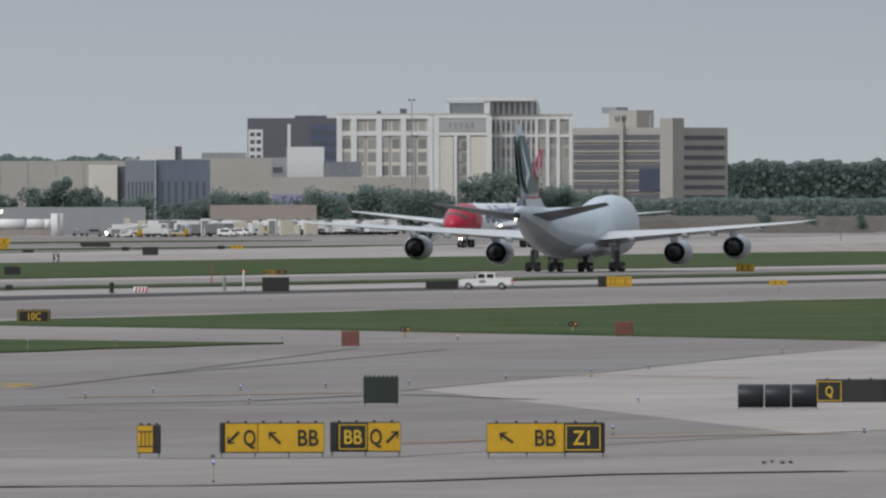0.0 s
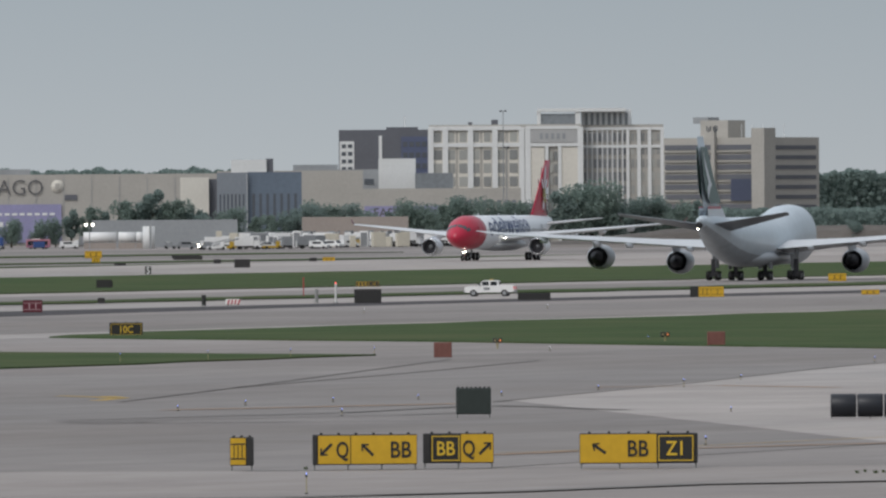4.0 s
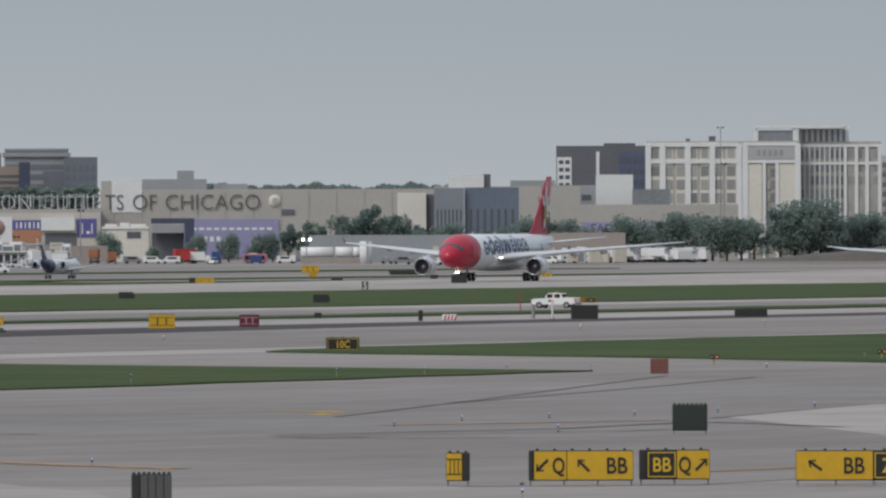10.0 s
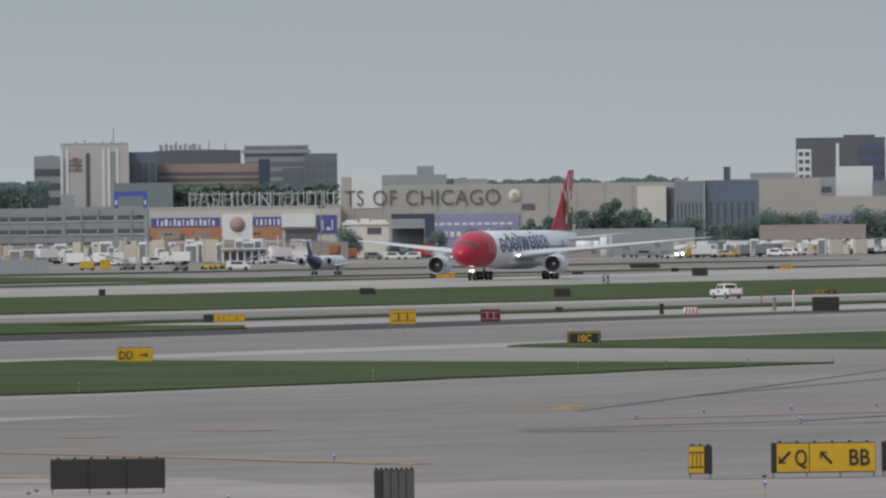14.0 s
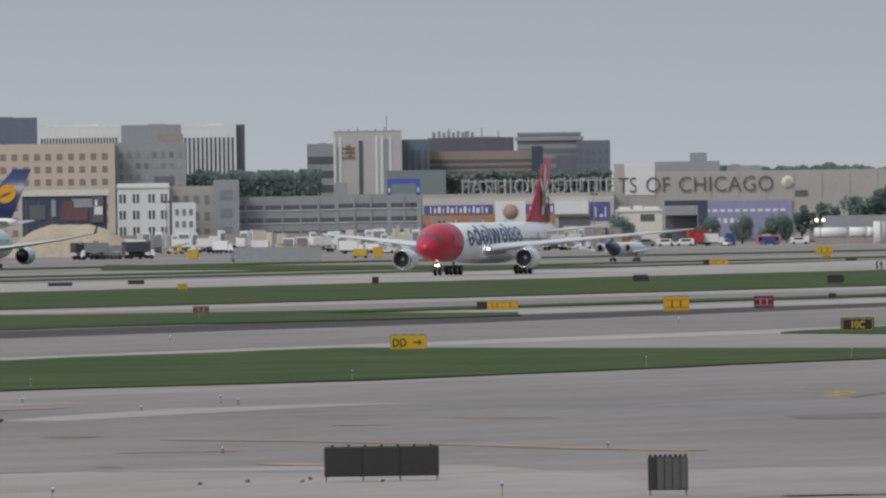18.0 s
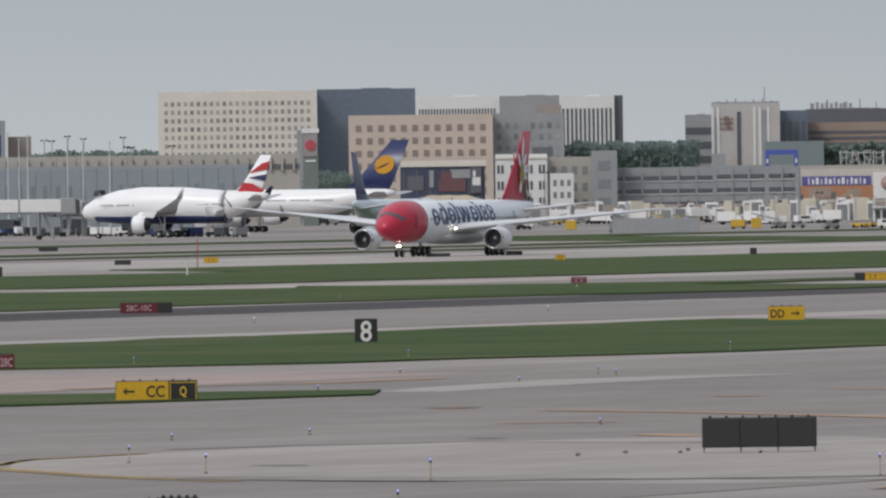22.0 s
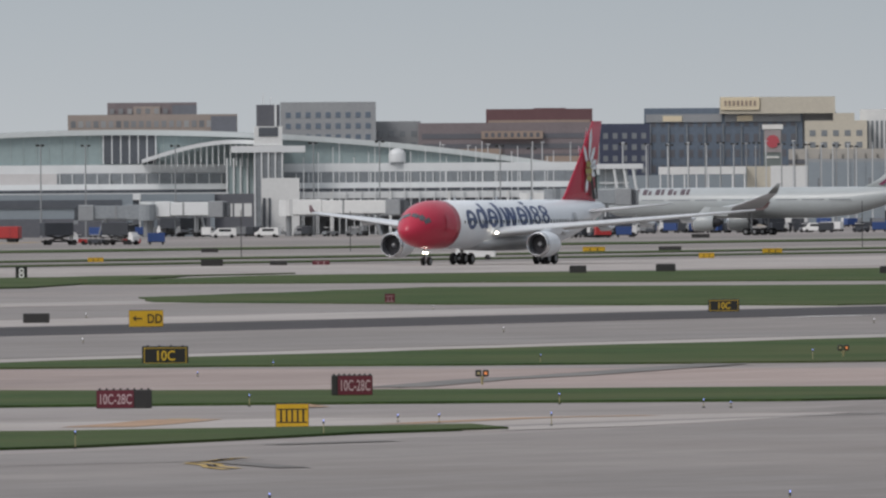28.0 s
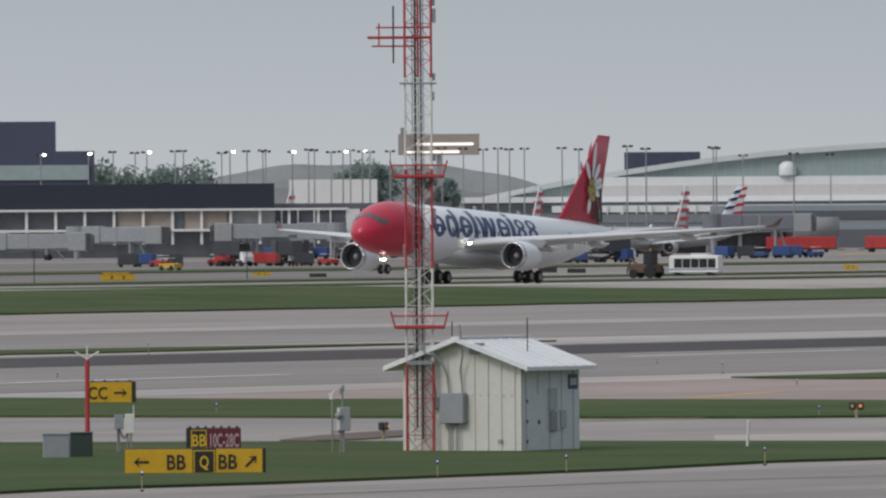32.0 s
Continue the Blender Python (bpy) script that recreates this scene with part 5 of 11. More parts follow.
def shed():
    W, D, E, P = 4.65, 4.2, 3.16, 3.98      # front width, depth, eaves and ridge heights
    r = root("equipment_shed", pose(-102.1, 540.1, 0, 0, 0, 10.70), "off-white metal equipment shed with white pitched roof, on grass", "shed")
    r.matrix_basis = r.matrix_basis @ pose(0, 0, 0, 0, 0, -29)
    # front gable wall from x=-W to 0, grey side wall towards +y
    bm = bmesh.new()
    fr = [bm.verts.new(p) for p in ((-W, 0, 0), (0, 0, 0), (0, 0, E), (-W / 2, 0, P), (-W, 0, E))]
    bk = [bm.verts.new(p) for p in ((-W, D, 0), (0, D, 0), (0, D, E), (-W / 2, D, P), (-W, D, E))]
    bm.faces.new(fr)
    bm.faces.new(bk[::-1])
    for i in (0, 4):
        j = (i + 1) % 5
        bm.faces.new((fr[i], bk[i], bk[j], fr[j]))
    bmesh.ops.recalc_face_normals(bm, faces=bm.faces)
    part("wall", bm, M_SHEDW, r, "off-white ribbed wall")
    part("side_wall", boxes((0.02, D / 2, 0, 0.06, D, E)), M_SHEDS, r, "grey metal end wall")
    for i in range(9):
        x = -W + 0.2 + i * (W - 0.4) / 8
        hh = E + (P - E) * (1 - abs(x + W / 2) / (W / 2)) - 0.05
        part("rib", boxes((x, -0.02, 0, 0.05, 0.04, hh)), M_SHEDW, r)
    for sgn in (-1, 1):
        bm = bmesh.new()
        o = 0.55
        k = (P - E) / (W / 2)
        pts = [(-W / 2, -0.45, P + 0.05), (-W / 2, D + 0.4, P + 0.05)]
        ex = -W / 2 + sgn * (W / 2 + o)
        pts += [(ex, D + 0.4, P - k * (W / 2 + o) + 0.05), (ex, -0.45, P - k * (W / 2 + o) + 0.05)]
        vs = [bm.verts.new(p) for p in pts]
        lo = [bm.verts.new((p[0], p[1], p[2] - 0.14)) for p in pts]
        bm.faces.new(vs)
        bm.faces.new(lo[::-1])
        for i in range(4):
            bm.faces.new((vs[i], lo[i], lo[(i + 1) % 4], vs[(i + 1) % 4]))
        bmesh.ops.recalc_face_normals(bm, faces=bm.faces)
        rf = part("roof", bm, M_ROOFW, r, "white sheet metal roof slope")
        for q in range(8):
            yy = -0.4 + q * (D + 0.75) / 7
            part("roof_seam", tubes(((-W / 2, yy, P + 0.07), (ex, yy, P - k * (W / 2 + o) + 0.07), 0.018), n=6), M_ROOFW, rf)
    part("ridge_cap", boxes((-W / 2, D / 2, P + 0.03, 0.3, D + 0.85, 0.06)), M_ROOFW, r)
    part("cabinet", boxes((-2.55, -0.17, 1.05, 0.95, 0.32, 1.05), bevel=0.02), M_BOXG, r, "grey electrical cabinet")
    part("small_box", boxes((-3.25, -0.1, 1.6, 0.24, 0.18, 0.36)), M_BOXG, r)
    part("outlet_box", boxes((-0.75, -0.05, 0.35, 0.14, 0.1, 0.14)), M_BOXG, r)
    for q in ([(-2.2, -0.12, 2.1), (-2.25, -0.2, 2.9), (-2.1, -0.3, 3.4), (-2.1, -0.5, 4.5)], [(-2.75, -0.12, 2.1), (-2.8, -0.16, 2.7), (-2.95, -0.25, 3.15), (-3.2, -0.4, 3.45), (-3.5, -0.5, 3.5), (-3.62, -0.5, 3.9)],
              [(-3.25, -0.12, 1.96), (-3.28, -0.3, 2.8), (-3.5, -0.5, 3.3)], [(-2.45, -0.12, 0), (-2.45, -0.12, 1.05)], [(-2.7, -0.12, 0), (-2.7, -0.12, 1.05)]):
        part("conduit", tubes(*[(a, b, 0.032) for a, b in zip(q, q[1:])], n=8), M_BOXG, r)
    part("vent", boxes((0.09, 2.2, 0.75, 0.18, 0.42, 0.68), bevel=0.02), M_BOXG, r, "wall air conditioner")
    part("vent_hood", boxes((0.09, 2.2, 1.5, 0.12, 0.5, 0.75)), M_SHEDG, r)
    part("meter_box", boxes((0.08, 2.95, 0.85, 0.12, 0.34, 0.62)), M_SHEDG, r)
    part("side_door", boxes((0.055, 0.85, 0.05, 0.05, 0.95, 2.0)), M_SHEDS, r)
    for q in range(5):
        part("side_seam", boxes((0.06, 0.35 + q * 0.85, 0, 0.02, 0.03, E - 0.02)), M_SHEDG, r)
    part("corner_trim", boxes((0.03, 0.0, 0, 0.12, 0.12, E)), M_SHEDW, r)
    for q in range(14):
        part("bolt", boxes((-W + 0.3 + q * (W - 0.6) / 13, -0.03, 2.0, 0.04, 0.03, 0.04)), M_BOXG, r)
    part("door_handle", boxes((0.1, 1.2, 1.0, 0.06, 0.05, 0.16)), M_SBLACK, r)
    for q in range(3):
        part("door_hinge", boxes((0.09, 0.38, 0.35 + 0.7 * q, 0.03, 0.06, 0.12)), M_SBLACK, r)
    part("number_plate", boxes((0.065, 3.72, 2.2, 0.03, 0.66, 0.52)), M_BLUE, r, "small blue wall plate")
    for q in range(3):
        part("plate_mark", boxes((0.085, 3.56 + 0.16 * q, 2.34, 0.01, 0.09, 0.24)), M_SWHITE, r)
    for x, y, z, h in ((-2.9, 0.4, 3.4, 1.2), (-0.9, 2.2, 3.2, 1.5)):
        part("whip_aerial", tubes(((x, y, z), (x, y, z + h), 0.02), n=6), M_SBLACK, r)
    part("roof_unit", boxes((-1.75, 0.1, 3.45, 0.4, 0.35, 0.4)), M_BOXG, r)
    return r


shed()


def lattice_mast():
    """A three-legged lattice mast in red and white bands with platforms."""
    base = pose(-105.8, 541, 0, 0, 0, 11.06)
    r = root("antenna_mast", base, "red and white banded lattice antenna mast with two red platforms", "mast")
    HT, w = 17.5, 0.53
    legs = [Vector((w * math.cos(radians(a)), w * math.sin(radians(a)), 0)) for a in (-150, -30, 90)]
    bands = [(0, 3.2, M_MRED), (3.2, 6.45, M_MWHT), (6.45, 9.9, M_MRED), (9.9, 13.1, M_MWHT), (13.1, HT, M_MRED)]
    for z0, z1, mt in bands:
        sec = part("mast_leg", tubes(((legs[0].x, legs[0].y, z0), (legs[0].x, legs[0].y, z1), 0.042), n=8), mt, r)
        for p in legs[1:]:
            part("mast_leg", tubes(((p.x, p.y, z0), (p.x, p.y, z1), 0.042), n=8), mt, r)
        n = int((z1 - z0) / 0.62)
        for i in range(n):
            a = z0 + (z1 - z0) * i / n
            b = z0 + (z1 - z0) * (i + 1) / n
            rows = []
            for k in range(3):
                p, q = legs[k], legs[(k + 1) % 3]
                rows.append(((p.x, p.y, a), (q.x, q.y, b), 0.013))
                rows.append(((p.x, p.y, b), (q.x, q.y, b), 0.013))
            for row in rows:
                part("brace", tubes(row, n=5), mt, sec)
    for z in (4.4, 9.65):
        bm = tubes(((-0.85, 0, z), (0.85, 0, z), 0.06), ((-0.85, -0.5, z), (0.85, -0.5, z), 0.05), ((-0.85, 0.5, z), (0.85, 0.5, z), 0.05),
                   ((-0.85, -0.5, z), (-0.85, 0.5, z), 0.05), ((0.85, -0.5, z), (0.85, 0.5, z), 0.05), n=6)
        pl = part("platform", bm, M_MRED, r, "red work platform with rails")
        box_bm = boxes((0, 0, z + 0.02, 1.7, 1.0, 0.05))
        part("grating", box_bm, M_MRED, pl)
        rails = [((sx * 0.85, sy * 0.5, z), (sx * 1.0, sy * 0.5, z + 0.55), 0.03) for sx in (-1, 1) for sy in (-1, 1)]
        rails += [((-0.95, sy * 0.5, z + 0.4), (0.95, sy * 0.5, z + 0.4), 0.025) for sy in (-1, 1)]
        part("rail", tubes(*rails, n=6), M_MRED, pl)
    arm = part("antenna_arm", tubes(((-1.75, -0.1, 14.5), (0.5, -0.1, 14.5), 0.05), ((-1.45, -0.1, 14.85), (0.5, -0.1, 14.85), 0.03), ((-1.6, -0.1, 14.2), (-0.1, -0.1, 14.2), 0.03), ((-1.35, -0.1, 14.2), (-1.35, -0.1, 15.0), 0.03), n=6), M_MRED, r, "red side arm")
    part("dipole", tubes(((-0.85, -0.1, 13.6), (-0.85, -0.1, 15.6), 0.035), n=6), M_SBLACK, arm)
    part("cable_run", tubes(((-0.1, 0.1, 0.9), (-0.1, 0.1, HT), 0.045), ((0.1, 0.15, 0.5), (0.1, 0.15, HT), 0.035), n=6), M_SBLACK, r, "black feeder cables")
    part("ladder_rail", tubes(((-0.2, -0.05, 0.4), (-0.2, -0.05, HT), 0.02), n=6), M_STRUT, r)
    part("ladder_rail", tubes(((0.18, -0.05, 0.4), (0.18, -0.05, HT), 0.02), n=6), M_STRUT, r)
    for i in range(56):
        part("ladder_rung", tubes(((-0.2, -0.05, 0.5 + 0.3 * i), (0.18, -0.05, 0.5 + 0.3 * i), 0.012), n=5), M_STRUT, r)
    for x, z, w2, h2 in ((0.55, 15.0, 0.16, 0.5), (0.5, 12.3, 0.14, 0.3), (-0.55, 11.1, 0.14, 0.26), (0.52, 8.2, 0.16, 0.34), (-0.5, 6.9, 0.12, 0.4)):
        part("equipment_box", boxes((x, -0.2, z, w2, 0.14, h2)), M_BOXG, r)
    part("ring_frame", tubes(((-0.62, -0.35, 12.9), (0.62, -0.35, 12.9), 0.03), ((-0.62, 0.5, 12.9), (0.62, 0.5, 12.9), 0.03), ((-0.62, -0.35, 12.9), (-0.62, 0.5, 12.9), 0.03), ((0.62, -0.35, 12.9), (0.62, 0.5, 12.9), 0.03), n=6), M_BOXG, r)
    part("junction_box", boxes((0, -0.35, 3.1, 0.9, 0.2, 0.14)), M_BOXG, r)
    for z in (15.6, 13.0, 10.2):
        part("lamp", tubes(((0.5, 0, z), (0.5, 0, z + 0.25), 0.10), n=8), M_STRUT, r)
    return r


lattice_mast()
g1 = root("utility_box", pose(-116.2, 529.2, 0, 0, 0, 12.38), "grey steel utility cabinet on grass", "cabinet")
part("body", boxes((0, 0.3, 0, 0.92, 0.7, 0.88), bevel=0.03), M_BOXG, g1)
part("lid", boxes((0, 0.3, 0.88, 0.98, 0.76, 0.05)), M_BOXG, g1)
g2 = root("transformer_box", pose(-115.8, 531.4, 0, 0, 0, 12.28), "dark green transformer box on grass", "cabinet")
part("body", boxes((0, 0.3, 0, 0.78, 0.7, 0.88), bevel=0.03), M_BOXGR, g2)
part("lid", boxes((0, 0.3, 0.88, 0.82, 0.76, 0.05)), M_BOXGR, g2)
g3 = root("windsock_pole", pose(-119.1, 547.6, 0, 0, 0, 12.26), "slim red pole with white arms on top", "pole")
part("pole", tubes(((0, 0, 0), (0, 0, 3.25), 0.085), n=12), M_MRED, g3)
part("arm", tubes(((0, 0, 3.3), (-0.42, 0, 3.55), 0.03), ((0, 0, 3.3), (0.42, 0, 3.55), 0.03), ((0, 0, 3.2), (0, 0, 3.75), 0.035), n=6), M_MWHT, g3)
g4 = root("meter_post", pose(-116, 539.7, 0, 0, 0, 11.76), "grey and white meter boxes on steel posts with cables", "meter box")
for x in (-0.30, -0.24, 0.05, 0.16):
    part("post", tubes(((x, 0, 0), (x, 0, 1.0), 0.03), n=8), M_LEG, g4)
part("riser", tubes(((0.26, 0, 0.9), (0.26, 0, 1.75), 0.02), n=8), M_MWHT, g4)
part("meter_box", boxes((-0.26, -0.1, 0.92, 0.32, 0.16, 0.5), bevel=0.02), M_BOXG, g4, "dark grey meter box")
part("meter_box", boxes((0.12, -0.1, 0.76, 0.34, 0.2, 0.68), bevel=0.02), M_MWHT, g4, "white meter box")
for k in (0, 1):
    part("cable", tubes(*[((-0.22 + 0.06 * i, -0.12, 0.92 - 0.30 * math.sin(math.pi * i / 5) - 0.06 * k), (-0.16 + 0.06 * i, -0.12, 0.92 - 0.30 * math.sin(math.pi * (i + 1) / 5) - 0.06 * k), 0.012) for i in range(5)], n=6), M_SBLACK, g4)
g4 = root("meter_post", pose(-108, 537.9, 0, 0, 0, 11.76), "grey meter box and white sensor on steel posts", "meter box")
for x, h in ((-0.30, 1.95), (-0.02, 0.9), (0.10, 0.9), (0.06, 2.42)):
    part("post", tubes(((x, 0, 0), (x, 0, h), 0.032), n=8), M_LEG, g4)
part("brace", boxes((-0.15, 0, 0.78, 0.34, 0.05, 0.05)), M_LEG, g4)
part("meter_box", boxes((0.12, -0.1, 0.85, 0.42, 0.22, 0.82), bevel=0.02), M_BOXG, g4, "grey steel meter box")
part("meter_face", boxes((-0.08, -0.16, 0.88, 0.12, 0.14, 0.76), bevel=0.01), M_MWHT, g4)
smooth(part("meter_dial", tubes(((-0.08, -0.23, 1.38), (-0.08, -0.30, 1.38), 0.13, 0.11), n=16), M_BOXG, g4))
part("sensor_head", tubes(((-0.30, 0, 1.95), (-0.30, 0, 2.12), 0.1, 0.07), ((-0.30, 0, 2.12), (-0.22, 0, 2.26), 0.03), ((-0.42, 0, 2.12), (-0.30, 0, 2.05), 0.05), n=10), M_MWHT, g4, "white sensor head")
part("sensor_head", boxes((0.0, 0, 2.12, 0.10, 0.1, 0.24), (0.10, 0, 2.2, 0.06, 0.08, 0.26), bevel=0.02), M_BOXG, g4)
M_AMBER = mat("lit_amber_lens", (0.8, 0.28, 0.09), 0.3, vary=0, glow=0.35)
for pp in ((-113.2, 571.8), (-93.4, 694.9), (-2.4, 996.8), (-88.9, 799.3), (8.5, 1037.9), (-104.3, 624.2)):
    g5 = root("runway_guard_light", pose(*pp, 0, 0, 0, 82 if pp[1] == 571.8 else 8), "small yellow lamp unit on a short stand", "light", "guard lights")
    part("stand", tubes(((0, 0, 0), (0, 0, 0.30), 0.05), ((0, 0, 0.26), (0, 0, 0.42), 0.09, 0.07), n=8), M_STAKE, g5)
    for sx in (-0.16, 0.16):
        part("hood", boxes((sx, 0, 0.38, 0.27, 0.24, 0.30), bevel=0.04), M_SBLACK, g5)
        part("lens", tubes(((sx, -0.115, 0.53), (sx, -0.14, 0.53), 0.068), n=12), M_AMBER if sx > 0 else M_STAKE, g5)
M_REDL = mat("lit_red_lamp", (1.0, 0.12, 0.10), 0.3, vary=0, glow=1.5)
g6 = root("marker_post", pose(-95.5, 548.2, 0, 0, 0, 0), "slim white marker post on grass", "post")
part("post", tubes(((0, 0, 0), (0.06, 0, 0.98), 0.05), n=10), M_MWHT, g6)
part("cap", tubes(((0.06, 0, 0.98), (0.062, 0, 1.02), 0.055), n=10), M_SWHITE, g6)
for nm, pp, h in (("slim_red_pole", (-24, 1639.9), 2.1), ("grey_marker_drum", (-21.2, 1533.8), 1.35), ("marker_pole", (-19.2, 1523.4), 1.9), ("dark_marker_drum", (-31.2, 1489.2), 1.05),
                  ("red_marker_pole", (-170.2, 1856.5), 3.4), ("dark_marker_pole", (-221.3, 2111.4), 8.0), ("dark_marker_pole", (-258.3, 2349), 7.0), ("dark_marker_pole", (-313.7, 2093), 6.5), ("dark_marker_pole", (-333.8, 2337), 6.0), ("dark_marker_pole", (-404.2, 1829.3), 4.0), ("dark_marker_pole", (-396.4, 1916), 5.0), ("marker_pole", (-156.9, 1699), 1.5), ("dark_marker_pole", (72.8, 2894.5), 3.0)):
    g7 = root(nm, pose(*pp, 0), ("thin red pole" if "red" in nm else "thin dark pole" if "dark" in nm else "short pale post") + " standing beside the taxiway", "pole", "field poles")
    part("pole", tubes(((0, 0, 0), (0, 0, h), 0.21 if "dark_marker_drum" == nm else 0.17 if "drum" in nm else 0.055 if "red" in nm or "dark" in nm else 0.1), n=8), M_MRED if "red" in nm else M_SBLACK if "dark" in nm else M_LEG if "grey" in nm else M_MWHT, g7)
    part("foot", tubes(((0, 0, 0), (0, 0, 0.1), 0.25), n=8), M_LEG, g7)
    if nm in ("red_marker_pole", "marker_pole") and pp[0] > -30:
        part("lamp", tubes(((0, 0, h), (0, 0, h + 0.14), 0.08, 0.05), n=8), M_REDL, g7, "small lit red lamp")


# ---- vehicles ----
M_VWHITE = mat("white_vehicle_paint", (0.79, 0.79, 0.78), 0.35, vary=0.05)
M_VYEL = mat("yellow_vehicle_paint", (0.55, 0.36, 0.04), 0.45, vary=0.1)
M_VRED = mat("red_vehicle_paint", (0.42, 0.035, 0.035), 0.45, vary=0.1)
M_VBLUE = mat("blue_vehicle_paint", (0.03, 0.07, 0.22), 0.45, vary=0.1)
M_VGREY = mat("grey_vehicle_paint", (0.22, 0.23, 0.24), 0.5, vary=0.1)
M_VDARK = mat("dark_shaded_equipment_paint", (0.045, 0.05, 0.06), 0.5, vary=0.15)
M_VBROWN = mat("brown_machine_paint", (0.11, 0.065, 0.045), 0.7, vary=0.2)
M_TAIL = mat("red_lamp_glass", (0.5, 0.01, 0.01), 0.3, vary=0, glow=0.6)


def profile_body(name, pts, width, material, parent, label="", inset=0.0):
    """A body drawn in side view, pts (x, z), across the width."""
    bm = bmesh.new()
    rings = []
    for y, k in ((-width / 2, inset), (-width / 2 + 0.06, 0), (width / 2 - 0.06, 0), (width / 2, inset)):
        rings.append([Vector((x, y, z)) for x, z in pts])
    vs = [[bm.verts.new(p) for p in rg] for rg in rings]
    n = len(pts)
    for a, b in zip(vs, vs[1:]):
        for i in range(n):
            bm.faces.new((a[i], a[(i + 1) % n], b[(i + 1) % n], b[i]))
    bm.faces.new(vs[0])
    bm.faces.new(vs[-1][::-1])
    bmesh.ops.recalc_face_normals(bm, faces=bm.faces)
    return part(name, bm, material, parent, label)


def car_wheels(parent, xs, half, r, rims=False):
    for x in xs:
        if not rims:
            # far vehicles: the two wheels of an axle in one piece
            part("wheel_axle", tubes(*[((x, sy * half - 0.12, r), (x, sy * half + 0.12, r), r) for sy in (-1, 1)], ((x, -half, r), (x, half, r), 0.06), n=14), M_BLACK, parent)
            continue
        for sy in (-1, 1):
            t = part("wheel", tubes(((x, sy * half - 0.12, r), (x, sy * half + 0.12, r), r), n=18), M_BLACK, parent)
            if rims:
                part("rim", tubes(((x, sy * half - 0.13, r), (x, sy * half + 0.13, r), r * 0.58), n=12), M_STRUT, t)


def pickup():
    r = root("pickup_truck", pose(0, 0, 0), "white crew-cab pickup truck with roof lights, driving", "truck")
    profile_body("body", ((2.85, 0.55), (2.88, 1.02), (2.6, 1.16), (1.35, 1.22), (-2.75, 1.22), (-2.85, 0.6), (-2.4, 0.5), (2.5, 0.45)), 1.95, M_VWHITE, r)
    cab = profile_body("cab", ((1.4, 1.2), (0.75, 1.80), (0.5, 1.86), (-0.75, 1.86), (-1.0, 1.80), (-1.15, 1.2)), 1.78, M_VWHITE, r)
    for sy in (-1, 1):
        part("side_window", boxes((0.45, sy * 0.885, 1.27, 0.75, 0.03, 0.45)), M_GLASSD, cab)
        part("side_window", boxes((-0.5, sy * 0.885, 1.27, 0.75, 0.03, 0.45)), M_GLASSD, cab)
        part("headlight", boxes((2.86, sy * 0.75, 0.85, 0.06, 0.35, 0.2)), M_MWHT, r)
        part("tail_light", boxes((-2.83, sy * 0.85, 0.8, 0.06, 0.15, 0.35)), M_TAIL, r)
        part("mirror", boxes((1.1, sy * 1.05, 1.25, 0.15, 0.2, 0.22)), M_SBLACK, r)
        part("door_mark", boxes((0.3, sy * 0.985, 0.75, 0.7, 0.02, 0.3)), M_VGREY, r)
        part("bed_rail", boxes((-2.0, sy * 0.92, 1.2, 1.6, 0.1, 0.12)), M_VWHITE, r)
    part("windscreen", loft([[Vector((1.36, y, 1.27)), Vector((0.82, y, 1.77)), Vector((0.86, y, 1.80)), Vector((1.42, y, 1.29))] for y in (-0.8, 0.8)]), M_GLASSD, cab)
    part("rear_window", boxes((-1.09, 0, 1.32, 0.06, 1.4, 0.4)), M_GLASSD, cab)
    part("light_bar", boxes((-0.1, 0, 1.87, 0.3, 1.2, 0.12), bevel=0.03), M_VYEL, cab, "amber roof light bar")
    part("bed_floor", boxes((-2.0, 0, 1.14, 1.5, 1.7, 0.1)), M_VGREY, r)
    part("bumper", boxes((2.9, 0, 0.45, 0.15, 1.9, 0.22)), M_STRUT, r)
    part("bumper", boxes((-2.9, 0, 0.45, 0.15, 1.9, 0.22)), M_STRUT, r)
    car_wheels(r, (1.85, -1.75), 0.86, 0.40, True)
    return r


patrol = pickup()
# scaled to 5.2 m long to fit the camera's view
for me in {o.data for o in patrol.children_recursive}:
    me.transform(Matrix.Scale(0.9, 4))
for o in patrol.children_recursive:
    o.matrix_basis = Matrix.Translation(o.matrix_basis.translation * 0.9) @ o.matrix_basis.to_3x3().to_4x4()


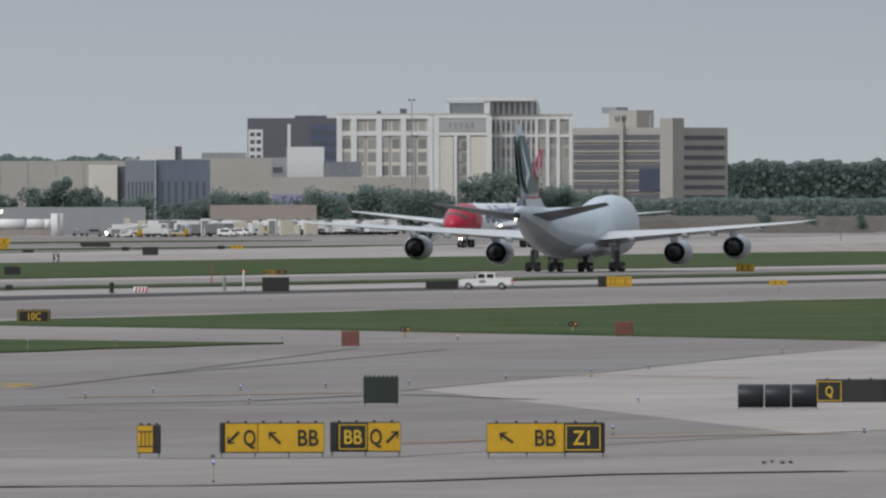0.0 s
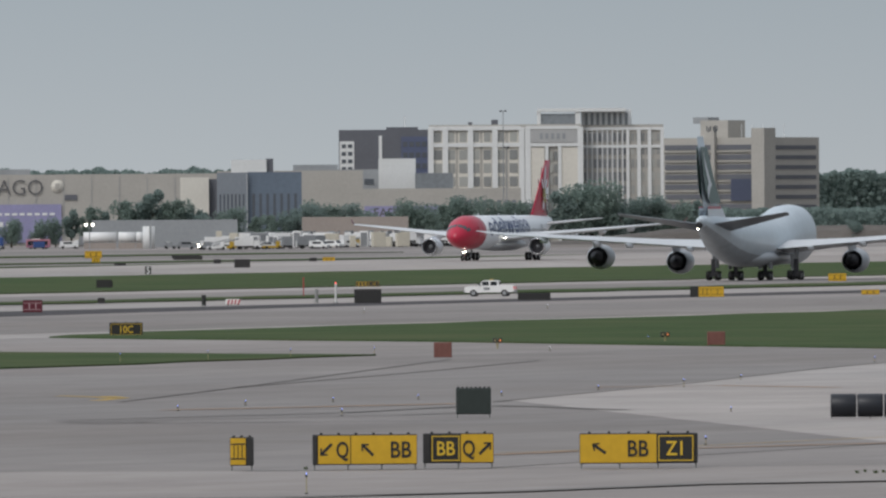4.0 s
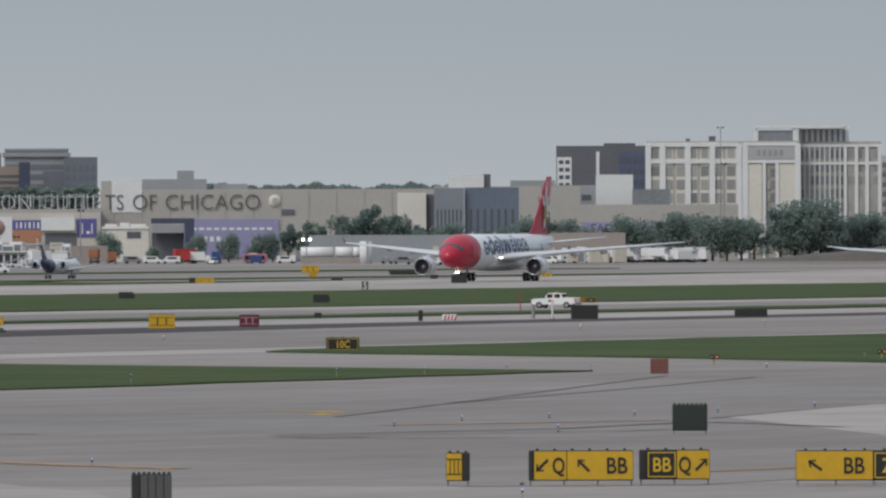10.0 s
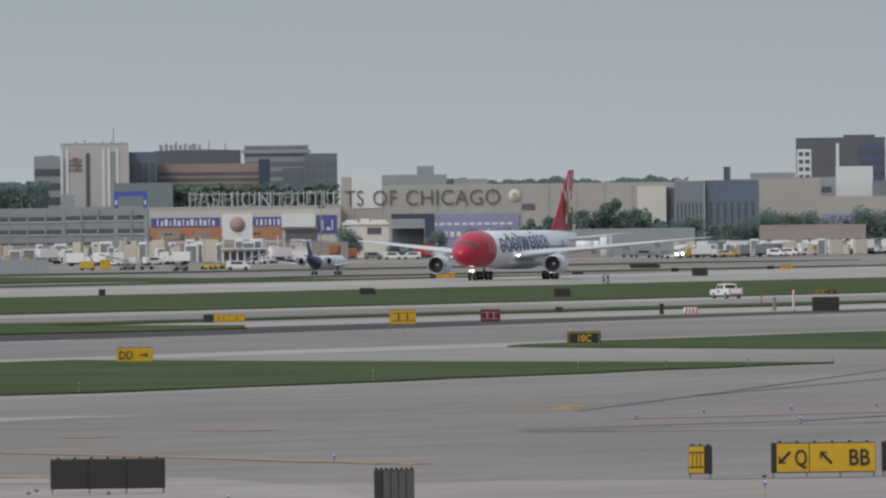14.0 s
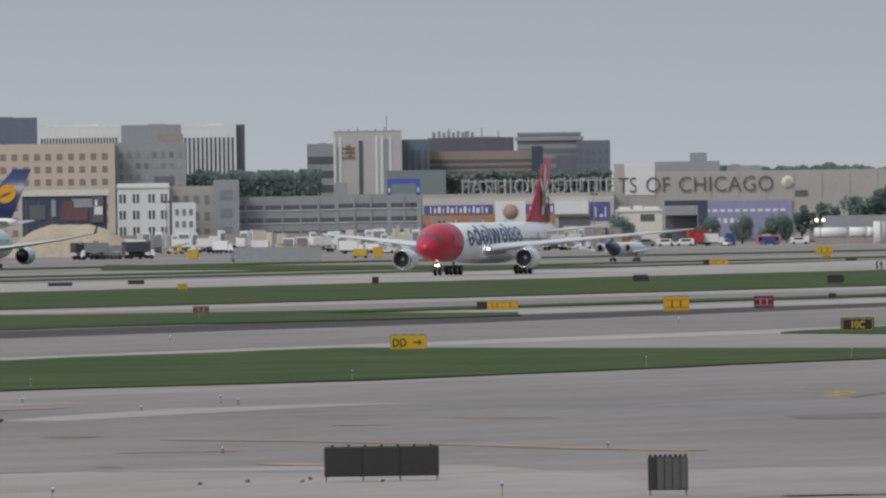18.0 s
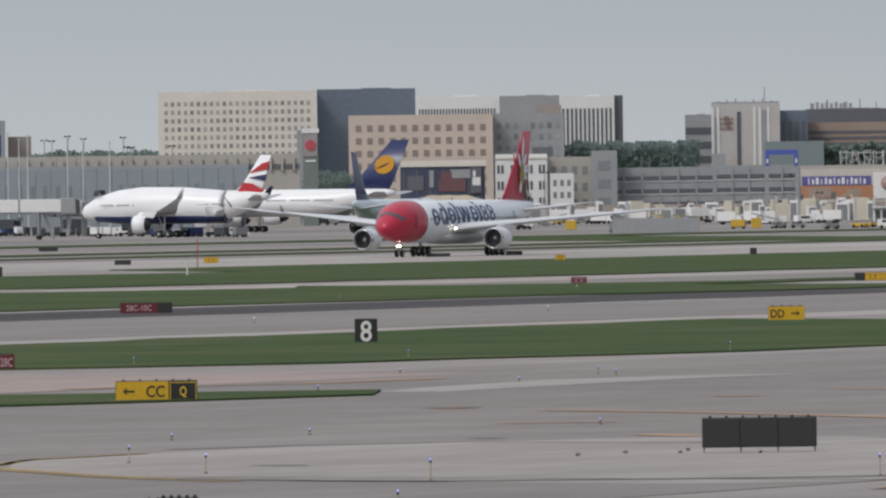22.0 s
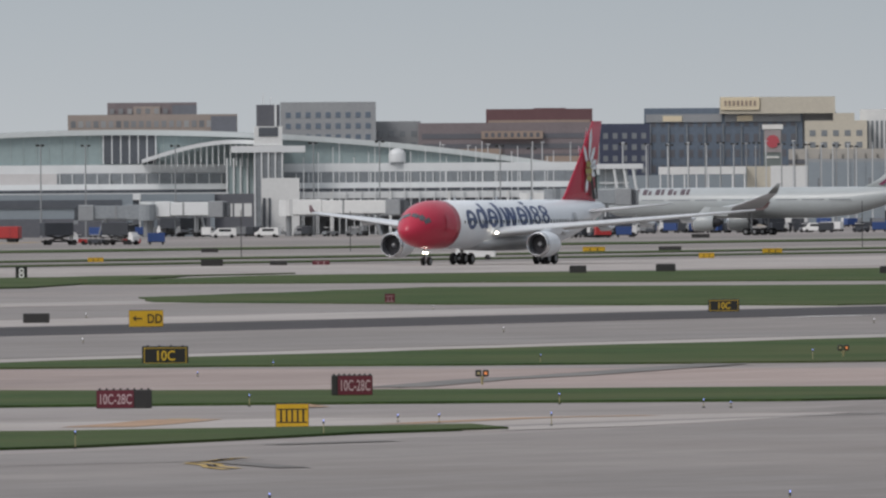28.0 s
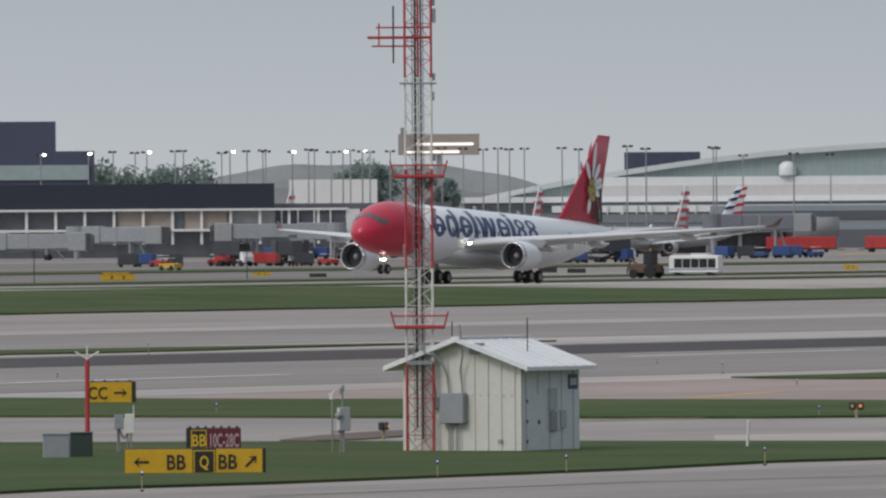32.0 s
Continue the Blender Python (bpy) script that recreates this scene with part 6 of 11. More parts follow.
def van(m, color, kind="van", label="", group="service vehicles"):
    """A small airport vehicle: van, box truck, tug, bus, loader or tanker."""
    r = root(kind.replace(" ", "_"), m, label, kind, group)
    if kind == "van":
        profile_body("body", ((2.5, 0.4), (2.55, 1.0), (1.9, 1.2), (1.2, 1.95), (-2.4, 2.0), (-2.5, 0.45)), 1.9, color, r)
        part("side_windows", boxes((-0.3, 0, 1.25, 2.4, 1.93, 0.5)), M_GLASSD, r)
        part("windscreen", loft([[Vector((1.85, y, 1.22)), Vector((1.2, y, 1.88)), Vector((1.25, y, 1.91)), Vector((1.9, y, 1.25))] for y in (-0.85, 0.85)]), M_GLASSD, r)
        car_wheels(r, (1.6, -1.6), 0.85, 0.36)
    elif kind == "box truck":
        part("cargo_box", boxes((-1.0, 0, 0.9, 4.6, 2.3, 2.3), bevel=0.04), color, r)
        profile_body("cab", ((2.9, 0.6), (2.9, 1.3), (2.5, 2.2), (1.4, 2.3), (1.4, 0.6)), 2.1, M_VWHITE, r)
        part("windscreen", loft([[Vector((2.9, y, 1.35)), Vector((2.55, y, 2.1)), Vector((2.6, y, 2.12)), Vector((2.94, y, 1.37))] for y in (-0.95, 0.95)]), M_GLASSD, r)
        part("chassis", boxes((-0.2, 0, 0.55, 6.0, 0.9, 0.3)), M_SBLACK, r)
        car_wheels(r, (2.2, -2.0), 0.95, 0.48)
    elif kind == "bus":
        part("body", boxes((0, 0, 0.35, 6.4, 2.3, 2.2), bevel=0.12), color, r)
        for i in range(5):
            part("side_window", boxes((-2.3 + i * 1.08, 0, 1.0, 1.0, 2.34, 1.15)), M_GLASSD, r)
        part("skirt", boxes((0, 0, 0.28, 6.2, 2.26, 0.32)), M_VGREY, r)
        part("red_band", boxes((0, 0, 0.75, 6.3, 2.33, 0.12)), M_VBLUE, r)
        part("windscreen", boxes((3.19, 0, 1.1, 0.06, 2.0, 1.1)), M_GLASSD, r)
        part("roof_unit", boxes((-0.6, 0, 2.55, 2.2, 1.5, 0.25)), M_MWHT, r)
        car_wheels(r, (2.1, -2.0), 1.02, 0.45)
    elif kind == "baggage loader":
        part("chassis", boxes((0, 0, 0.35, 5.0, 1.8, 0.5), bevel=0.05), color, r)
        part("belt", loft([[Vector((-3.4, y, 1.0)), Vector((3.6, y, 2.6)), Vector((3.6, y, 2.85)), Vector((-3.4, y, 1.25))] for y in (-0.5, 0.5)]), M_VGREY, r)
        part("cab", boxes((1.4, -0.6, 0.8, 0.9, 0.8, 1.2)), color, r)
        car_wheels(r, (1.7, -1.7), 0.85, 0.38)
    elif kind == "tug":
        profile_body("body", ((1.6, 0.35), (1.6, 0.95), (0.4, 1.05), (-1.5, 1.0), (-1.6, 0.4)), 1.7, color, r)
        part("canopy", boxes((-0.4, 0, 1.75, 1.3, 1.5, 0.08)), M_VWHITE, r)
        for sx in (-1, 0.2):
            part("canopy_post", tubes(((sx, 0.65, 1.0), (sx, 0.65, 1.78), 0.04), ((sx, -0.65, 1.0), (sx, -0.65, 1.78), 0.04), n=6), M_SBLACK, r)
        car_wheels(r, (1.0, -1.0), 0.75, 0.38)
    elif kind == "tanker":
        bm = tubes(((-4.6, 0, 1.9), (4.6, 0, 1.9), 1.25), n=20)
        smooth(part("tank", bm, color, r))
        for x in (-3, 0, 3):
            part("saddle", boxes((x, 0, 0, 0.4, 1.6, 0.9)), M_VGREY, r)
    elif kind == "cargo cart":
        part("container", boxes((0, 0, 0.5, 3.0, 1.6, 1.55), bevel=0.06), color, r)
        part("deck", boxes((0, 0, 0.4, 3.3, 1.7, 0.12)), M_SBLACK, r)
        car_wheels(r, (1.1, -1.1), 0.7, 0.22)
    elif kind == "lift truck":
        part("body", boxes((-0.3, 0, 1.7, 5.4, 2.4, 2.2), bevel=0.05), color, r)
        profile_body("cab", ((3.3, 0.6), (3.3, 1.5), (2.9, 2.2), (2.4, 2.25), (2.4, 0.6)), 2.1, M_VWHITE, r)
        part("scissor", tubes(((-2, 1.0, 0.7), (2, 1.0, 1.75), 0.09), ((2, 1.0, 0.7), (-2, 1.0, 1.75), 0.09), ((-2, -1.0, 0.7), (2, -1.0, 1.75), 0.09), ((2, -1.0, 0.7), (-2, -1.0, 1.75), 0.09), n=6), M_SBLACK, r)
        part("platform", boxes((2.4, 0, 3.5, 1.9, 2.2, 0.12), (3.3, 0, 3.6, 0.08, 2.2, 0.7)), M_VGREY, r)
        part("chassis", boxes((0.2, 0, 0.5, 6.4, 0.9, 0.3)), M_SBLACK, r)
        car_wheels(r, (2.6, -2.0), 0.95, 0.48)
    return r

# ---- far buildings ----
M_SLABC = mat("pale_cream_slab", (0.68, 0.65, 0.58), 0.75, vary=0.07, scale=0.3)
M_TANP = mat("pale_pinkish_tan_render", (0.55, 0.475, 0.405), 0.8, vary=0.07, scale=0.3)
M_BEIGE = mat("beige_precast", (0.42, 0.40, 0.365), 0.8, vary=0.08, scale=0.3)
M_CREAM = mat("cream_panels", (0.57, 0.53, 0.44), 0.75, vary=0.08, scale=0.3)
M_TAN = mat("tan_brick", (0.34, 0.295, 0.265), 0.8, vary=0.08, scale=0.3)
M_WALLW = mat("white_render", (0.72, 0.73, 0.72), 0.7, vary=0.06, scale=0.3)
M_WALLG = mat("grey_concrete_wall", (0.31, 0.325, 0.338), 0.8, vary=0.1, scale=0.3)
# Dark wall and glass colours below are raised for haze and sky reflection.
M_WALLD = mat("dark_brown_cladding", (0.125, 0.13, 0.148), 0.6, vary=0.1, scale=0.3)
# Letter grey is lightened to stand for distance haze.
M_LETT = mat("hazed_grey_letters", (0.12, 0.117, 0.122), 0.6, vary=0.08)
M_WALLR = mat("red_brown_brick", (0.16, 0.085, 0.09), 0.8, vary=0.1, scale=0.3)
M_WALLO = mat("orange_tan_band", (0.335, 0.262, 0.215), 0.7, vary=0.1, scale=0.3)
M_GLB = mat("blue_curtain_wall", (0.145, 0.182, 0.232), 0.2, vary=0.12, scale=0.2)
M_GLG = mat("green_grey_glass", (0.30, 0.375, 0.38), 0.2, vary=0.08, scale=0.2, spec=0.8)
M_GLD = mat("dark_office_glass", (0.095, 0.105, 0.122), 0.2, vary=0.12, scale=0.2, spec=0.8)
M_WINB = mat("brown_grey_glass", (0.275, 0.225, 0.20), 0.3, vary=0.2, scale=0.2)
M_GLM = mat("grey_window_glass", (0.225, 0.245, 0.262), 0.22, vary=0.2, scale=0.2, spec=0.8)
M_PURP = mat("purple_banner", (0.29, 0.28, 0.45), 0.6, vary=0.1, scale=0.3)
M_ORNG = mat("orange_banner", (0.42, 0.20, 0.11), 0.6, vary=0.1, scale=0.3)
M_BANN = mat("deep_blue_banner", (0.10, 0.10, 0.30), 0.6, vary=0.15, scale=0.4)
M_FRONT = mat("greyish_cream_panel_wall", (0.54, 0.51, 0.46), 0.8, vary=0.09, scale=0.3)
M_PINK2 = mat("salmon_disc", (0.40, 0.27, 0.24), 0.6, vary=0.1)
M_NAVY = mat("navy_cladding", (0.058, 0.07, 0.115), 0.5, vary=0.1, scale=0.3)
M_NAVY2 = mat("navy_blue_glass_wing", (0.10, 0.118, 0.19), 0.3, vary=0.12, scale=0.3)
M_STEELW = mat("white_steel", (0.72, 0.74, 0.745), 0.4, vary=0.05)
M_TOWER = mat("grey_green_sign_panel", (0.17, 0.20, 0.19), 0.6, vary=0.12)
M_TOWERP = mat("dull_rose_grey_panel", (0.33, 0.30, 0.30), 0.6, vary=0.12)
M_DISCR = mat("faded_red_disc", (0.46, 0.08, 0.10), 0.5, vary=0.1)
# Warm sun glow on the hotel front is put into this cream.
M_GOLD = mat("sunlit_cream_panel", (0.74, 0.64, 0.46), 0.5, vary=0.06, scale=0.3)


def leaves(name, color):
    """Thin leaves: they let half of the light through, and no two clumps are quite alike."""
    m = bpy.data.materials.new(name)
    m.use_nodes = True
    N, L = m.node_tree.nodes.new, m.node_tree.links.new
    m.node_tree.nodes.clear()
    out, mix = N("ShaderNodeOutputMaterial"), N("ShaderNodeMixShader")
    df, tr = N("ShaderNodeBsdfDiffuse"), N("ShaderNodeBsdfTranslucent")
    geo, mr, sc = N("ShaderNodeNewGeometry"), N("ShaderNodeMapRange"), N("ShaderNodeVectorMath")
    sc.operation = "SCALE"
    sc.inputs[0].default_value = color
    mr.inputs["To Min"].default_value, mr.inputs["To Max"].default_value = 0.88, 1.12
    L(geo.outputs["Random Per Island"], mr.inputs["Value"])
    L(mr.outputs[0], sc.inputs["Scale"])
    for q in (df, tr):
        L(sc.outputs[0], q.inputs["Color"])
    mix.inputs[0].default_value = 0.5
    L(df.outputs[0], mix.inputs[1])
    L(tr.outputs[0], mix.inputs[2])
    L(mix.outputs[0], out.inputs["Surface"])
    return m


# Leaf colours are lightened to stand for distance haze.
M_LEAF = leaves("hazy_leaves", (0.245, 0.312, 0.288))
M_LEAF2 = leaves("hazy_green_leaves", (0.25, 0.318, 0.28))
M_BARK = mat("bark", (0.07, 0.055, 0.04), 0.9, vary=0.25)
M_EARTH = mat("dry_brown_earth", (0.125, 0.112, 0.10), 0.95, vary=0.2, scale=0.1)


def block(name, label, dims, wall, category="building", parapet=0.8, side=None):
    """A building on its plan: x, y of the front's middle, width, depth, height, turn."""
    x, y, w, d, h, rz = dims
    r = root(name, pose(x, y, 0, 0, 0, rz), label, category)
    part("wall", boxes((0, d / 2, 0, w, d, h)), wall, r)
    if parapet:
        t = 0.5
        part("parapet", boxes((0, t / 2, h, w, t, parapet), (0, d - t / 2, h, w, t, parapet), (-w / 2 + t / 2, d / 2, h, t, d - 2 * t, parapet), (w / 2 - t / 2, d / 2, h, t, d - 2 * t, parapet)), wall, r)
    if side:
        part("side_wall", boxes((w / 2 + 0.1, d / 2, 0.02, 0.2, d - 0.02, h - 0.02)), side, r)
    return r


def panes(name, dark, pale):
    """Window glass and blinds that differ from pane to pane."""
    m = mat(name, pale, 0.3, vary=0, spec=0.8)
    N, L = m.node_tree.nodes.new, m.node_tree.links.new
    info, mix = N("ShaderNodeObjectInfo"), N("ShaderNodeMix")
    mix.data_type = "RGBA"
    mix.inputs["A"].default_value, mix.inputs["B"].default_value = (*dark, 1), (*pale, 1)
    L(info.outputs["Random"], mix.inputs["Factor"])
    L(mix.outputs["Result"], m.node_tree.nodes["Principled BSDF"].inputs["Base Color"])
    return m


M_SIGNP = mat("grey_name_panel", (0.43, 0.43, 0.425), 0.6, vary=0.06)
M_HOTW = panes("muted_hotel_panes", (0.20, 0.205, 0.205), (0.42, 0.42, 0.39))
M_OFFW = panes("mixed_office_panes", (0.14, 0.15, 0.165), (0.34, 0.35, 0.355))
PANES = {}


def pane_mesh(ww, wh, dp, material):
    key = (round(ww, 2), round(wh, 2), dp, material.name)
    if key not in PANES:
        me = bpy.data.meshes.new("window")
        bm = boxes((0, 0, 0, ww, dp, wh))
        bm.to_mesh(me)
        bm.free()
        me.materials.append(material)
        PANES[key] = me
    return PANES[key]


def grid(r, x0, x1, cols, z0, z1, rows, fw, fh, material, name="window", y=-0.05, dp=0.16, side=None, skip=0.0):
    """Windows in columns and rows over part of a front; fw, fh: share of each cell. side: the right wall's x, then x runs along the depth."""
    cw, ch = (x1 - x0) / cols, (z1 - z0) / rows
    me = pane_mesh(cw * fw, ch * fh, dp, material)
    rnd = random.Random(int(cols * 1000 + rows * 10 + abs(x0)))
    for i in range(cols):
        for j in range(rows):
            if skip and rnd.random() < skip:
                continue
            ob = new(name, me)
            ob.parent = r
            px = x0 + cw * (i + 0.5)
            pz = z0 + ch * (j + 0.5 - fh / 2)
            ob.matrix_basis = pose(px, y, pz) if side is None else pose(side + 0.05, px, pz, 0, 0, 90)


def add(r, name, material, *rows, label=""):
    """Boxes as parts of their own under one thing."""
    for q in rows:
        ob = part(name, boxes(q), material, r, label)
    return ob


# dark office slab beside the hotel
d = (-46.3, 4879.8, 27.9, 22, 33.9, 0.54)
b = block("office_building", "dark brown office building with a pale window block", d, M_WALLD)
W, H = d[2], d[4]
add(b, "roof_house", M_WALLD, (W * 0.2, 8, H, W * 0.35, 8, 1.6))
add(b, "window_frame", M_WALLW, (-W * 0.41, -0.12, H * 0.42, W * 0.16, 0.3, H * 0.5))
grid(b, -W * 0.48, -W * 0.34, 2, H * 0.43, H * 0.91, 7, 0.7, 0.5, M_GLD, y=-0.3)
add(b, "white_fin", M_WALLW, (-W * 0.04, -0.15, H * 0.35, 1.0, 0.3, H * 0.62))
add(b, "glass_wing", M_NAVY2, (W * 0.34, -0.15, H * 0.2, W * 0.3, 0.3, H * 0.76))
grid(b, W * 0.2, W * 0.48, 4, H * 0.25, H * 0.94, 7, 0.75, 0.45, M_GLD, y=-0.35)
add(b, "mast", M_STEELW, (W * 0.23, 6, H, 0.35, 0.35, 5.0))

# hotel with white frame
d = (-8.7, 4799.9, 46.3, 26, 34.8, 0.10)
b = block("hotel", "white framed hotel tower with grey windows and roof pavilion", d, M_BEIGE, "hotel")
W, H = d[2], d[4]
cols = (-0.5, -0.405, -0.24, -0.08, 0.095, 0.135, 0.48)
for c in cols:
    add(b, "pilaster", M_WALLW, (W * c + 0.5, -0.5, 0, 1.7, 1.0, H))
for z in (0.975, 0.83):
    add(b, "beam", M_WALLW, (-W * 0.2, -0.45, H * z, W * 0.6, 0.8, H * 0.035))
for a, c2 in ((-0.49, -0.41), (-0.39, -0.325), (-0.31, -0.245), (-0.225, -0.165), (-0.15, -0.09), (-0.065, -0.0), (0.02, 0.085)):
    add(b, "recess", M_SLABC, (W * (a + c2) / 2, -0.06, H * 0.08, W * (c2 - a), 0.12, H * 0.88))
    grid(b, W * a, W * c2, 1, H * 0.12, H * 0.82, 6, 0.84, 0.72, M_HOTW, y=-0.2)
    grid(b, W * a, W * c2, 1, H * 0.86, H * 0.97, 1, 0.72, 0.75, M_HOTW, y=-0.2)
add(b, "sign_panel", M_SIGNP, (W * 0.31, -0.6, H * 0.865, W * 0.33, 0.5, H * 0.11), label="grey name panel")
for i in range(5):
    add(b, "name_bar", M_WALLG, (W * (0.235 + 0.037 * i), -0.9, H * 0.895, W * 0.02, 0.1, H * 0.05))
add(b, "white_panel", M_WALLW, (W * 0.31, -0.5, H * 0.83, W * 0.35, 0.8, H * 0.03))
add(b, "white_panel", M_WALLW, (W * 0.31, -0.5, H * 0.98, W * 0.35, 0.8, H * 0.03))
add(b, "cream_panel", M_SLABC, (W * 0.2, -0.4, H * 0.05, W * 0.11, 0.5, H * 0.77), (W * 0.42, -0.4, H * 0.05, W * 0.11, 0.5, H * 0.77))
add(b, "pilaster", M_WALLW, (W * 0.27, -0.5, 0, 1.0, 1.0, H * 0.84), (W * 0.355, -0.5, 0, 1.0, 1.0, H * 0.84))
grid(b, W * 0.285, W * 0.345, 2, H * 0.05, H * 0.8, 7, 0.7, 0.7, M_HOTW, y=-0.3)
for i, (x, s2) in enumerate(((-W * 0.07, 0.8), (-W * 0.23, 0.5))):
    add(b, "roof_unit", M_WALLD, (x, 6, H + 0.8, 2.6 * s2, 2, 2.4 * s2 - 0.4))
# pavilion on the roof
add(b, "pavilion", M_WALLW, (W * 0.475, 6, H, 1.5, 8, 5.2), (W * 0.22, 6, H, 1.2, 8, 5.2), (W * 0.5, 6, H + 4.6, W * 0.58, 9, 1.0))
add(b, "pavilion_glass", M_GLM, (W * 0.345, 6, H, W * 0.24, 7, 4.0))
d = (26.9, 4805.9, 24.7, 26, 34.6, -0.32)
b = block("hotel_wing", "grey-blue hotel wing with tall white ribs", d, M_BEIGE, "hotel")
W, H = d[2], d[4]
for i in range(10):
    add(b, "rib", M_WALLW if i in (0, 9) else M_STEELW, (-W / 2 + W * i / 16, -0.35, 0, 0.9 if i == 9 else 0.35, 0.7, H))
for k in (0.20, 0.33, 0.485):
    add(b, "pier", M_WALLW, (W * k, -0.35, 0, 1.1, 0.7, H))
for z in (0.975, 0.82):
    add(b, "beam", M_WALLW, (0, -0.3, H * z, W, 0.5, H * 0.025))
grid(b, -W * 0.49, W * 0.05, 9, H * 0.05, H * 0.97, 8, 0.62, 0.66, M_OFFW, y=-0.1)
grid(b, W * 0.09, W * 0.47, 6, H * 0.05, H * 0.97, 8, 0.66, 0.62, M_HOTW, y=-0.1)
add(b, "pavilion", M_STEELW, (-W * 0.2, 5, H, W * 0.62, 8, 5.4))
grid(b, -W * 0.48, W * 0.08, 8, H + 0.3, H + 4.6, 1, 0.5, 0.9, M_GLM, y=0.9)

# multi-storey car park
d = (53.7, 4660.2, 37.7, 26.1, 30.5, -34.85)
b = block("parking_garage", "beige multi-storey parking garage with dark open decks", d, M_BEIGE, "garage", parapet=0)
W, D, H = d[2], d[3], d[4]
# Dark bands on the solid block paint the shade inside the open decks.
for j in range(9):
    z = H * (0.12 + 0.0955 * j)
    add(b, "deck_opening", M_WALLD, (0, -0.1, z, W * 0.97, 0.3, H * 0.048))
    add(b, "deck_opening", M_WALLD, (W / 2 + 0.05, D * 0.5, z, 0.3, D * 0.86, H * 0.038))
    add(b, "deck_ledge", M_BEIGE, (0, -0.35, z - H * 0.022, W * 0.98, 0.7, H * 0.012))
add(b, "stair_tower", M_BEIGE, (W * 0.46, -1, 0, W * 0.12, 6, H * 1.09))
add(b, "roof_tower", M_BEIGE, (-W * 0.12, 10, H, W * 0.26, 9, H * 0.17))
add(b, "roof_tower_trim", M_WALLG, (-W * 0.26, 9, H * 1.14, W * 0.14, 6, H * 0.06))
add(b, "corner_tower", M_TAN, (W * 0.42, D - 4, 0, W * 0.12, 7, H * 1.0))
add(b, "stair_shaft", M_BEIGE, (-W * 0.01, -0.9, 0, 1.3, 1.3, H * 1.12), label="slim beige shaft that carries aerials")
add(b, "aerial", M_GLD, *[(-W * 0.01 + k * 0.6, -1.8, H * (1.05 + 0.015 * (abs(k) % 2)), 0.2, 0.3, 1.5) for k in (-3, -2, -1, 1, 2, 3)])
add(b, "blue_banner", M_NAVY, (W * 0.275, -0.8, H * 0.39, W * 0.25, 0.4, H * 0.21))
for i in range(6):
    add(b, "deck_lamp", M_STEELW, (-W * 0.05 + i * W * 0.1, D * 0.4, H, 0.14, 0.14, 4.0))

# outlet mall: long low walls
M1 = (-141.4, 4617.6, 97.3, 40, 20.1, 1.75)
b = block("outlet_mall", "long low beige shopping mall with dark roof letters", M1, M_BEIGE, "mall")
W, H = M1[2], M1[4]
for i in range(12):
    add(b, "wall_joint", M_WALLG, (-W / 2 + W * (i + 0.5) / 12, -0.05, 0, 0.15, 0.2, H))
K = W / 590.0
for text, xc, wide in (("TS", -44.6, 5.4), ("OF", -35.8, 6.9), ("CHICAGO", -15.9, 27.6)):
    write(text, 4.46, M_LETT, b, xc, -0.5, 17.2, squeeze=1.0, room=wide, bold=-0.012)
smooth(part("emblem", tubes(((2.2, -0.06, 17.4), (2.2, -0.2, 17.4), 1.9), n=24), M_SLABC, b, "faint pale round emblem"))
part("emblem_mark", boxes((2.2, -0.24, 16.6, 1.3, 0.06, 1.7)), M_BEIGE, b)
add(b, "white_screen", M_WALLW, (-41.0, -0.1, 14.2, 8.8, 0.2, 9.4), label="tall white screen wall")
add(b, "beige_return", M_BEIGE, (-47.0, 0.3, 12.0, 3.0, 0.8, 11.4))
add(b, "roof_block", M_WALLG, ((600 - 765) * K, 10, H, 115 * K, 10, 3.8), ((620 - 765) * K, 12, H + 3.8, 30 * K, 6, 2.5))
add(b, "roof_block", M_WALLG, ((940 - 765) * K, 10, H, 20 * K, 6, 0.9), ((700 - 765) * K, 12, H, 60 * K, 8, 2.4))
# The display's changing picture is painted as one fixed purple.
add(b, "purple_mural", M_PURP, ((700 - 765) * K, -0.4, 1.0, 170 * K, 0.4, 12.2 - 1.0), label="long display screen in one fixed purple")
add(b, "canopy", M_NAVY, (-27.2, -70.0, 10.9, 12.4, 6, 1.5), (-22.4, -70.0, 0, 2.8, 5.8, 10.9), label="dark navy entrance canopy on a thick pier")
add(b, "canopy_band", M_WALLG, (-28.6, -71.0, 8.2, 9.0, 4.0, 2.4))
add(b, "canopy_back", M_WALLD, (-28.6, -67.0, 0, 9.2, 1.0, 8.2))
add(b, "lobby", M_SLABC, (-40.8, -61.0, 0, 13.4, 16, 10.1), label="low cream entrance hall")
add(b, "lobby_window", M_GLD, (-38.4, -69.1, 6.7, 4.0, 0.2, 1.9), (-44.0, -69.1, 3.0, 3.4, 0.2, 2.4))
add(b, "lobby_cornice", M_WALLW, (-40.8, -69.2, 9.4, 13.6, 0.5, 0.5))
for i, w in enumerate((3.4, 2.6, 4.4)):
    add(b, "roof_tent", M_WALLW, (-45.0 + 3.9 * i, -66, 10.1, w, 3, 0.7 + 0.35 * (i == 1)), label="bright white roof awning")
for i in range(11):
    add(b, "mural_bar", M_WALLW, (-21.4 + i * 2.2, -0.66, 9.0, 1.5, 0.1, 0.7))
for i in range(5):
    add(b, "mural_bar", M_WALLW, (-20.0 + i * 1.9, -0.66, 5.6, 1.1, 0.1, 1.5))
add(b, "dark_louver", M_WALLD, ((802 - 765) * K, -0.2, 13.4, 22 * K, 0.3, 1.6))
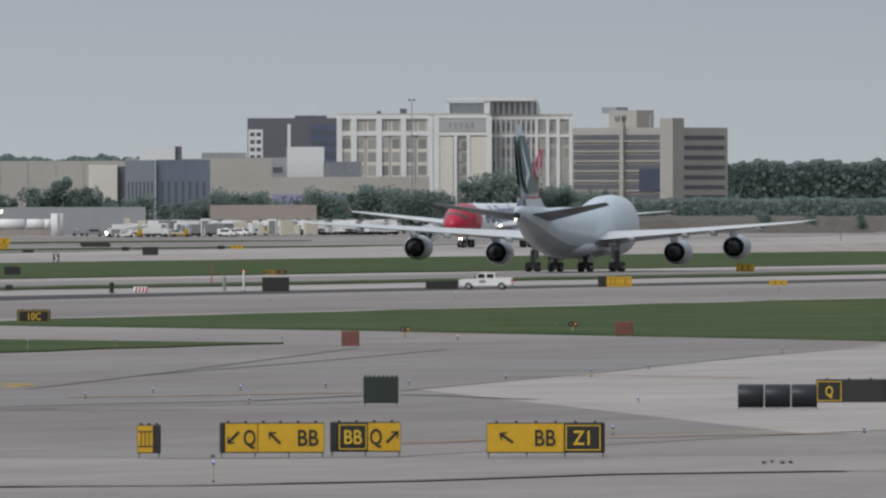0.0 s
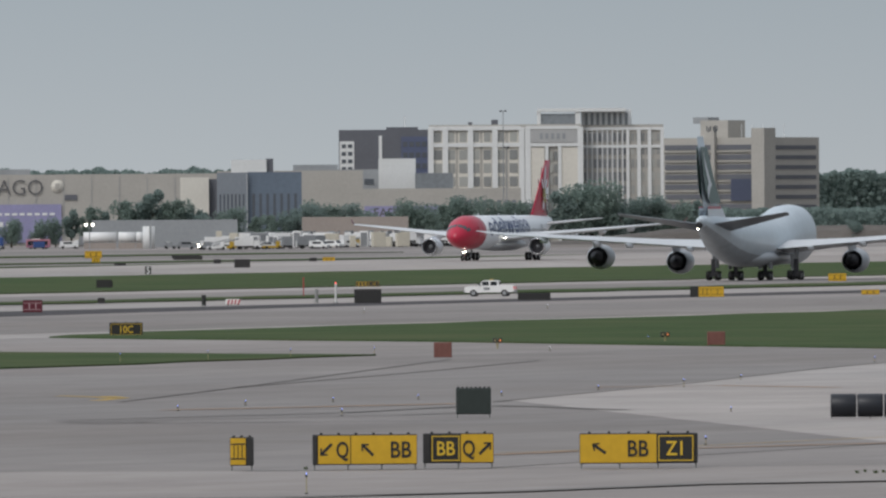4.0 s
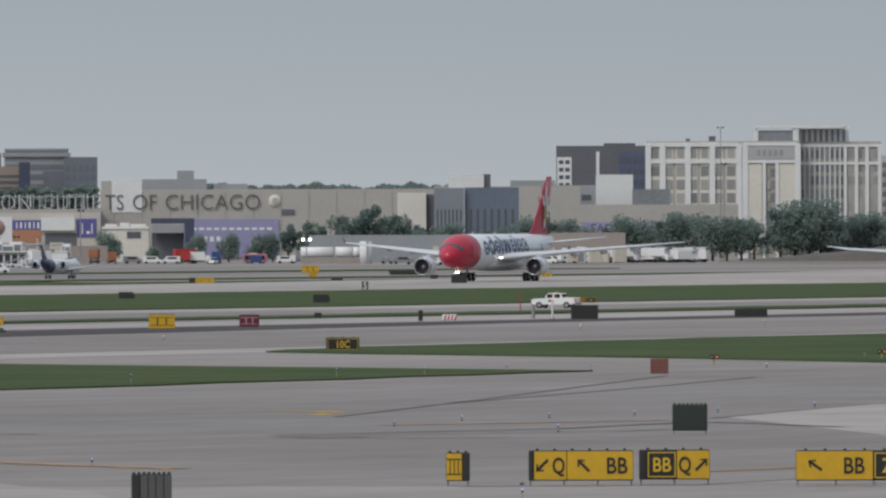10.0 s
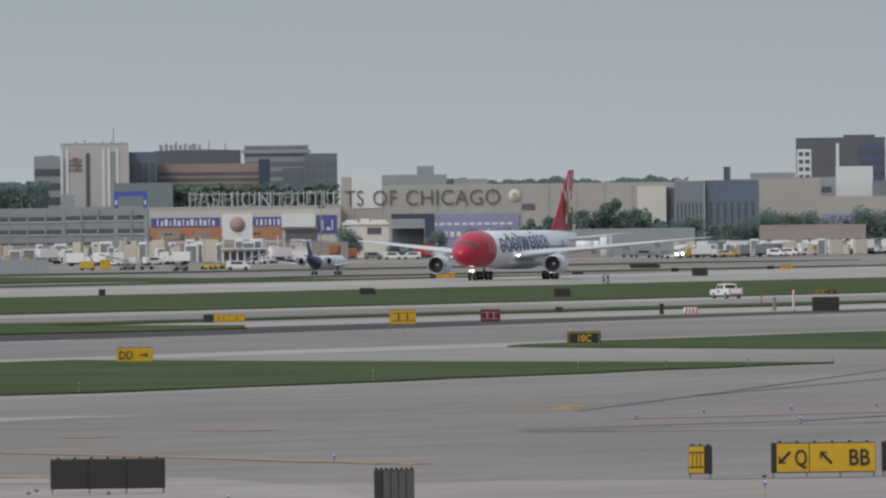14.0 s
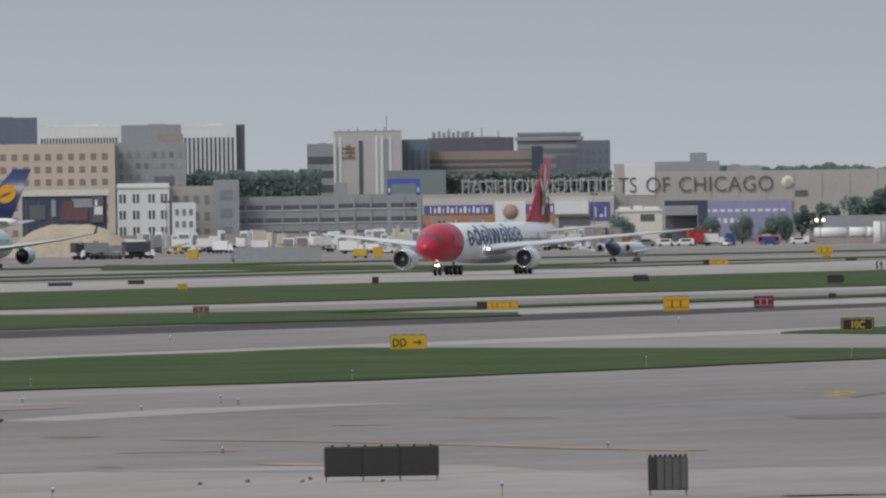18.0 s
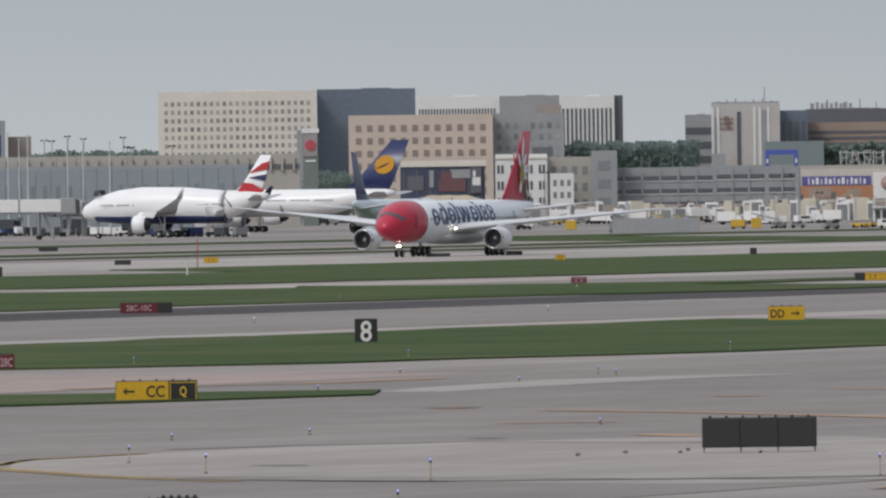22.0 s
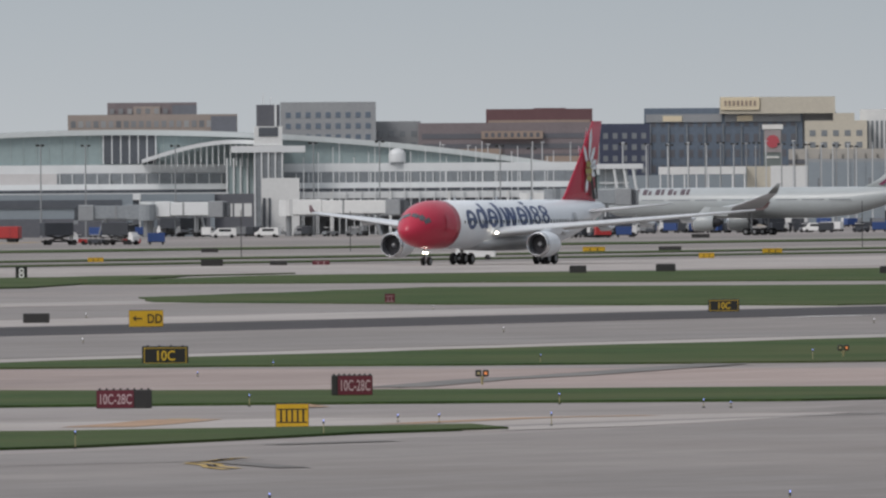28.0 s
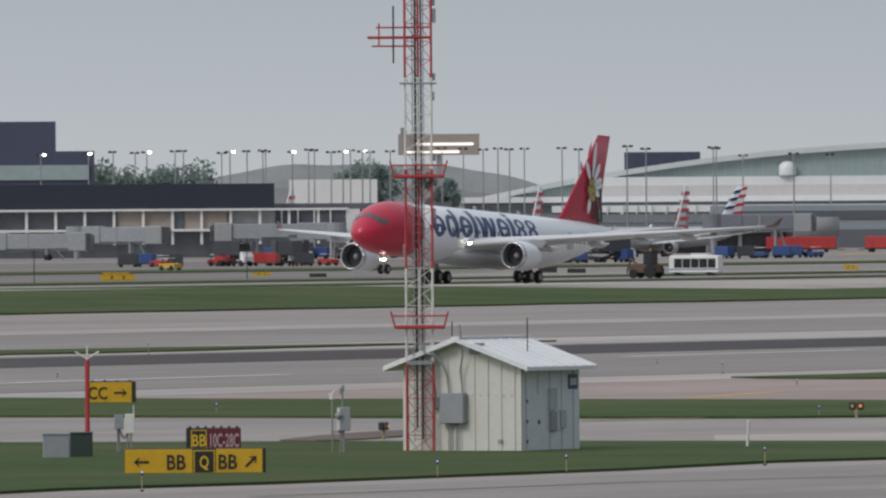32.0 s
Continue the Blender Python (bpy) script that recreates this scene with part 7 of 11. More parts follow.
M2 = (-218.0, 4594.7, 57.5, 40, 14.4, 2.72)
b = block("mall_front", "lower mall front with orange and purple banners", M2, M_BEIGE, "mall")
W, H = M2[2], M2[4]
K = W / 350.0
add(b, "front_wall", M_FRONT, ((295 - 295) * K, -0.05, 0, 348 * K, 0.2, H - 0.3))
add(b, "orange_banner", M_ORNG, ((190 - 295) * K, -0.3, 5.6, 146 * K, 0.3, 3.6), ((340 - 295) * K, -0.3, 5.6, 50 * K, 0.3, 3.6))
add(b, "orange_patch", M_WALLO, ((165 - 295) * K, -0.42, 6.0, 40 * K, 0.2, 2.6), ((225 - 295) * K, -0.42, 6.2, 26 * K, 0.2, 2.0))
add(b, "blue_banner", M_BANN, ((195 - 295) * K, -0.3, 9.4, 122 * K, 0.3, 2.6), ((340 - 295) * K, -0.3, 9.2, 52 * K, 0.3, 2.8))
for i in range(14):
    add(b, "banner_bar", M_WALLW, ((146 + i * 7.6 - 295) * K, -0.5, 9.7, (2.2 + 1.6 * (i % 3)) * K, 0.1, 1.9 - 0.4 * (i % 2)))
for i in range(6):
    add(b, "banner_bar", M_WALLW, ((322 + i * 7.6 - 295) * K, -0.5, 9.6, (2.2 + 1.4 * (i % 2)) * K, 0.1, 1.8))
    add(b, "orange_stain", M_WALLD if i % 3 == 0 else M_WALLO, ((132 + i * 19 - 295) * K, -0.46, 5.6, 9 * K, 0.1, 1.2 + 0.6 * (i % 2)))
add(b, "service_recess", M_WALLD, ((400 - 295) * K, -0.25, 3.6, 56 * K, 0.3, 4.6), label="dark recess under the white panel")
add(b, "banner_bar", M_WALLW, ((438 - 295) * K, -0.5, 8.0, 2.0 * K, 0.1, 3.0), ((448 - 295) * K, -0.5, 8.0, 6 * K, 0.1, 0.8), ((455 - 295) * K, -0.5, 8.0, 2.0 * K, 0.1, 3.0))
add(b, "white_panel", M_WALLW, ((287 - 295) * K, -0.35, 5.4, 54 * K, 0.4, 7.6))
add(b, "white_panel", M_WALLW, ((395 - 295) * K, -1.0, 9.0, 60 * K, 2, 3.8))
add(b, "blue_panel", M_BANN, ((446 - 295) * K, -0.3, 7.0, 34 * K, 0.3, 5.4))
smooth(part("salmon_disc", tubes((((287 - 295) * K, -0.6, 9.9), ((287 - 295) * K, -0.9, 9.9), 2.2), n=28), M_PINK2, b))
# open roof letters of pale rims on a steel frame
for text, xc, wide in (("FASHION", -3.2, 24.0), ("OUTLE", 20.1, 17.4)):
    write(text, 4.46, M_STEELW, b, xc, 5.2, 17.2, squeeze=1.0, room=wide, bold=-0.004)
    write(text, 4.46, M_LETT, b, xc + 0.1, 5.0, 17.2, squeeze=1.0, room=wide, bold=-0.03)
for i in range(26):
    add(b, "frame_post", M_STEELW, (-15.2 + i * 1.75, 6, H, 0.16, 0.3, 19.2 - H + 0.25 * (i % 3)))
add(b, "frame_rail", M_STEELW, (6.6, 6.1, H + 0.5, 44, 0.3, 0.16), (6.6, 6.1, H + 4.3, 44, 0.3, 0.16), label="pale steel rail behind the roof letters")

# mall's other end, behind trees
d = (-71.7, 4639.4, 42.8, 40, 20.8, 0.89)
b = block("outlet_mall_wing", "beige windowless mall wing with flat roof", d, M_BEIGE, "mall")
d = (-26.7, 4559.9, 45.6, 40, 15.2, 0.34)
b = block("outlet_mall_wing", "low beige mall wing with a lilac banner", d, M_BEIGE, "mall")
W, H = d[2], d[4]
add(b, "lilac_banner", M_PURP, (-W * 0.24, -0.3, H - 8.2, W * 0.5, 0.3, 4.0))
write("FASHION", 2.6, M_LETT, b, -W * 0.27, -0.5, H - 6.1, squeeze=0.95, room=W * 0.36)
grid(b, W * 0.1, W * 0.48, 8, 1, H - 1, 2, 0.5, 0.5, M_GLM)
# A narrow dark block paints the shaded side of the cream one.
for t0 in (((-84.7, 4429.2, 8.4, 25, 19.8, 1.10), mat("pale_slate_cladding", (0.225, 0.25, 0.28), 0.6, vary=0.1, scale=0.3), "plain slate-blue windowless hall"), ((-72.8, 4431.4, 15.2, 25, 19.9, 0.94), M_GLB, "dark blue glass hall"), ((-95.8, 4459.0, 8.1, 20, 18.6, 1.23), M_SLABC, "small cream windowless block"), ((-90.7, 4461.1, 2.4, 20, 18.1, 1.16), M_WALLD, "narrow dark block for the cream block's shaded side"),
           ((-81.2, 4499.3, 10.1, 15, 23.6, 1.03), M_WALLW, "white rooftop plant screen"), ((-75.3, 4500.4, 2.1, 15, 23.9, 0.96), M_WALLD, "narrow dark block beside the white plant screen"), ((-65.0, 4699.5, 13.3, 25, 22.7, 0.79), M_WALLG, "plain grey hall with flat roof"), ((-53.0, 4689.7, 14.4, 25, 21.2, 0.65), M_WALLG, "grey hall with dark slot windows"), ((-40.6, 4679.8, 11.0, 25, 24.3, 0.50), M_WALLW, "plain white windowless tower"), ((-29.6, 4669.9, 11.2, 25, 19.9, 0.36), M_GLM, "plain grey flat-roofed hall")):
    b = block("hall", t0[2], t0[0], t0[1], "building")
    W, H = t0[0][2], t0[0][4]
    if "slot" in t0[2]:
        grid(b, -W * 0.42, W * 0.42, 3, H * 0.80, H * 0.93, 1, 0.7, 0.6, M_GLD)
    if "blue" in t0[2]:
        grid(b, -W * 0.45, W * 0.45, 7, 3, H * 0.8, 1, 0.35, 0.8, M_GLD)
# offices and hotels of the town behind
def office(label, dims, wall, rows, cols, glass, mode="grid", roof=True, cat="office"):
    b = block("office_building", label, dims, wall, cat)
    W, H = dims[2], dims[4]
    z0 = max(3.0, H * 0.12)
    if mode == "grid":
        grid(b, -W * 0.47, W * 0.47, cols, z0, H * 0.96, rows, 0.5, 0.5, glass)
    elif mode == "band":
        for j in range(rows):
            z = z0 + (H * 0.97 - z0) * j / rows
            add(b, "window_band", glass, (0, -0.06, z, W * 0.96, 0.2, (H * 0.97 - z0) / rows * 0.5))
    elif mode == "deck":
        # Dark bands paint the shade of open decks on a solid wall.
        for j in range(rows):
            z = z0 + (H * 0.97 - z0) * (j + 0.3) / rows
            add(b, "deck_opening", glass, (0, -0.06, z, W * 0.96, 0.2, (H * 0.97 - z0) / rows * 0.36))
            add(b, "deck_rail", M_STEELW, (0, -0.2, z - 0.25, W * 0.97, 0.2, 0.22))
        for i in range(cols):
            add(b, "deck_post", wall, (-W * 0.48 + W * 0.96 * i / (cols - 1), -0.2, 0, 0.5, 0.3, H))
    elif mode == "rib":
        for i in range(cols):
            add(b, "window_strip", glass, (-W * 0.47 + W * 0.94 * (i + 0.5) / cols, -0.06, z0, W * 0.94 / cols * 0.5, 0.2, H * 0.92 - z0))
    if roof:
        add(b, "roof_house", wall, (W * 0.1, dims[3] * 0.5, H, W * 0.3, dims[3] * 0.4, 1.1))
    return b, W, H


office("grey stepped office block with dark window bands", (-289.1, 4841.4, 8.3, 25, 30.8, 3.42), M_WALLG, 6, 1, M_GLD, "band")
M_ROSEG = mat("pale_rose_grey_concrete", (0.50, 0.475, 0.46), 0.8, vary=0.07, scale=0.3)
M_EMBL = mat("faded_red_emblem", (0.27, 0.185, 0.16), 0.6, vary=0.1)
b, W, H = office("pale rose-grey hotel tower with tall strips and a faded emblem", (-269.6, 4752.3, 20.6, 25, 33.6, 3.25), M_ROSEG, 1, 3, M_WALLG, "none", cat="hotel")
add(b, "pale_fin", M_WALLW, *[(W * k, -0.15, 0, W * 0.035, 0.3, H * 0.99) for k in (-0.48, -0.40, 0.13, 0.21, 0.33)])
add(b, "dark_strip", M_GLD, (-W * 0.10, -0.1, 0, W * 0.055, 0.3, H * 0.95))
add(b, "grey_strip", M_WALLG, (-W * 0.44, -0.1, 0, W * 0.03, 0.3, H * 0.9), (W * 0.27, -0.1, 0, W * 0.06, 0.3, H * 0.96))
add(b, "rim", M_WALLG, (0, 8, H, W * 0.98, 12, 1.3))
for i in range(7):
    add(b, "roof_aerial", M_WALLD, (-W * 0.4 + i * W * 0.13, 4, H + 1.3, 0.3, 0.3, 0.3 + 0.35 * (i % 3)))
add(b, "roof_mast", M_WALLD, (W * 0.28, 5, H + 1.3, 0.2, 0.2, 4.4))
for i, w in enumerate((0.07, 0.09, 0.055)):
    add(b, "emblem_bar", M_EMBL, (-W * 0.28 + W * 0.012 * i, -0.2, H * (0.885 - 0.042 * i), W * w, 0.3, H * 0.026))
    for k in range(5):
        add(b, "emblem_stroke", M_EMBL, (-W * 0.36 + W * 0.04 * k, -0.2, H * (0.875 - 0.042 * i), W * 0.022, 0.3, H * 0.022))
b = block("office_building", "teal-grey flat-fronted office block", (-251.3, 4683.0, 17.5, 20, 22.2, 3.07), mat("teal_grey_cladding", (0.19, 0.235, 0.24), 0.6, vary=0.08, scale=0.3), "office", 0.4)
office("narrow blue glass office wing", (-256.2, 4773.1, 8.4, 20, 31.4, 3.07), M_GLB, 8, 4, M_GLD, "rib", False)
b, W, H = office("dark office block with rooftop plant", (-243.6, 4853.9, 26.4, 30, 32.1, 2.87), M_WALLD, 1, 1, M_GLD, "none")
add(b, "roof_plant", M_WALLG, (W * 0.02, 9, H, W * 0.7, 8, 1.0))
for i in range(9):
    add(b, "roof_sign_bar", M_WALLG, (-W * 0.42 + i * W * 0.055, 4, H + 0.5, W * 0.036, 0.4, 2.0 + 0.4 * (i % 2)))
for i in range(5):
    add(b, "roof_aerial", M_WALLD, (-W * 0.44 + i * W * 0.19, 6, H, 0.25, 0.25, 2.8 + (i % 2)))
for j in range(5):
    add(b, "window_band", M_GLB, (0, -0.08, H * (0.5 + 0.09 * j), W * 0.97, 0.2, H * 0.035))
b, W, H = office("low office block with orange-tan bands", (-237.6, 4794.1, 32.2, 25, 27.7, 2.84), M_WALLO, 13, 1, M_WALLD, "band", False)
office("narrow navy glass end block", (-220.0, 4784.9, 3.4, 20, 28.9, 2.63), M_NAVY, 1, 1, M_GLD, "none", False)
M_SLATE = mat("slate_blue_cladding", (0.165, 0.178, 0.205), 0.5, vary=0.1, scale=0.3)
b, W, H = office("grey office block with overhanging top and window bands", (-218.6, 4835.1, 19.7, 25, 31.6, 2.59), M_WALLG, 9, 1, M_SLATE, "band", False)
add(b, "top_storey", M_WALLG, (0, 11, H, W * 1.06, 24, 1.2), (0, 11, H + 2.0, W * 1.0, 22, 0.5))
add(b, "top_glass", M_SLATE, (0, 11, H + 1.2, W * 0.98, 22, 0.8))
add(b, "slate_bay", M_SLATE, (W * 0.30, -0.6, 0, W * 0.4, 1.2, H * 0.86))
b, W, H = office("plain slate-blue office block", (-204.7, 4825.7, 10.2, 25, 30.6, 2.43), M_SLATE, 9, 5, M_GLB, "grid", False)
office("pinkish tan hotel with rows of square windows", (-357.9, 4626.1, 42.3, 30, 30.9, 4.42), M_TANP, 7, 12, M_WINB, "grid", False, "hotel")
office("grey office wing with small windows", (-327.1, 4638.5, 20.9, 30, 31.0, 4.03), M_WALLG, 8, 8, M_OFFW, "grid", False)
office("slate office tower behind", (-341.5, 4848.0, 18.4, 25, 37.4, 4.03), M_WALLG, 1, 1, M_GLM, "none")
office("small tan rooftop block", (-324.6, 4688.8, 7.7, 20, 33.6, 3.96), M_TAN, 1, 1, M_GLM, "none", False)
office("dark blue windowless tower", (-383.4, 4744.5, 29.6, 25, 39.5, 4.62), M_GLB, 1, 1, M_GLD, "none")
office("white office with close dark slots under its roof", (-364.4, 4856.3, 25.4, 25, 37.5, 4.29), M_WALLW, 1, 26, M_GLD, "rib", True)
b, W, H = office("white office tower with dark vertical strips", (-321.2, 4809.3, 16.7, 20, 36.8, 3.82), M_WALLW, 1, 12, M_GLD, "rib")
office("dark side of a ribbed office tower", (-311.8, 4811.9, 2.8, 20, 36.9, 3.71), M_GLD, 1, 1, M_GLD, "none", False)
office("cream office slab with a dense window grid", (-420.3, 4721.3, 47.4, 26, 39.1, 5.09), M_SLABC, 13, 23, M_HOTW, "grid")
office("dark grey sign tower block", (-381.0, 4503.9, 5.8, 10, 26.3, 4.83), M_WALLG, 1, 1, M_GLD, "none", False)
b, W, H = office("white three-storey house with paired windows", (-306.7, 4319.1, 14.2, 18, 18.2, 4.06), M_WALLW, 3, 8, M_GLD, "none", False)
for x in (-0.40, -0.14, 0.16, 0.40):
    grid(b, W * (x - 0.075), W * (x + 0.075), 2, H * 0.2, H * 0.94, 3, 0.62, 0.52, M_GLD)
add(b, "cornice", M_SLABC, (0, -0.2, H - 0.5, W * 1.02, 0.4, 0.5))
add(b, "dark_sign", M_WALLD, (W * 0.42, 3, H + 0.2, 5.6, 0.5, 2.4))
add(b, "low_wing", M_WALLW, (W * 0.78, -6, 0, 6.4, 6, 13.6))
grid(b, W * 0.58, W * 0.98, 3, 6, 12.6, 2, 0.5, 0.5, M_GLM, y=-9.05)
office("pale grey three-storey block", (-294.6, 4335.0, 12.1, 18, 17.3, 3.89), M_BEIGE, 3, 4, M_GLM, "grid", False)
office("pale grey stair block", (-284.7, 4330.7, 7.1, 18, 18.9, 3.76), M_WALLG, 3, 1, M_GLM, "grid", False)
b, W, H = office("grey open parking deck", (-270.0, 4341.6, 31.1, 30, 14.1, 3.56), M_WALLG, 3, 7, M_GLD, "deck", False, "garage")
b, W, H = office("grey parking ramp tower with window slots", (-240.6, 4293.2, 23.5, 25, 14.3, 3.21), M_WALLG, 3, 6, M_GLD, "deck", False, "garage")
add(b, "stair_tower", M_WALLG, (-W * 0.44, 3.9, 0, W * 0.15, 8, H * 1.28))
d = (-232.8, 4273.7, 8.9, 1.5, 19.1, 3.12)
b = root("gateway_arch", pose(*d[:2], 0, 0, 0, d[5]), "bright blue gateway arch over the garage entrance", "arch")
M_ARCH = mat("bright_blue_panel", (0.07, 0.11, 0.42), 0.4, vary=0.08)
add(b, "beam", M_ARCH, (0, 0.75, d[4] - 1.3, d[2], 1.5, 1.3))
for sx in (-1, 1):
    add(b, "pillar", M_ARCH, (sx * d[2] * 0.44, 0.75, d[4] - 4.4, d[2] * 0.12, 1.5, 3.1))
    add(b, "post", M_WALLG, (sx * d[2] * 0.44, 0.75, 0, d[2] * 0.08, 1.2, d[4] - 4.4))
    add(b, "mark", M_WALLW, (sx * d[2] * 0.44, -0.05, d[4] - 3.6, d[2] * 0.05, 0.1, 1.2))
b = block("mural_wall", "wall with dark mural of brown and red patches", (-325.9, 4287.6, 23.0, 10, 15.6, 4.35), M_NAVY, "building")
for i in range(7):
    add(b, "panel_joint", M_WALLD, (-10.5 + 3.5 * i, -0.06, 0, 0.3, 0.14, 15))
add(b, "roof_edge", M_SLABC, (0, 4, 15.8, 23.9, 9, 1.7))
add(b, "mural_patch", M_WALLR, (2.6, -0.2, 9.0, 7.4, 0.2, 3.4), (1.0, -0.24, 11.5, 3.0, 0.2, 3.0))
add(b, "mural_patch", M_WALLG, (5.2, -0.22, 12.6, 6.4, 0.2, 2.4), (-3.0, -0.2, 10.2, 1.2, 0.2, 4.6))
add(b, "mural_patch", M_WALLD, (-7.4, -0.2, 9.4, 4.4, 0.2, 4.0))
add(b, "sign_box", M_WALLD, (9.0, -0.5, 8.5, 3.0, 0.8, 7.0))
add(b, "sign_face", M_WALLW, (9.2, -1.0, 10.6, 2.2, 0.2, 2.2), (8.6, -1.0, 13.0, 0.7, 0.2, 1.6))
# hotels seen late in the pan
b, W, H = office("dark glass hotel with a long cream crown", (-559.2, 4706.8, 47.4, 30, 32.8, 6.77), M_GLB, 6, 16, M_WALLD, "grid", False, "hotel")
K = 4740 / 28000
add(b, "crown", M_CREAM, (W * 0.5 - 44 * K, 9, H - 1.0, 204 * K, 24, 5.0), label="sunlit cream roof storey")
add(b, "name_board", M_GOLD, (W * 0.5 - 110 * K, -3.4, H + 0.2, 68 * K, 0.5, 3.8), label="bright name board")
for i in range(8):
    add(b, "name_bar", M_WALLO, (W * 0.5 - 136 * K + i * 7.4 * K, -3.8, H + 1.4, 3.6 * K, 0.1, 1.5))
add(b, "window_band", M_WALLG, (-W * 0.25, -0.3, H - 3.4, W * 0.48, 0.5, 2.4), (W * 0.25, -0.3, H - 3.4, W * 0.48, 0.5, 2.4))
# Pale panels paint the light seen in these windows.
for x, w in ((1190, 34), (1318, 28)):
    add(b, "pale_window", M_GOLD, ((x - 1280) * K, -0.7, H - 3.2, w * K, 0.3, 1.7))
for i in range(9):
    add(b, "facade_rib", M_GLM, (-W * 0.46 + i * W * 0.115, -0.3, 0, 0.35, 0.4, H - 4))
office("grey-brown hotel wing under a cream crown", (-532.4, 4714.0, 12.9, 22, 31.4, 6.44), M_WALLG, 4, 4, M_GLD, "grid", False, "hotel")
office("small cream stepped roof block", (-522.9, 4707.0, 6.4, 18, 31.0, 6.34), M_CREAM, 2, 2, M_GLM, "band", False, "hotel")
office("red-brown office with flat roof and white name bars", (-616.5, 4719.9, 32.0, 28, 33.0, 7.44), M_WALLR, 9, 1, M_WALLO, "band")
M_MAUVE = mat("mauve_brown_brick", (0.215, 0.185, 0.193), 0.8, vary=0.12, scale=0.3)
b, W, H = office("mauve brick stepped office with tan terraces", (-609.9, 4599.7, 53.0, 26, 28.4, 7.55), M_MAUVE, 8, 1, M_WALLD, "band", False)
add(b, "tan_terrace", M_WALLO, (W * 0.02, -1.2, H * 0.86, W * 0.34, 2.0, H * 0.08), (-W * 0.16, -0.9, H * 0.70, W * 0.24, 1.6, H * 0.06), (W * 0.30, -0.9, H * 0.62, W * 0.2, 1.6, H * 0.06))
grid(b, -W * 0.14, W * 0.18, 9, H * 0.875, H * 0.925, 1, 0.5, 0.9, M_WALLD, y=-2.25)
b, W, H = office("grey-brown stepped office with bronze glass", (-713.2, 4584.8, 49.7, 26, 31.5, 8.84), M_TAN, 1, 1, M_OFFW, "none", False)
grid(b, -W * 0.49, W * 0.49, 22, H - 3.6, H - 0.4, 1, 0.62, 0.6, M_OFFW)
add(b, "slate_corner", M_SLATE, (W * 0.42, -0.3, 0, W * 0.15, 0.5, H + 0.2))
b, W, H = office("grey-brown office top storey", (-716.4, 4604.6, 26.3, 20, 35.1, 8.84), M_MAUVE, 1, 1, M_OFFW, "none", False)
add(b, "tan_bay", M_TAN, (-W * 0.06, -0.3, 0, W * 0.30, 0.5, H - 0.3))
add(b, "slate_bay", M_SLATE, (W * 0.36, -0.3, 0, W * 0.27, 0.5, H))
grid(b, -W * 0.5, W * 0.2, 7, H - 3.0, H - 0.4, 1, 0.5, 0.6, M_OFFW, y=-0.6)
office("grey office with dark glass corner", (-662.3, 4592.5, 28.0, 24, 34.8, 8.21), M_WALLG, 9, 9, M_GLB, "grid", False)
office("low grey office wing", (-645.1, 4615.1, 14.1, 24, 29.1, 7.96), M_WALLG, 7, 4, M_GLM, "grid", False)
office("dark blue glass office wing", (-583.6, 4663.6, 15.1, 24, 28.1, 7.13), M_NAVY, 7, 5, M_GLM, "grid", False)
office("cream balcony hotel with dark recesses", (-499.1, 4472.2, 17.7, 24, 27.7, 6.37), M_CREAM, 7, 5, M_GLM, "grid", False, "hotel")
office("grey hotel with white letters and ribs", (-489.2, 4483.4, 8.5, 20, 30.9, 6.23), M_WALLW, 1, 6, M_GLM, "rib", False, "hotel")
office("grey concrete tower with blue sign board", (-478.7, 4514.7, 19.8, 20, 30.3, 6.05), M_WALLG, 1, 3, M_GLM, "none")
b = block("blue_billboard", "tall blue advertising board on legs", (-460.6, 4375.8, 10.1, 2, 26.4, 6.01), M_VBLUE, "billboard", parapet=0)
add(b, "white_bar", M_WALLW, (0, -0.2, 20.3, 8, 0.2, 4))
add(b, "board_bar", M_PURP, (0, -0.2, 22.3, 8, 0.2, 3))
office("small tan house behind the road", (-467.0, 4536.0, 7.0, 15, 25.7, 5.88), M_TAN, 1, 2, M_GLD, "grid", False)
for t0 in ((-370.0, 4384.4, 4.2, 2, 26.0, 4.82), (-503.2, 4351.0, 5.0, 2, 25.9, 6.60),):
    b = block("red_sign_tower", "grey-green sign tower with a red disc and white cap", t0, M_TOWER, "billboard", parapet=0)
    add(b, "white_cap", M_SWHITE, (0, -0.2, t0[4] - 0.2, t0[2] * 1.15, 0.5, 1.3))
    add(b, "pale_panel", M_TOWERP, (0, -0.15, t0[4] - 6.6, t0[2] * 0.92, 0.2, 6.2))
    part("red_disc", tubes(((0, -0.3, t0[4] - 3.6), (0, -0.5, t0[4] - 3.6), t0[2] * 0.36), n=20), M_DISCR, b)
    add(b, "white_lines", M_SWHITE, (0, -0.15, t0[4] - 8.2, t0[2] * 0.7, 0.2, 0.5))

# elevated road and the long grey concourse behind the parked aircraft
d = (-422.2, 4228.5, 124.3, 14, 19.2, 5.70)
b = block("elevated_road", "long pale elevated roadway with dark soffit", d, M_BEIGE, "bridge", parapet=0.6)
W, H = d[2], d[4]
add(b, "soffit", M_WALLD, (0, -0.2, H - 3.4, W, 0.3, 1.2))
for i in range(40):
    add(b, "bent", M_BEIGE, (-W / 2 + W * (i + 0.5) / 40, -0.5, H - 4.0, 0.6, 0.8, 3.6))
d = (-419.8, 4158.5, 104.5, 24, 16.2, 5.77)
b = block("concourse", "long grey metal-clad concourse with small windows", d, M_WALLG, "terminal")
W, H = d[2], d[4]
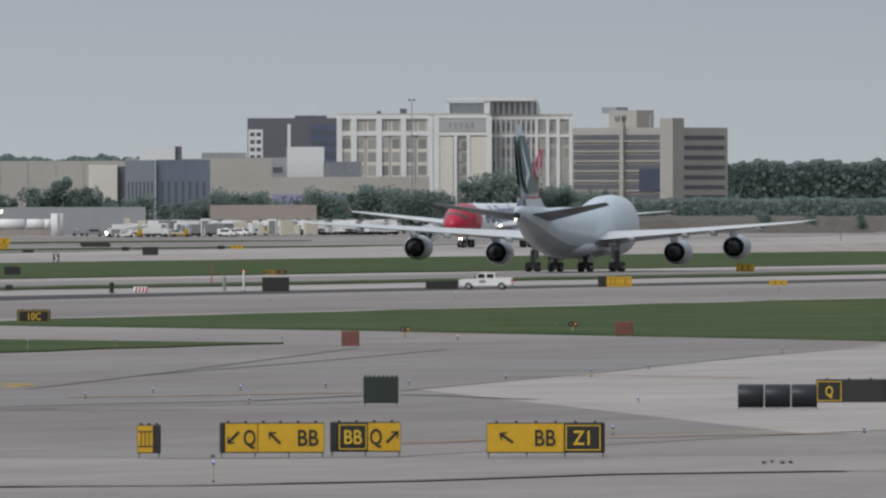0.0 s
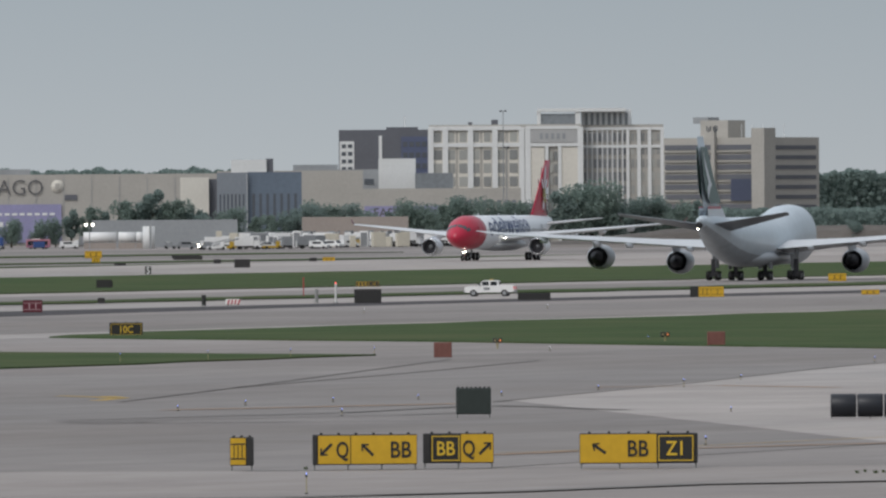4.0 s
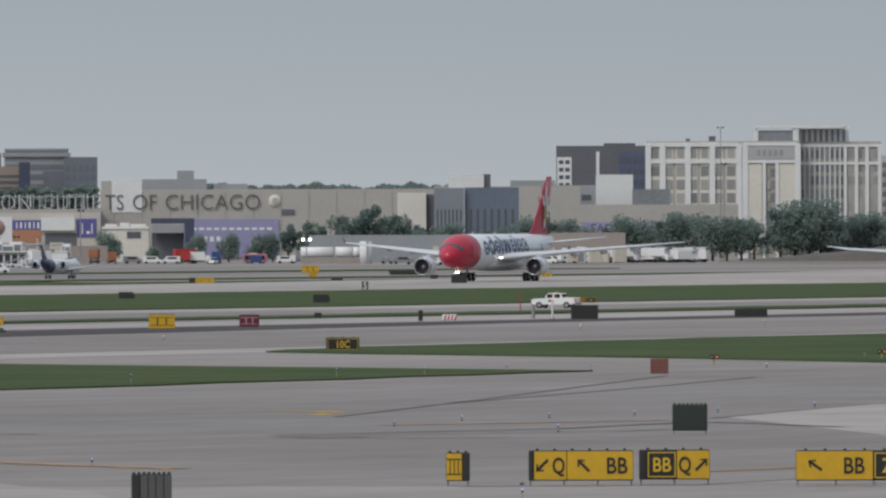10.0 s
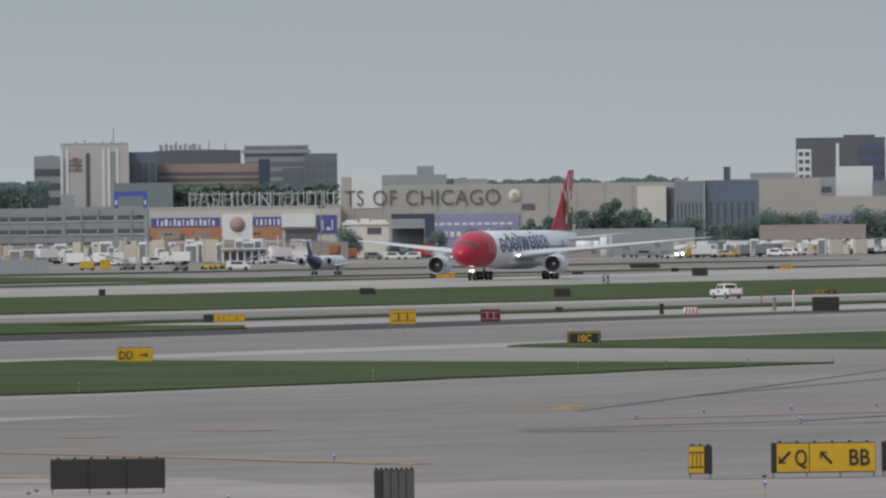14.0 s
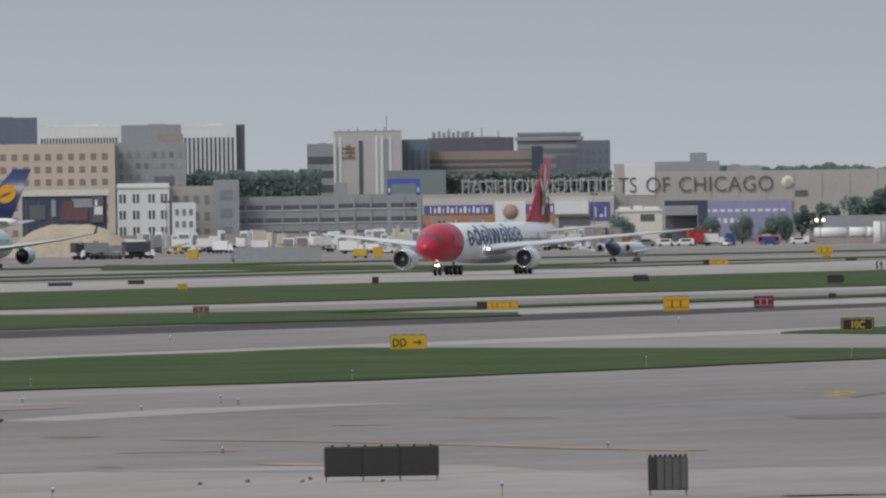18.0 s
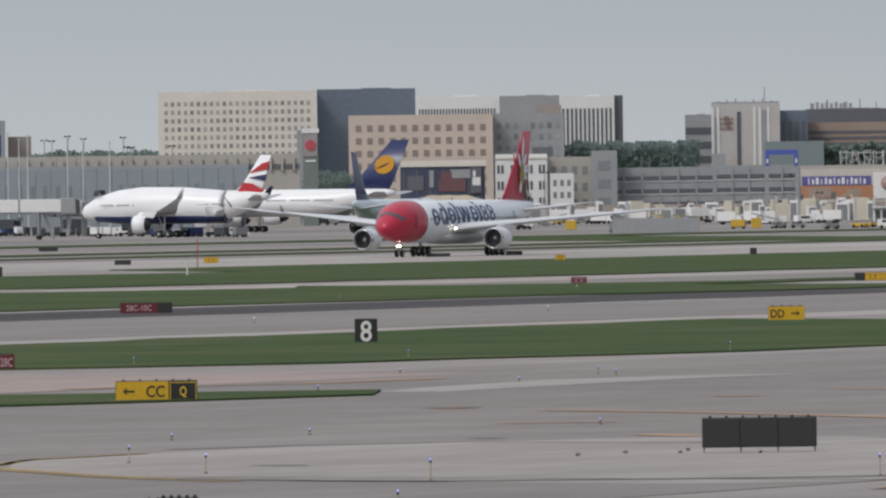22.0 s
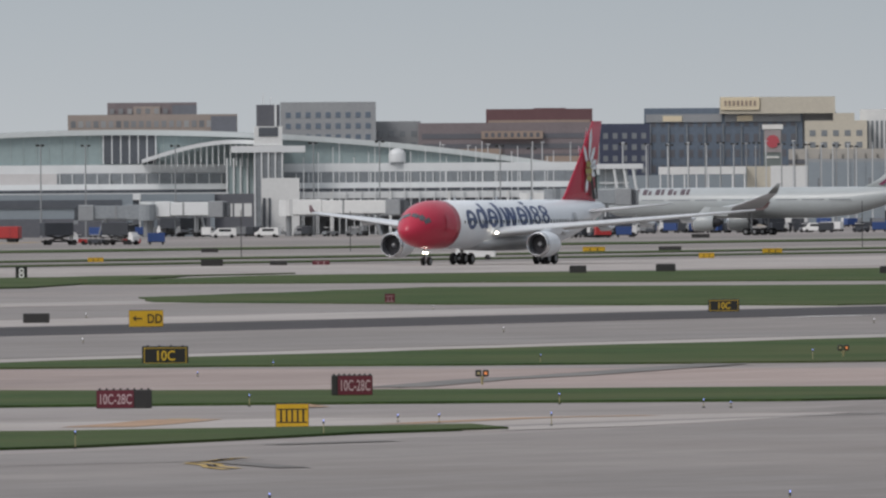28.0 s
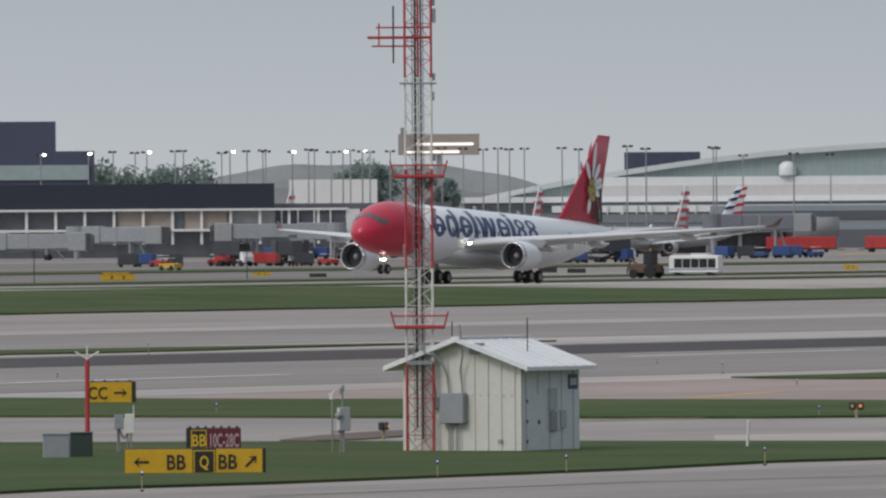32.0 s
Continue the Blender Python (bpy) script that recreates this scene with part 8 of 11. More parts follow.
M_CONCW = mat("blue_grey_panel", (0.26, 0.30, 0.33), 0.5, vary=0.05, scale=0.3)
for i in range(26):
    ob = part("panel", boxes((-W / 2 + W * (i + 0.5) / 26, -0.15, 0, W / 26 - 0.1, 0.3, H - 0.1)), M_CONCW, b)
grid(b, -W * 0.48, W * 0.48, 30, H - 8.5, H - 3.5, 1, 0.28, 0.7, M_GLM, y=-0.4, skip=0.35)

# ---- trees ----
def crown_mesh(name, seed, wide, high, n, material):
    """Leaf clumps spread over a few lobes, with an uneven outline and gaps."""
    rnd = random.Random(seed)
    lobes = [(rnd.uniform(-0.36, 0.36) * wide, rnd.uniform(-0.36, 0.36) * wide, rnd.uniform(0.28, 0.88) * high, rnd.uniform(0.13, 0.27) * wide) for _ in range(15)]
    verts, faces = [], []
    for _ in range(n):
        lx, ly, lz, lr = rnd.choice(lobes)
        v = Vector((rnd.gauss(0, 1), rnd.gauss(0, 1), rnd.gauss(0, 0.9))).normalized() * lr * min(1.0, rnd.uniform(0.3, 1.0) + 0.15) * rnd.uniform(0.9, 1.32)
        c = Vector((lx, ly, lz)) + v
        s = rnd.uniform(0.09, 0.27)
        a = Vector((rnd.gauss(0, 1), rnd.gauss(0, 1), rnd.gauss(0, 1))).normalized()
        b = a.cross(Vector((rnd.gauss(0, 1), rnd.gauss(0, 1), rnd.gauss(0, 1)))).normalized()
        k = len(verts)
        verts += [c + a * s, c + b * s * 0.8, c - a * s, c - b * s * 0.8]
        faces.append((k, k + 1, k + 2, k + 3))
    me = bpy.data.meshes.new(name)
    me.from_pydata(verts, [], faces)
    me.materials.append(material)
    return me


def tree(seed, wide, high, material, label):
    r = root("tree", pose(0, 0, 0), label, "tree", "trees before the buildings")
    rnd = random.Random(seed)
    rows = [((0, 0, 0), (0.1, 0, high * 0.5), 0.26, 0.15)]
    for i in range(6):
        a = rnd.uniform(0, 6.28)
        z = rnd.uniform(0.25, 0.5) * high
        rows.append(((0.05, 0, z), (math.cos(a) * wide * 0.3, math.sin(a) * wide * 0.3, z + high * 0.3), 0.11, 0.04))
    bm = bmesh.new()
    for q in rows:
        tube(bm, q[0], q[1], q[2], q[3], n=7)
    part("trunk", bm, M_BARK, r)
    ob = new("crown", crown_mesh("crown", seed, wide, high, 4300, material))
    ob.parent = r
    return r


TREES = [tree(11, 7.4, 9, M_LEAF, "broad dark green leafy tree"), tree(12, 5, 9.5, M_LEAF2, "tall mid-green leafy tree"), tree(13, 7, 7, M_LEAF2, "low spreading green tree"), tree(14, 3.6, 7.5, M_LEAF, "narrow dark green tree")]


def grove(row, t_seed):
    """Trees along a row: x, y, height and kind."""
    rnd = random.Random(t_seed)
    for x, y, h, k in row:
        src = TREES[k]
        f = h / (9, 9.5, 7, 7.5)[k]
        m = pose(x, y, 0, 0, 0, rnd.uniform(0, 360)) @ Matrix.Scale(f, 4)
        c = copy_thing(src, pose(x, y, 0))
        c.matrix_basis = m


def TR(*rows):
    grove(rows, len(rows))


TR((-109.6, 4383.6, 10.2, 0), (-97.4, 4383.9, 11.1, 0), (-91.5, 4374.0, 8.8, 0), (-85.0, 4377.2, 10.1, 2), (-83.8, 4379.2, 10.8, 3), (-77.1, 4371.3, 9.4, 1), (-72.7, 4367.4, 9.9, 1), (-68.5, 4371.5, 9.6, 1), (-65.4, 4369.5, 10.2, 0), (-61.2, 4374.6, 11.4, 0), (-58.2, 4379.6, 11.7, 2), (-55.0, 4377.7, 12.2, 1), (-51.9, 4379.7, 11.6, 0), (-49.1, 4377.7, 10.0, 3))
TR((-45.1, 4369.8, 9.3, 2), (-39.6, 4371.8, 9.6, 3), (-36.3, 4379.8, 11.0, 2), (-32.6, 4374.9, 11.9, 2), (-28.7, 4369.9, 10.4, 1), (-24.9, 4389.9, 12.9, 1), (-21.8, 4391.9, 13.4, 0), (-19.1, 4390.0, 12.2, 2), (-10.8, 4380.0, 12.2, 2), (-6.9, 4385.0, 13.6, 1), (-2.9, 4380.0, 13.3, 1), (0.7, 4380.0, 11.8, 0), (8.0, 4380.0, 14.7, 3), (11.9, 4385.0, 16.2, 2), (15.9, 4390.0, 16.5, 2), (19.0, 4388.0, 14.7, 1), (22.9, 4389.9, 11.4, 0), (26.9, 4394.9, 12.8, 0), (30.8, 4399.9, 13.3, 0), (34.8, 4399.9, 12.4, 3), (37.9, 4399.8, 10.9, 2))
TR((-177.8, 4376.4, 8.2, 2), (-153.8, 4377.3, 7.4, 2), (-144.8, 4377.6, 7.7, 2), (-136.0, 4377.9, 7.9, 2), (-132.6, 4379.0, 6.8, 0), (-128.3, 4378.1, 10.8, 3), (-122.4, 4378.3, 12.7, 1), (-119.4, 4380.0, 10.2, 3), (-113.2, 4378.5, 14.7, 1), (-106.4, 4378.7, 16.0, 3), (-102.6, 4379.0, 14.2, 1), (-98.6, 4378.8, 14.9, 1), (-92.5, 4379.0, 10.4, 3))
TR((-163.1, 4306.9, 4.4, 2), (-372.2, 4464.5, 15.2, 0), (-369.9, 4464.7, 13.7, 2), (-373.8, 4454.3, 13.0, 2), (-234.3, 4313.6, 7.4, 0))
TR((87.5, 4329.1, 5.9, 0), (100.7, 4328.8, 6.5, 1), (114.6, 4328.5, 5.9, 1), (43.6, 4419.8, 12.1, 3), (48.4, 4429.7, 11.4, 3))
TR((-760.3, 3518.8, 19.2, 0), (-756.5, 3519.6, 18.6, 2), (-752.8, 3520.4, 18.1, 1), (-749.0, 3521.2, 18.6, 0), (-745.2, 3522.0, 18.4, 2), (-708.7, 3529.6, 19.1, 1), (-705.5, 3530.2, 19.4, 0), (-702.4, 3530.8, 18.8, 3), (-686.0, 3534.0, 17.0, 3))
for q in TREES:
    for o in (*q.children, q):
        bpy.data.objects.remove(o)

# far woods on the skyline: one mass of leaves each
def woods(name, x0, y0, x1, y1, high, n, seed, material, depth=60):
    rnd = random.Random(seed)
    verts, faces = [], []
    a, b = Vector((x0, y0)), Vector((x1, y1))
    for _ in range(2 * n):
        k = rnd.random()
        p = a.lerp(b, k)
        top = high * (0.94 + 0.025 * math.sin(k * 23 + seed) + 0.02 * math.sin(k * 71) + 0.018 * math.sin(k * 173))
        z = top * (1 - rnd.random() ** 2.2)
        dy = rnd.uniform(0, depth)
        c = Vector((p.x, p.y + dy, z))
        s = rnd.uniform(0.35, 0.85)
        u = Vector((rnd.gauss(0, 1), rnd.gauss(0, 1), rnd.gauss(0, 1))).normalized()
        v = u.cross(Vector((rnd.gauss(0, 1), rnd.gauss(0, 1), rnd.gauss(0, 1)))).normalized()
        q = len(verts)
        verts += [c + u * s, c + v * s, c - u * s, c - v * s]
        faces.append((q, q + 1, q + 2, q + 3))
    me = bpy.data.meshes.new(name)
    me.from_pydata(verts, [], faces)
    me.materials.append(material)
    return tagged(new(name, me), "dense dark green woodland on the skyline", "woods", "", "stuff")


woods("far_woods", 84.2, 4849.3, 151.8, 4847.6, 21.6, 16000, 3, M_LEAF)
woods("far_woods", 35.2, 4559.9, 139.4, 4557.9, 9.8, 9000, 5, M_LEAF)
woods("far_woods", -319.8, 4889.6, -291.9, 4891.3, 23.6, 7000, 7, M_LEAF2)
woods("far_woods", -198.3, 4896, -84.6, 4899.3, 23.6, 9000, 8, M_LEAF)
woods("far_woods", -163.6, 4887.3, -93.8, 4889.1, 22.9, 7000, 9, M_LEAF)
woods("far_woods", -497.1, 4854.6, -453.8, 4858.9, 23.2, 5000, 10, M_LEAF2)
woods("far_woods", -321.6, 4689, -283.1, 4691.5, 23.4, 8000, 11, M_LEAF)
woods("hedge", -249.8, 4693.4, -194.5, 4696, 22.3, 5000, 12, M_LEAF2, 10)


def bank(name, x0, y0, x1, y1, high, material, label, seed=1, hill=False):
    """A low earth bank with a rough crest."""
    bm = bmesh.new()
    prev = None
    for i in range(61):
        k = i / 60
        x, y = x0 + (x1 - x0) * k, y0 + (y1 - y0) * k
        h = high * (0.95 + 0.03 * math.sin(k * 31 + seed) + 0.02 * math.sin(k * 87)) * min(1, 2.4 * k + 0.05, 8 * (1 - k) + 0.1)
        if hill:
            h = high * min(1.0, (max(0.0, math.sin(math.pi * k)) * 1.06) ** 0.55) * (0.96 + 0.03 * math.sin(k * 9) + 0.01 * math.sin(k * 41))
        row = [bm.verts.new(p) for p in ((x, y, -0.1), (x, y + 5, h * 0.7), (x, y + 12, h), (x, y + 30, -0.1))]
        if prev:
            for a, b, c, d in zip(prev, prev[1:], row[1:], row):
                bm.faces.new((a, b, c, d))
        prev = row
    bmesh.ops.recalc_face_normals(bm, faces=bm.faces)
    return tagged(part(name, bm, material), label, "bank", "", "structure")


bank("earth_bank", 23.4, 4479.9, 140.2, 4477.8, 4.8, M_EARTH, "low dry brown earth bank")
bank("earth_bank", -2, 4325, 118.5, 4323.4, 5.0, M_EARTH, "low brown earth bank before the trees", 4)
bank("earth_bank", -310.5, 3887.6, -279.5, 3890.0, 8.6, mat("sandy_spoil", (0.44, 0.37, 0.28), 0.95, vary=0.2, scale=0.2), "heap of sandy spoil", 2, True)
# Distance haze is put into the hill's grey colour.
bank("hill", -911.1, 4202.4, -774.1, 4229.7, 22.3, mat("haze_greyed_grass_slope", (0.235, 0.25, 0.255), 0.95, vary=0.15, scale=0.05), "long grassy hill on the skyline, greyed for haze", 3, True)

# low walls and tanks by the service yard
for nm, lb, dd, mt in (("yard_wall", "long low grey concrete wall", (-101.6, 4343.8, 40.0, 3, 7.2, 1.34), M_WALLG), ("yard_wall", "low pinkish brick wall", (-49.3, 4344.7, 29.2, 3, 7.7, 0.65), M_TAN), ("yard_wall", "long tan retaining wall", (-244.7, 4277.4, 140.8, 3, 4.5, 3.27), M_TAN)):
    block(nm, lb, dd, mt, "wall", parapet=0.3)
for x, y, z, w, h in ((-114.3, 4158.4, 1.75, 8.62, 2.67), (-107.2, 4158.6, 1.74, 4.46, 2.67), (-103.9, 4158.7, 1.73, 1.78, 2.67)):
    g8 = root("storage_tank", pose(x, y, 0), "long white horizontal storage tank on a concrete plinth", "tank", "storage tanks")
    smooth(part("shell", tubes(((-w / 2, 0, z + h / 2), (w / 2, 0, z + h / 2), h / 2), n=24), M_VWHITE, g8))
    part("plinth", boxes((0, 0, 0, w * 0.98, h, max(0.3, z - 0.1))), M_TAN, g8)
    for sx in (-0.3, 0.3):
        part("cradle", boxes((w * sx, 0, max(0.3, z - 0.1), 0.3, h * 0.8, 0.5)), M_STRUT, g8)
d8 = (-101.3, 4153.8, 3.3, 3, 5.9, 1.40)
g8 = root("silo", pose(d8[0], d8[1], 0), "upright white cylindrical tank", "tank")
smooth(part("tank", tubes(((0, 0, 0), (0, 0, d8[4]), d8[2] / 2), n=24), M_WALLW, g8))
part("ladder", boxes((0.4, -d8[2] / 2 - 0.05, 0, 0.4, 0.06, d8[4])), M_STRUT, g8)

# ---- service vehicles ----
M_VPINK = mat("faded_pink_red_paint", (0.42, 0.17, 0.21), 0.4, vary=0.12)
M_VORG = mat("rusty_orange_paint", (0.34, 0.13, 0.06), 0.5, vary=0.15)
KINDS = ("van", "box truck", "lift truck", "baggage loader", "tug", "cargo cart")
LBL = {"van": "white airport service van parked in the yard", "box truck": "white airport box truck parked in the yard", "lift truck": "white catering lift truck parked in the yard", "baggage loader": "yellow belt loader parked in the yard", "tug": "small aircraft tug parked on the apron", "cargo cart": "covered baggage cart parked on the apron"}
PROTO = {}
for kd in KINDS:
    for nm, mt in (("white", M_VWHITE), ("yellow", M_VYEL), ("grey", M_VGREY), ("red", M_VRED), ("blue", M_VBLUE), ("dark", M_VDARK)):
        lb = LBL[kd].replace("white", nm).replace("yellow", nm) if kd not in ("tug", "cargo cart") else LBL[kd].replace("small", "small " + nm).replace("covered", nm + " covered")
        PROTO[kd, nm] = (mt, lb)
MADE = {}


def fleet(x0, y0, x1, y1, n, mix, seed, spread=6.0):
    """Vehicles parked between two points of the apron."""
    rnd = random.Random(seed)
    for i in range(n):
        k = (i + rnd.uniform(0.1, 0.9)) / n
        kd, col = rnd.choice(mix)
        x, y = x0 + (x1 - x0) * k + rnd.uniform(-1, 1), y0 + (y1 - y0) * k + rnd.uniform(-spread, spread) * 3
        turn = rnd.choice((0, 180, 12, 35, -30, 90, 160)) + rnd.uniform(-8, 8)
        if (kd, col) not in MADE:
            MADE[kd, col] = van(pose(x, y, 0, 0, 0, turn), PROTO[kd, col][0], kd, PROTO[kd, col][1])
        else:
            copy_thing(MADE[kd, col], pose(x, y, 0, 0, 0, turn))


W1 = (("van", "white"), ("box truck", "white"), ("lift truck", "white"), ("van", "white"), ("box truck", "grey"), ("baggage loader", "yellow"), ("baggage loader", "white"))
W2 = (("van", "white"), ("cargo cart", "grey"), ("cargo cart", "white"), ("tug", "white"), ("box truck", "white"), ("tug", "grey"))
W3 = (("cargo cart", "red"), ("cargo cart", "blue"), ("tug", "red"), ("cargo cart", "grey"), ("cargo cart", "red"), ("tug", "blue"))
W4 = (("baggage loader", "yellow"), ("box truck", "yellow"), ("baggage loader", "yellow"), ("lift truck", "white"), ("tug", "yellow"))
fleet(-80.8, 3978.2, -55.2, 4022.6, 11, W1, 1)
fleet(-62.7, 4241.6, -37.4, 4294.1, 9, W4, 2)
fleet(-56.1, 4091.7, -14.6, 4350.7, 16, W1, 3)
# Dark vehicles, and shaded ones whose shade is put into the paint.
W6 = (("cargo cart", "dark"), ("lift truck", "dark"), ("tug", "dark"), ("cargo cart", "dark"), ("cargo cart", "blue"))
W5 = (("lift truck", "white"), ("box truck", "white"), ("lift truck", "white"), ("lift truck", "grey"), ("baggage loader", "yellow"))
fleet(-83.4, 4179.2, -14.1, 4200, 30, W5, 33)
fleet(-79.3, 4239.3, -14.3, 4260, 28, W5, 34)
fleet(-96.4, 4126.9, -80.8, 3978.2, 4, (("tug", "grey"), ("van", "grey")), 4)
fleet(-222.4, 3831.8, -198, 3883.8, 12, W1 + W2, 6)
fleet(-307.8, 4108.5, -202, 4115, 26, W5, 37)
block("store_shed", "long low grey store shed on the apron", (-197.5, 3159.8, 17.5, 5, 2.9, 3.58), M_WALLG, "shed", parapet=0.15)
fleet(-195.5, 3390.3, -159.9, 3381.5, 6, (("tug", "yellow"), ("cargo cart", "yellow"), ("tug", "grey")), 8)
fleet(-314.9, 4272.8, -251.3, 4158.3, 20, W1 + W2, 9)
fleet(-180.1, 3837.8, -168.6, 3965.1, 4, W1 + W4, 10)
fleet(-210.7, 3219.1, -196.3, 3248.5, 5, (("cargo cart", "white"), ("cargo cart", "grey")), 11, 1)
fleet(-428.5, 3770.6, -349.1, 3544.8, 24, W2[1:3] + W6 + W3[1:2], 12)
fleet(-343.9, 3492.5, -288.8, 3267.7, 16, W2[:3] + W6, 13)
fleet(-411.7, 3287.7, -340, 3216.7, 22, W2[1:2] + W6 + (("tug", "grey"), ("van", "white")), 14)
fleet(-394.8, 2963.8, -369.9, 2967, 14, W6 + (("tug", "grey"), ("van", "grey"), ("cargo cart", "red")), 15)
fleet(-526.9, 3256, -449.6, 3180.4, 22, W6 + (("van", "white"), ("tug", "grey"), ("cargo cart", "grey"), ("van", "grey")), 16)
fleet(-414.4, 3211.9, -364.3, 3285, 14, W2[1:2] + W6 + (("box truck", "grey"), ("cargo cart", "white")), 17)
fleet(-464.9, 2440.3, -443.1, 2434.7, 10, W6 + (("box truck", "white"), ("tug", "red")), 18)
fleet(-456.0, 2594.7, -443.5, 2603.4, 9, W6[-1:] + (("cargo cart", "blue"), ("cargo cart", "dark"), ("tug", "blue")), 19)
fleet(-564.9, 2716.9, -540.1, 2721.9, 22, W6, 21)
fleet(-442.5, 2714.2, -419.3, 2717.9, 6, W6 + (("tug", "red"),), 22)
fleet(-468.5, 2208.0, -472.0, 2226.0, 1, (("tug", "yellow"),), 23, 1)
fleet(-509.0, 2370.0, -477.0, 2376.0, 13, W6[:4] + (("tug", "red"), ("cargo cart", "red"), ("tug", "blue"), ("tug", "grey"), ("cargo cart", "blue")), 42)
truck = van(pose(0, 0, 0), M_VWHITE, "box truck", "white box truck driving on the apron", "")
truck.matrix_basis = pose(-479.0, 2522.0, 0, 0, 0, 188) @ Matrix.Diagonal((1.05, 1.0, 1.12, 1))
fleet(-271.5, 3590, -254.0, 3610, 9, W6[:4] + (("box truck", "grey"), ("lift truck", "grey"), ("cargo cart", "grey")), 41)
for x, y, turn in ((-470.3, 3114.7, 185), (-463.1, 3125.9, 172), (-494.8, 3121.0, 95)):
    van(pose(x, y, 0, 0, 0, turn), M_VWHITE, "van", "white airport service van before the terminal")
# by the mall's entrance
for x, y, turn, colour, kd, lb in ((-159.4, 4205, 4, M_VWHITE, "van", "white van parked before the mall"), (-154.6, 4210, 183, M_VWHITE, "van", "white van parked before the mall"), (-150.2, 4197, 92, M_VRED, "box truck", "red box truck parked before the mall"), (-151.6, 4230, 20, M_VRED, "lift truck", "red lift truck parked before the mall"),
                                (-146.4, 4197, 2, M_VWHITE, "box truck", "white box truck parked before the mall"), (-142.6, 4215, 88, M_VBLUE, "box truck", "blue box truck parked before the mall"), (-140.2, 4120, 70, M_VWHITE, "tug", "white tug on the far apron"), (-132.0, 4205, 3, M_VPINK, "bus", "pinkish red bus with windows"), (-130.4, 4160, 6, M_VBLUE, "cargo cart", "blue cargo cart beside the bus"),
                                (-124.6, 4230, 5, M_VWHITE, "van", "white van beside the tanks"), (-120.6, 4235, 172, M_VGREY, "box truck", "grey box truck beside the tanks"), (-170.5, 4215, 93, M_VORG, "box truck", "orange box truck before the mall"), (-174.8, 4205, 85, M_VORG, "lift truck", "orange lift truck before the mall"), (-166.0, 4240, 10, M_VGREY, "van", "grey van before the mall"),
                                (-169.3, 3296, 20, M_VGREY, "tug", "grey tug on the far apron"), (-157.3, 3296, 5, M_VWHITE, "van", "white van on the far apron")):
    van(pose(x, y, 0, 0, 0, turn), colour, kd, lb)
# loading dock of pale pillars and dark bays
g8 = root("loading_dock", pose(-189.9, 4015.6, 0, 0, 0, 2.71), "white loading dock with dark bays between pillars", "dock")
part("wall", boxes((0, 3, 0, 11.6, 4, 3.4)), M_WALLW, g8)
part("roof", boxes((0, 1.5, 3.4, 12.2, 8, 0.35)), M_STEELW, g8)
# Bays are dark panels that paint the shade inside the dock.
for i in range(7):
    part("pillar", boxes((-5.5 + i * 1.83, -1.6, 0, 0.35, 0.35, 3.4)), M_WALLW, g8)
    if i < 6:
        part("bay", boxes((-4.6 + i * 1.83, 0.95, 0.2, 1.35, 0.12, 2.6)), M_GLD, g8)
g8 = root("hall", pose(-178.5, 4016.0, 0, 0, 0, 2.5), "low white shed beside the loading dock", "building")
part("wall", boxes((0, 3, 0, 9.6, 6, 3.4)), M_VWHITE, g8)
part("roof", boxes((0, 3, 3.4, 10.0, 6.4, 0.3)), M_STEELW, g8)
part("door", boxes((-2.4, -0.06, 0, 2.2, 0.12, 2.6)), M_VGREY, g8)


def trailer(x, y, turn, length):
    r = root("cargo_trailer", pose(x, y, 0, 0, 0, turn), "long red covered baggage trailer on the apron", "trailer", "red trailers")
    part("body", boxes((0, 0, 0.75, length, 2.3, 2.2), bevel=0.08), M_VRED, r)
    part("deck", boxes((0, 0, 0.55, length + 0.4, 2.2, 0.2)), M_SBLACK, r)
    part("tow_bar", tubes(((length / 2, 0, 0.6), (length / 2 + 1.6, 0, 0.5), 0.07), n=6), M_SBLACK, r)
    for i in range(max(2, int(length / 3))):
        part("curtain_rib", boxes((-length / 2 + (i + 0.5) * length / max(2, int(length / 3)), 0, 0.8, 0.12, 2.36, 1.9)), M_TAIL2, r)
    car_wheels(r, (-length * 0.36, -length * 0.2, length * 0.36), 0.9, 0.42)


M_TAIL2 = mat("dark_red_curtain_rib", (0.25, 0.03, 0.035), 0.5, vary=0.1)
trailer(-496.1, 2908.0, 8, 13.0)
trailer(-481.0, 2910.5, 172, 6.4)
stripe("stand_line", [(2490, 1206), (2560, 1236), (2640, 1262)], 3.0, M_YLINE, "yellow painted apron stand line", 0.05)
lead = van(pose(0, 0, 0), M_VWHITE, "box truck", "white box truck with bright headlights turning in the yard", " ")
for sy in (-0.75, 0.75):
    part("headlight", tubes(((2.92, sy, 1.0), (3.0, sy, 1.0), 0.42), n=12), M_LAMP, lead, "bright headlight")


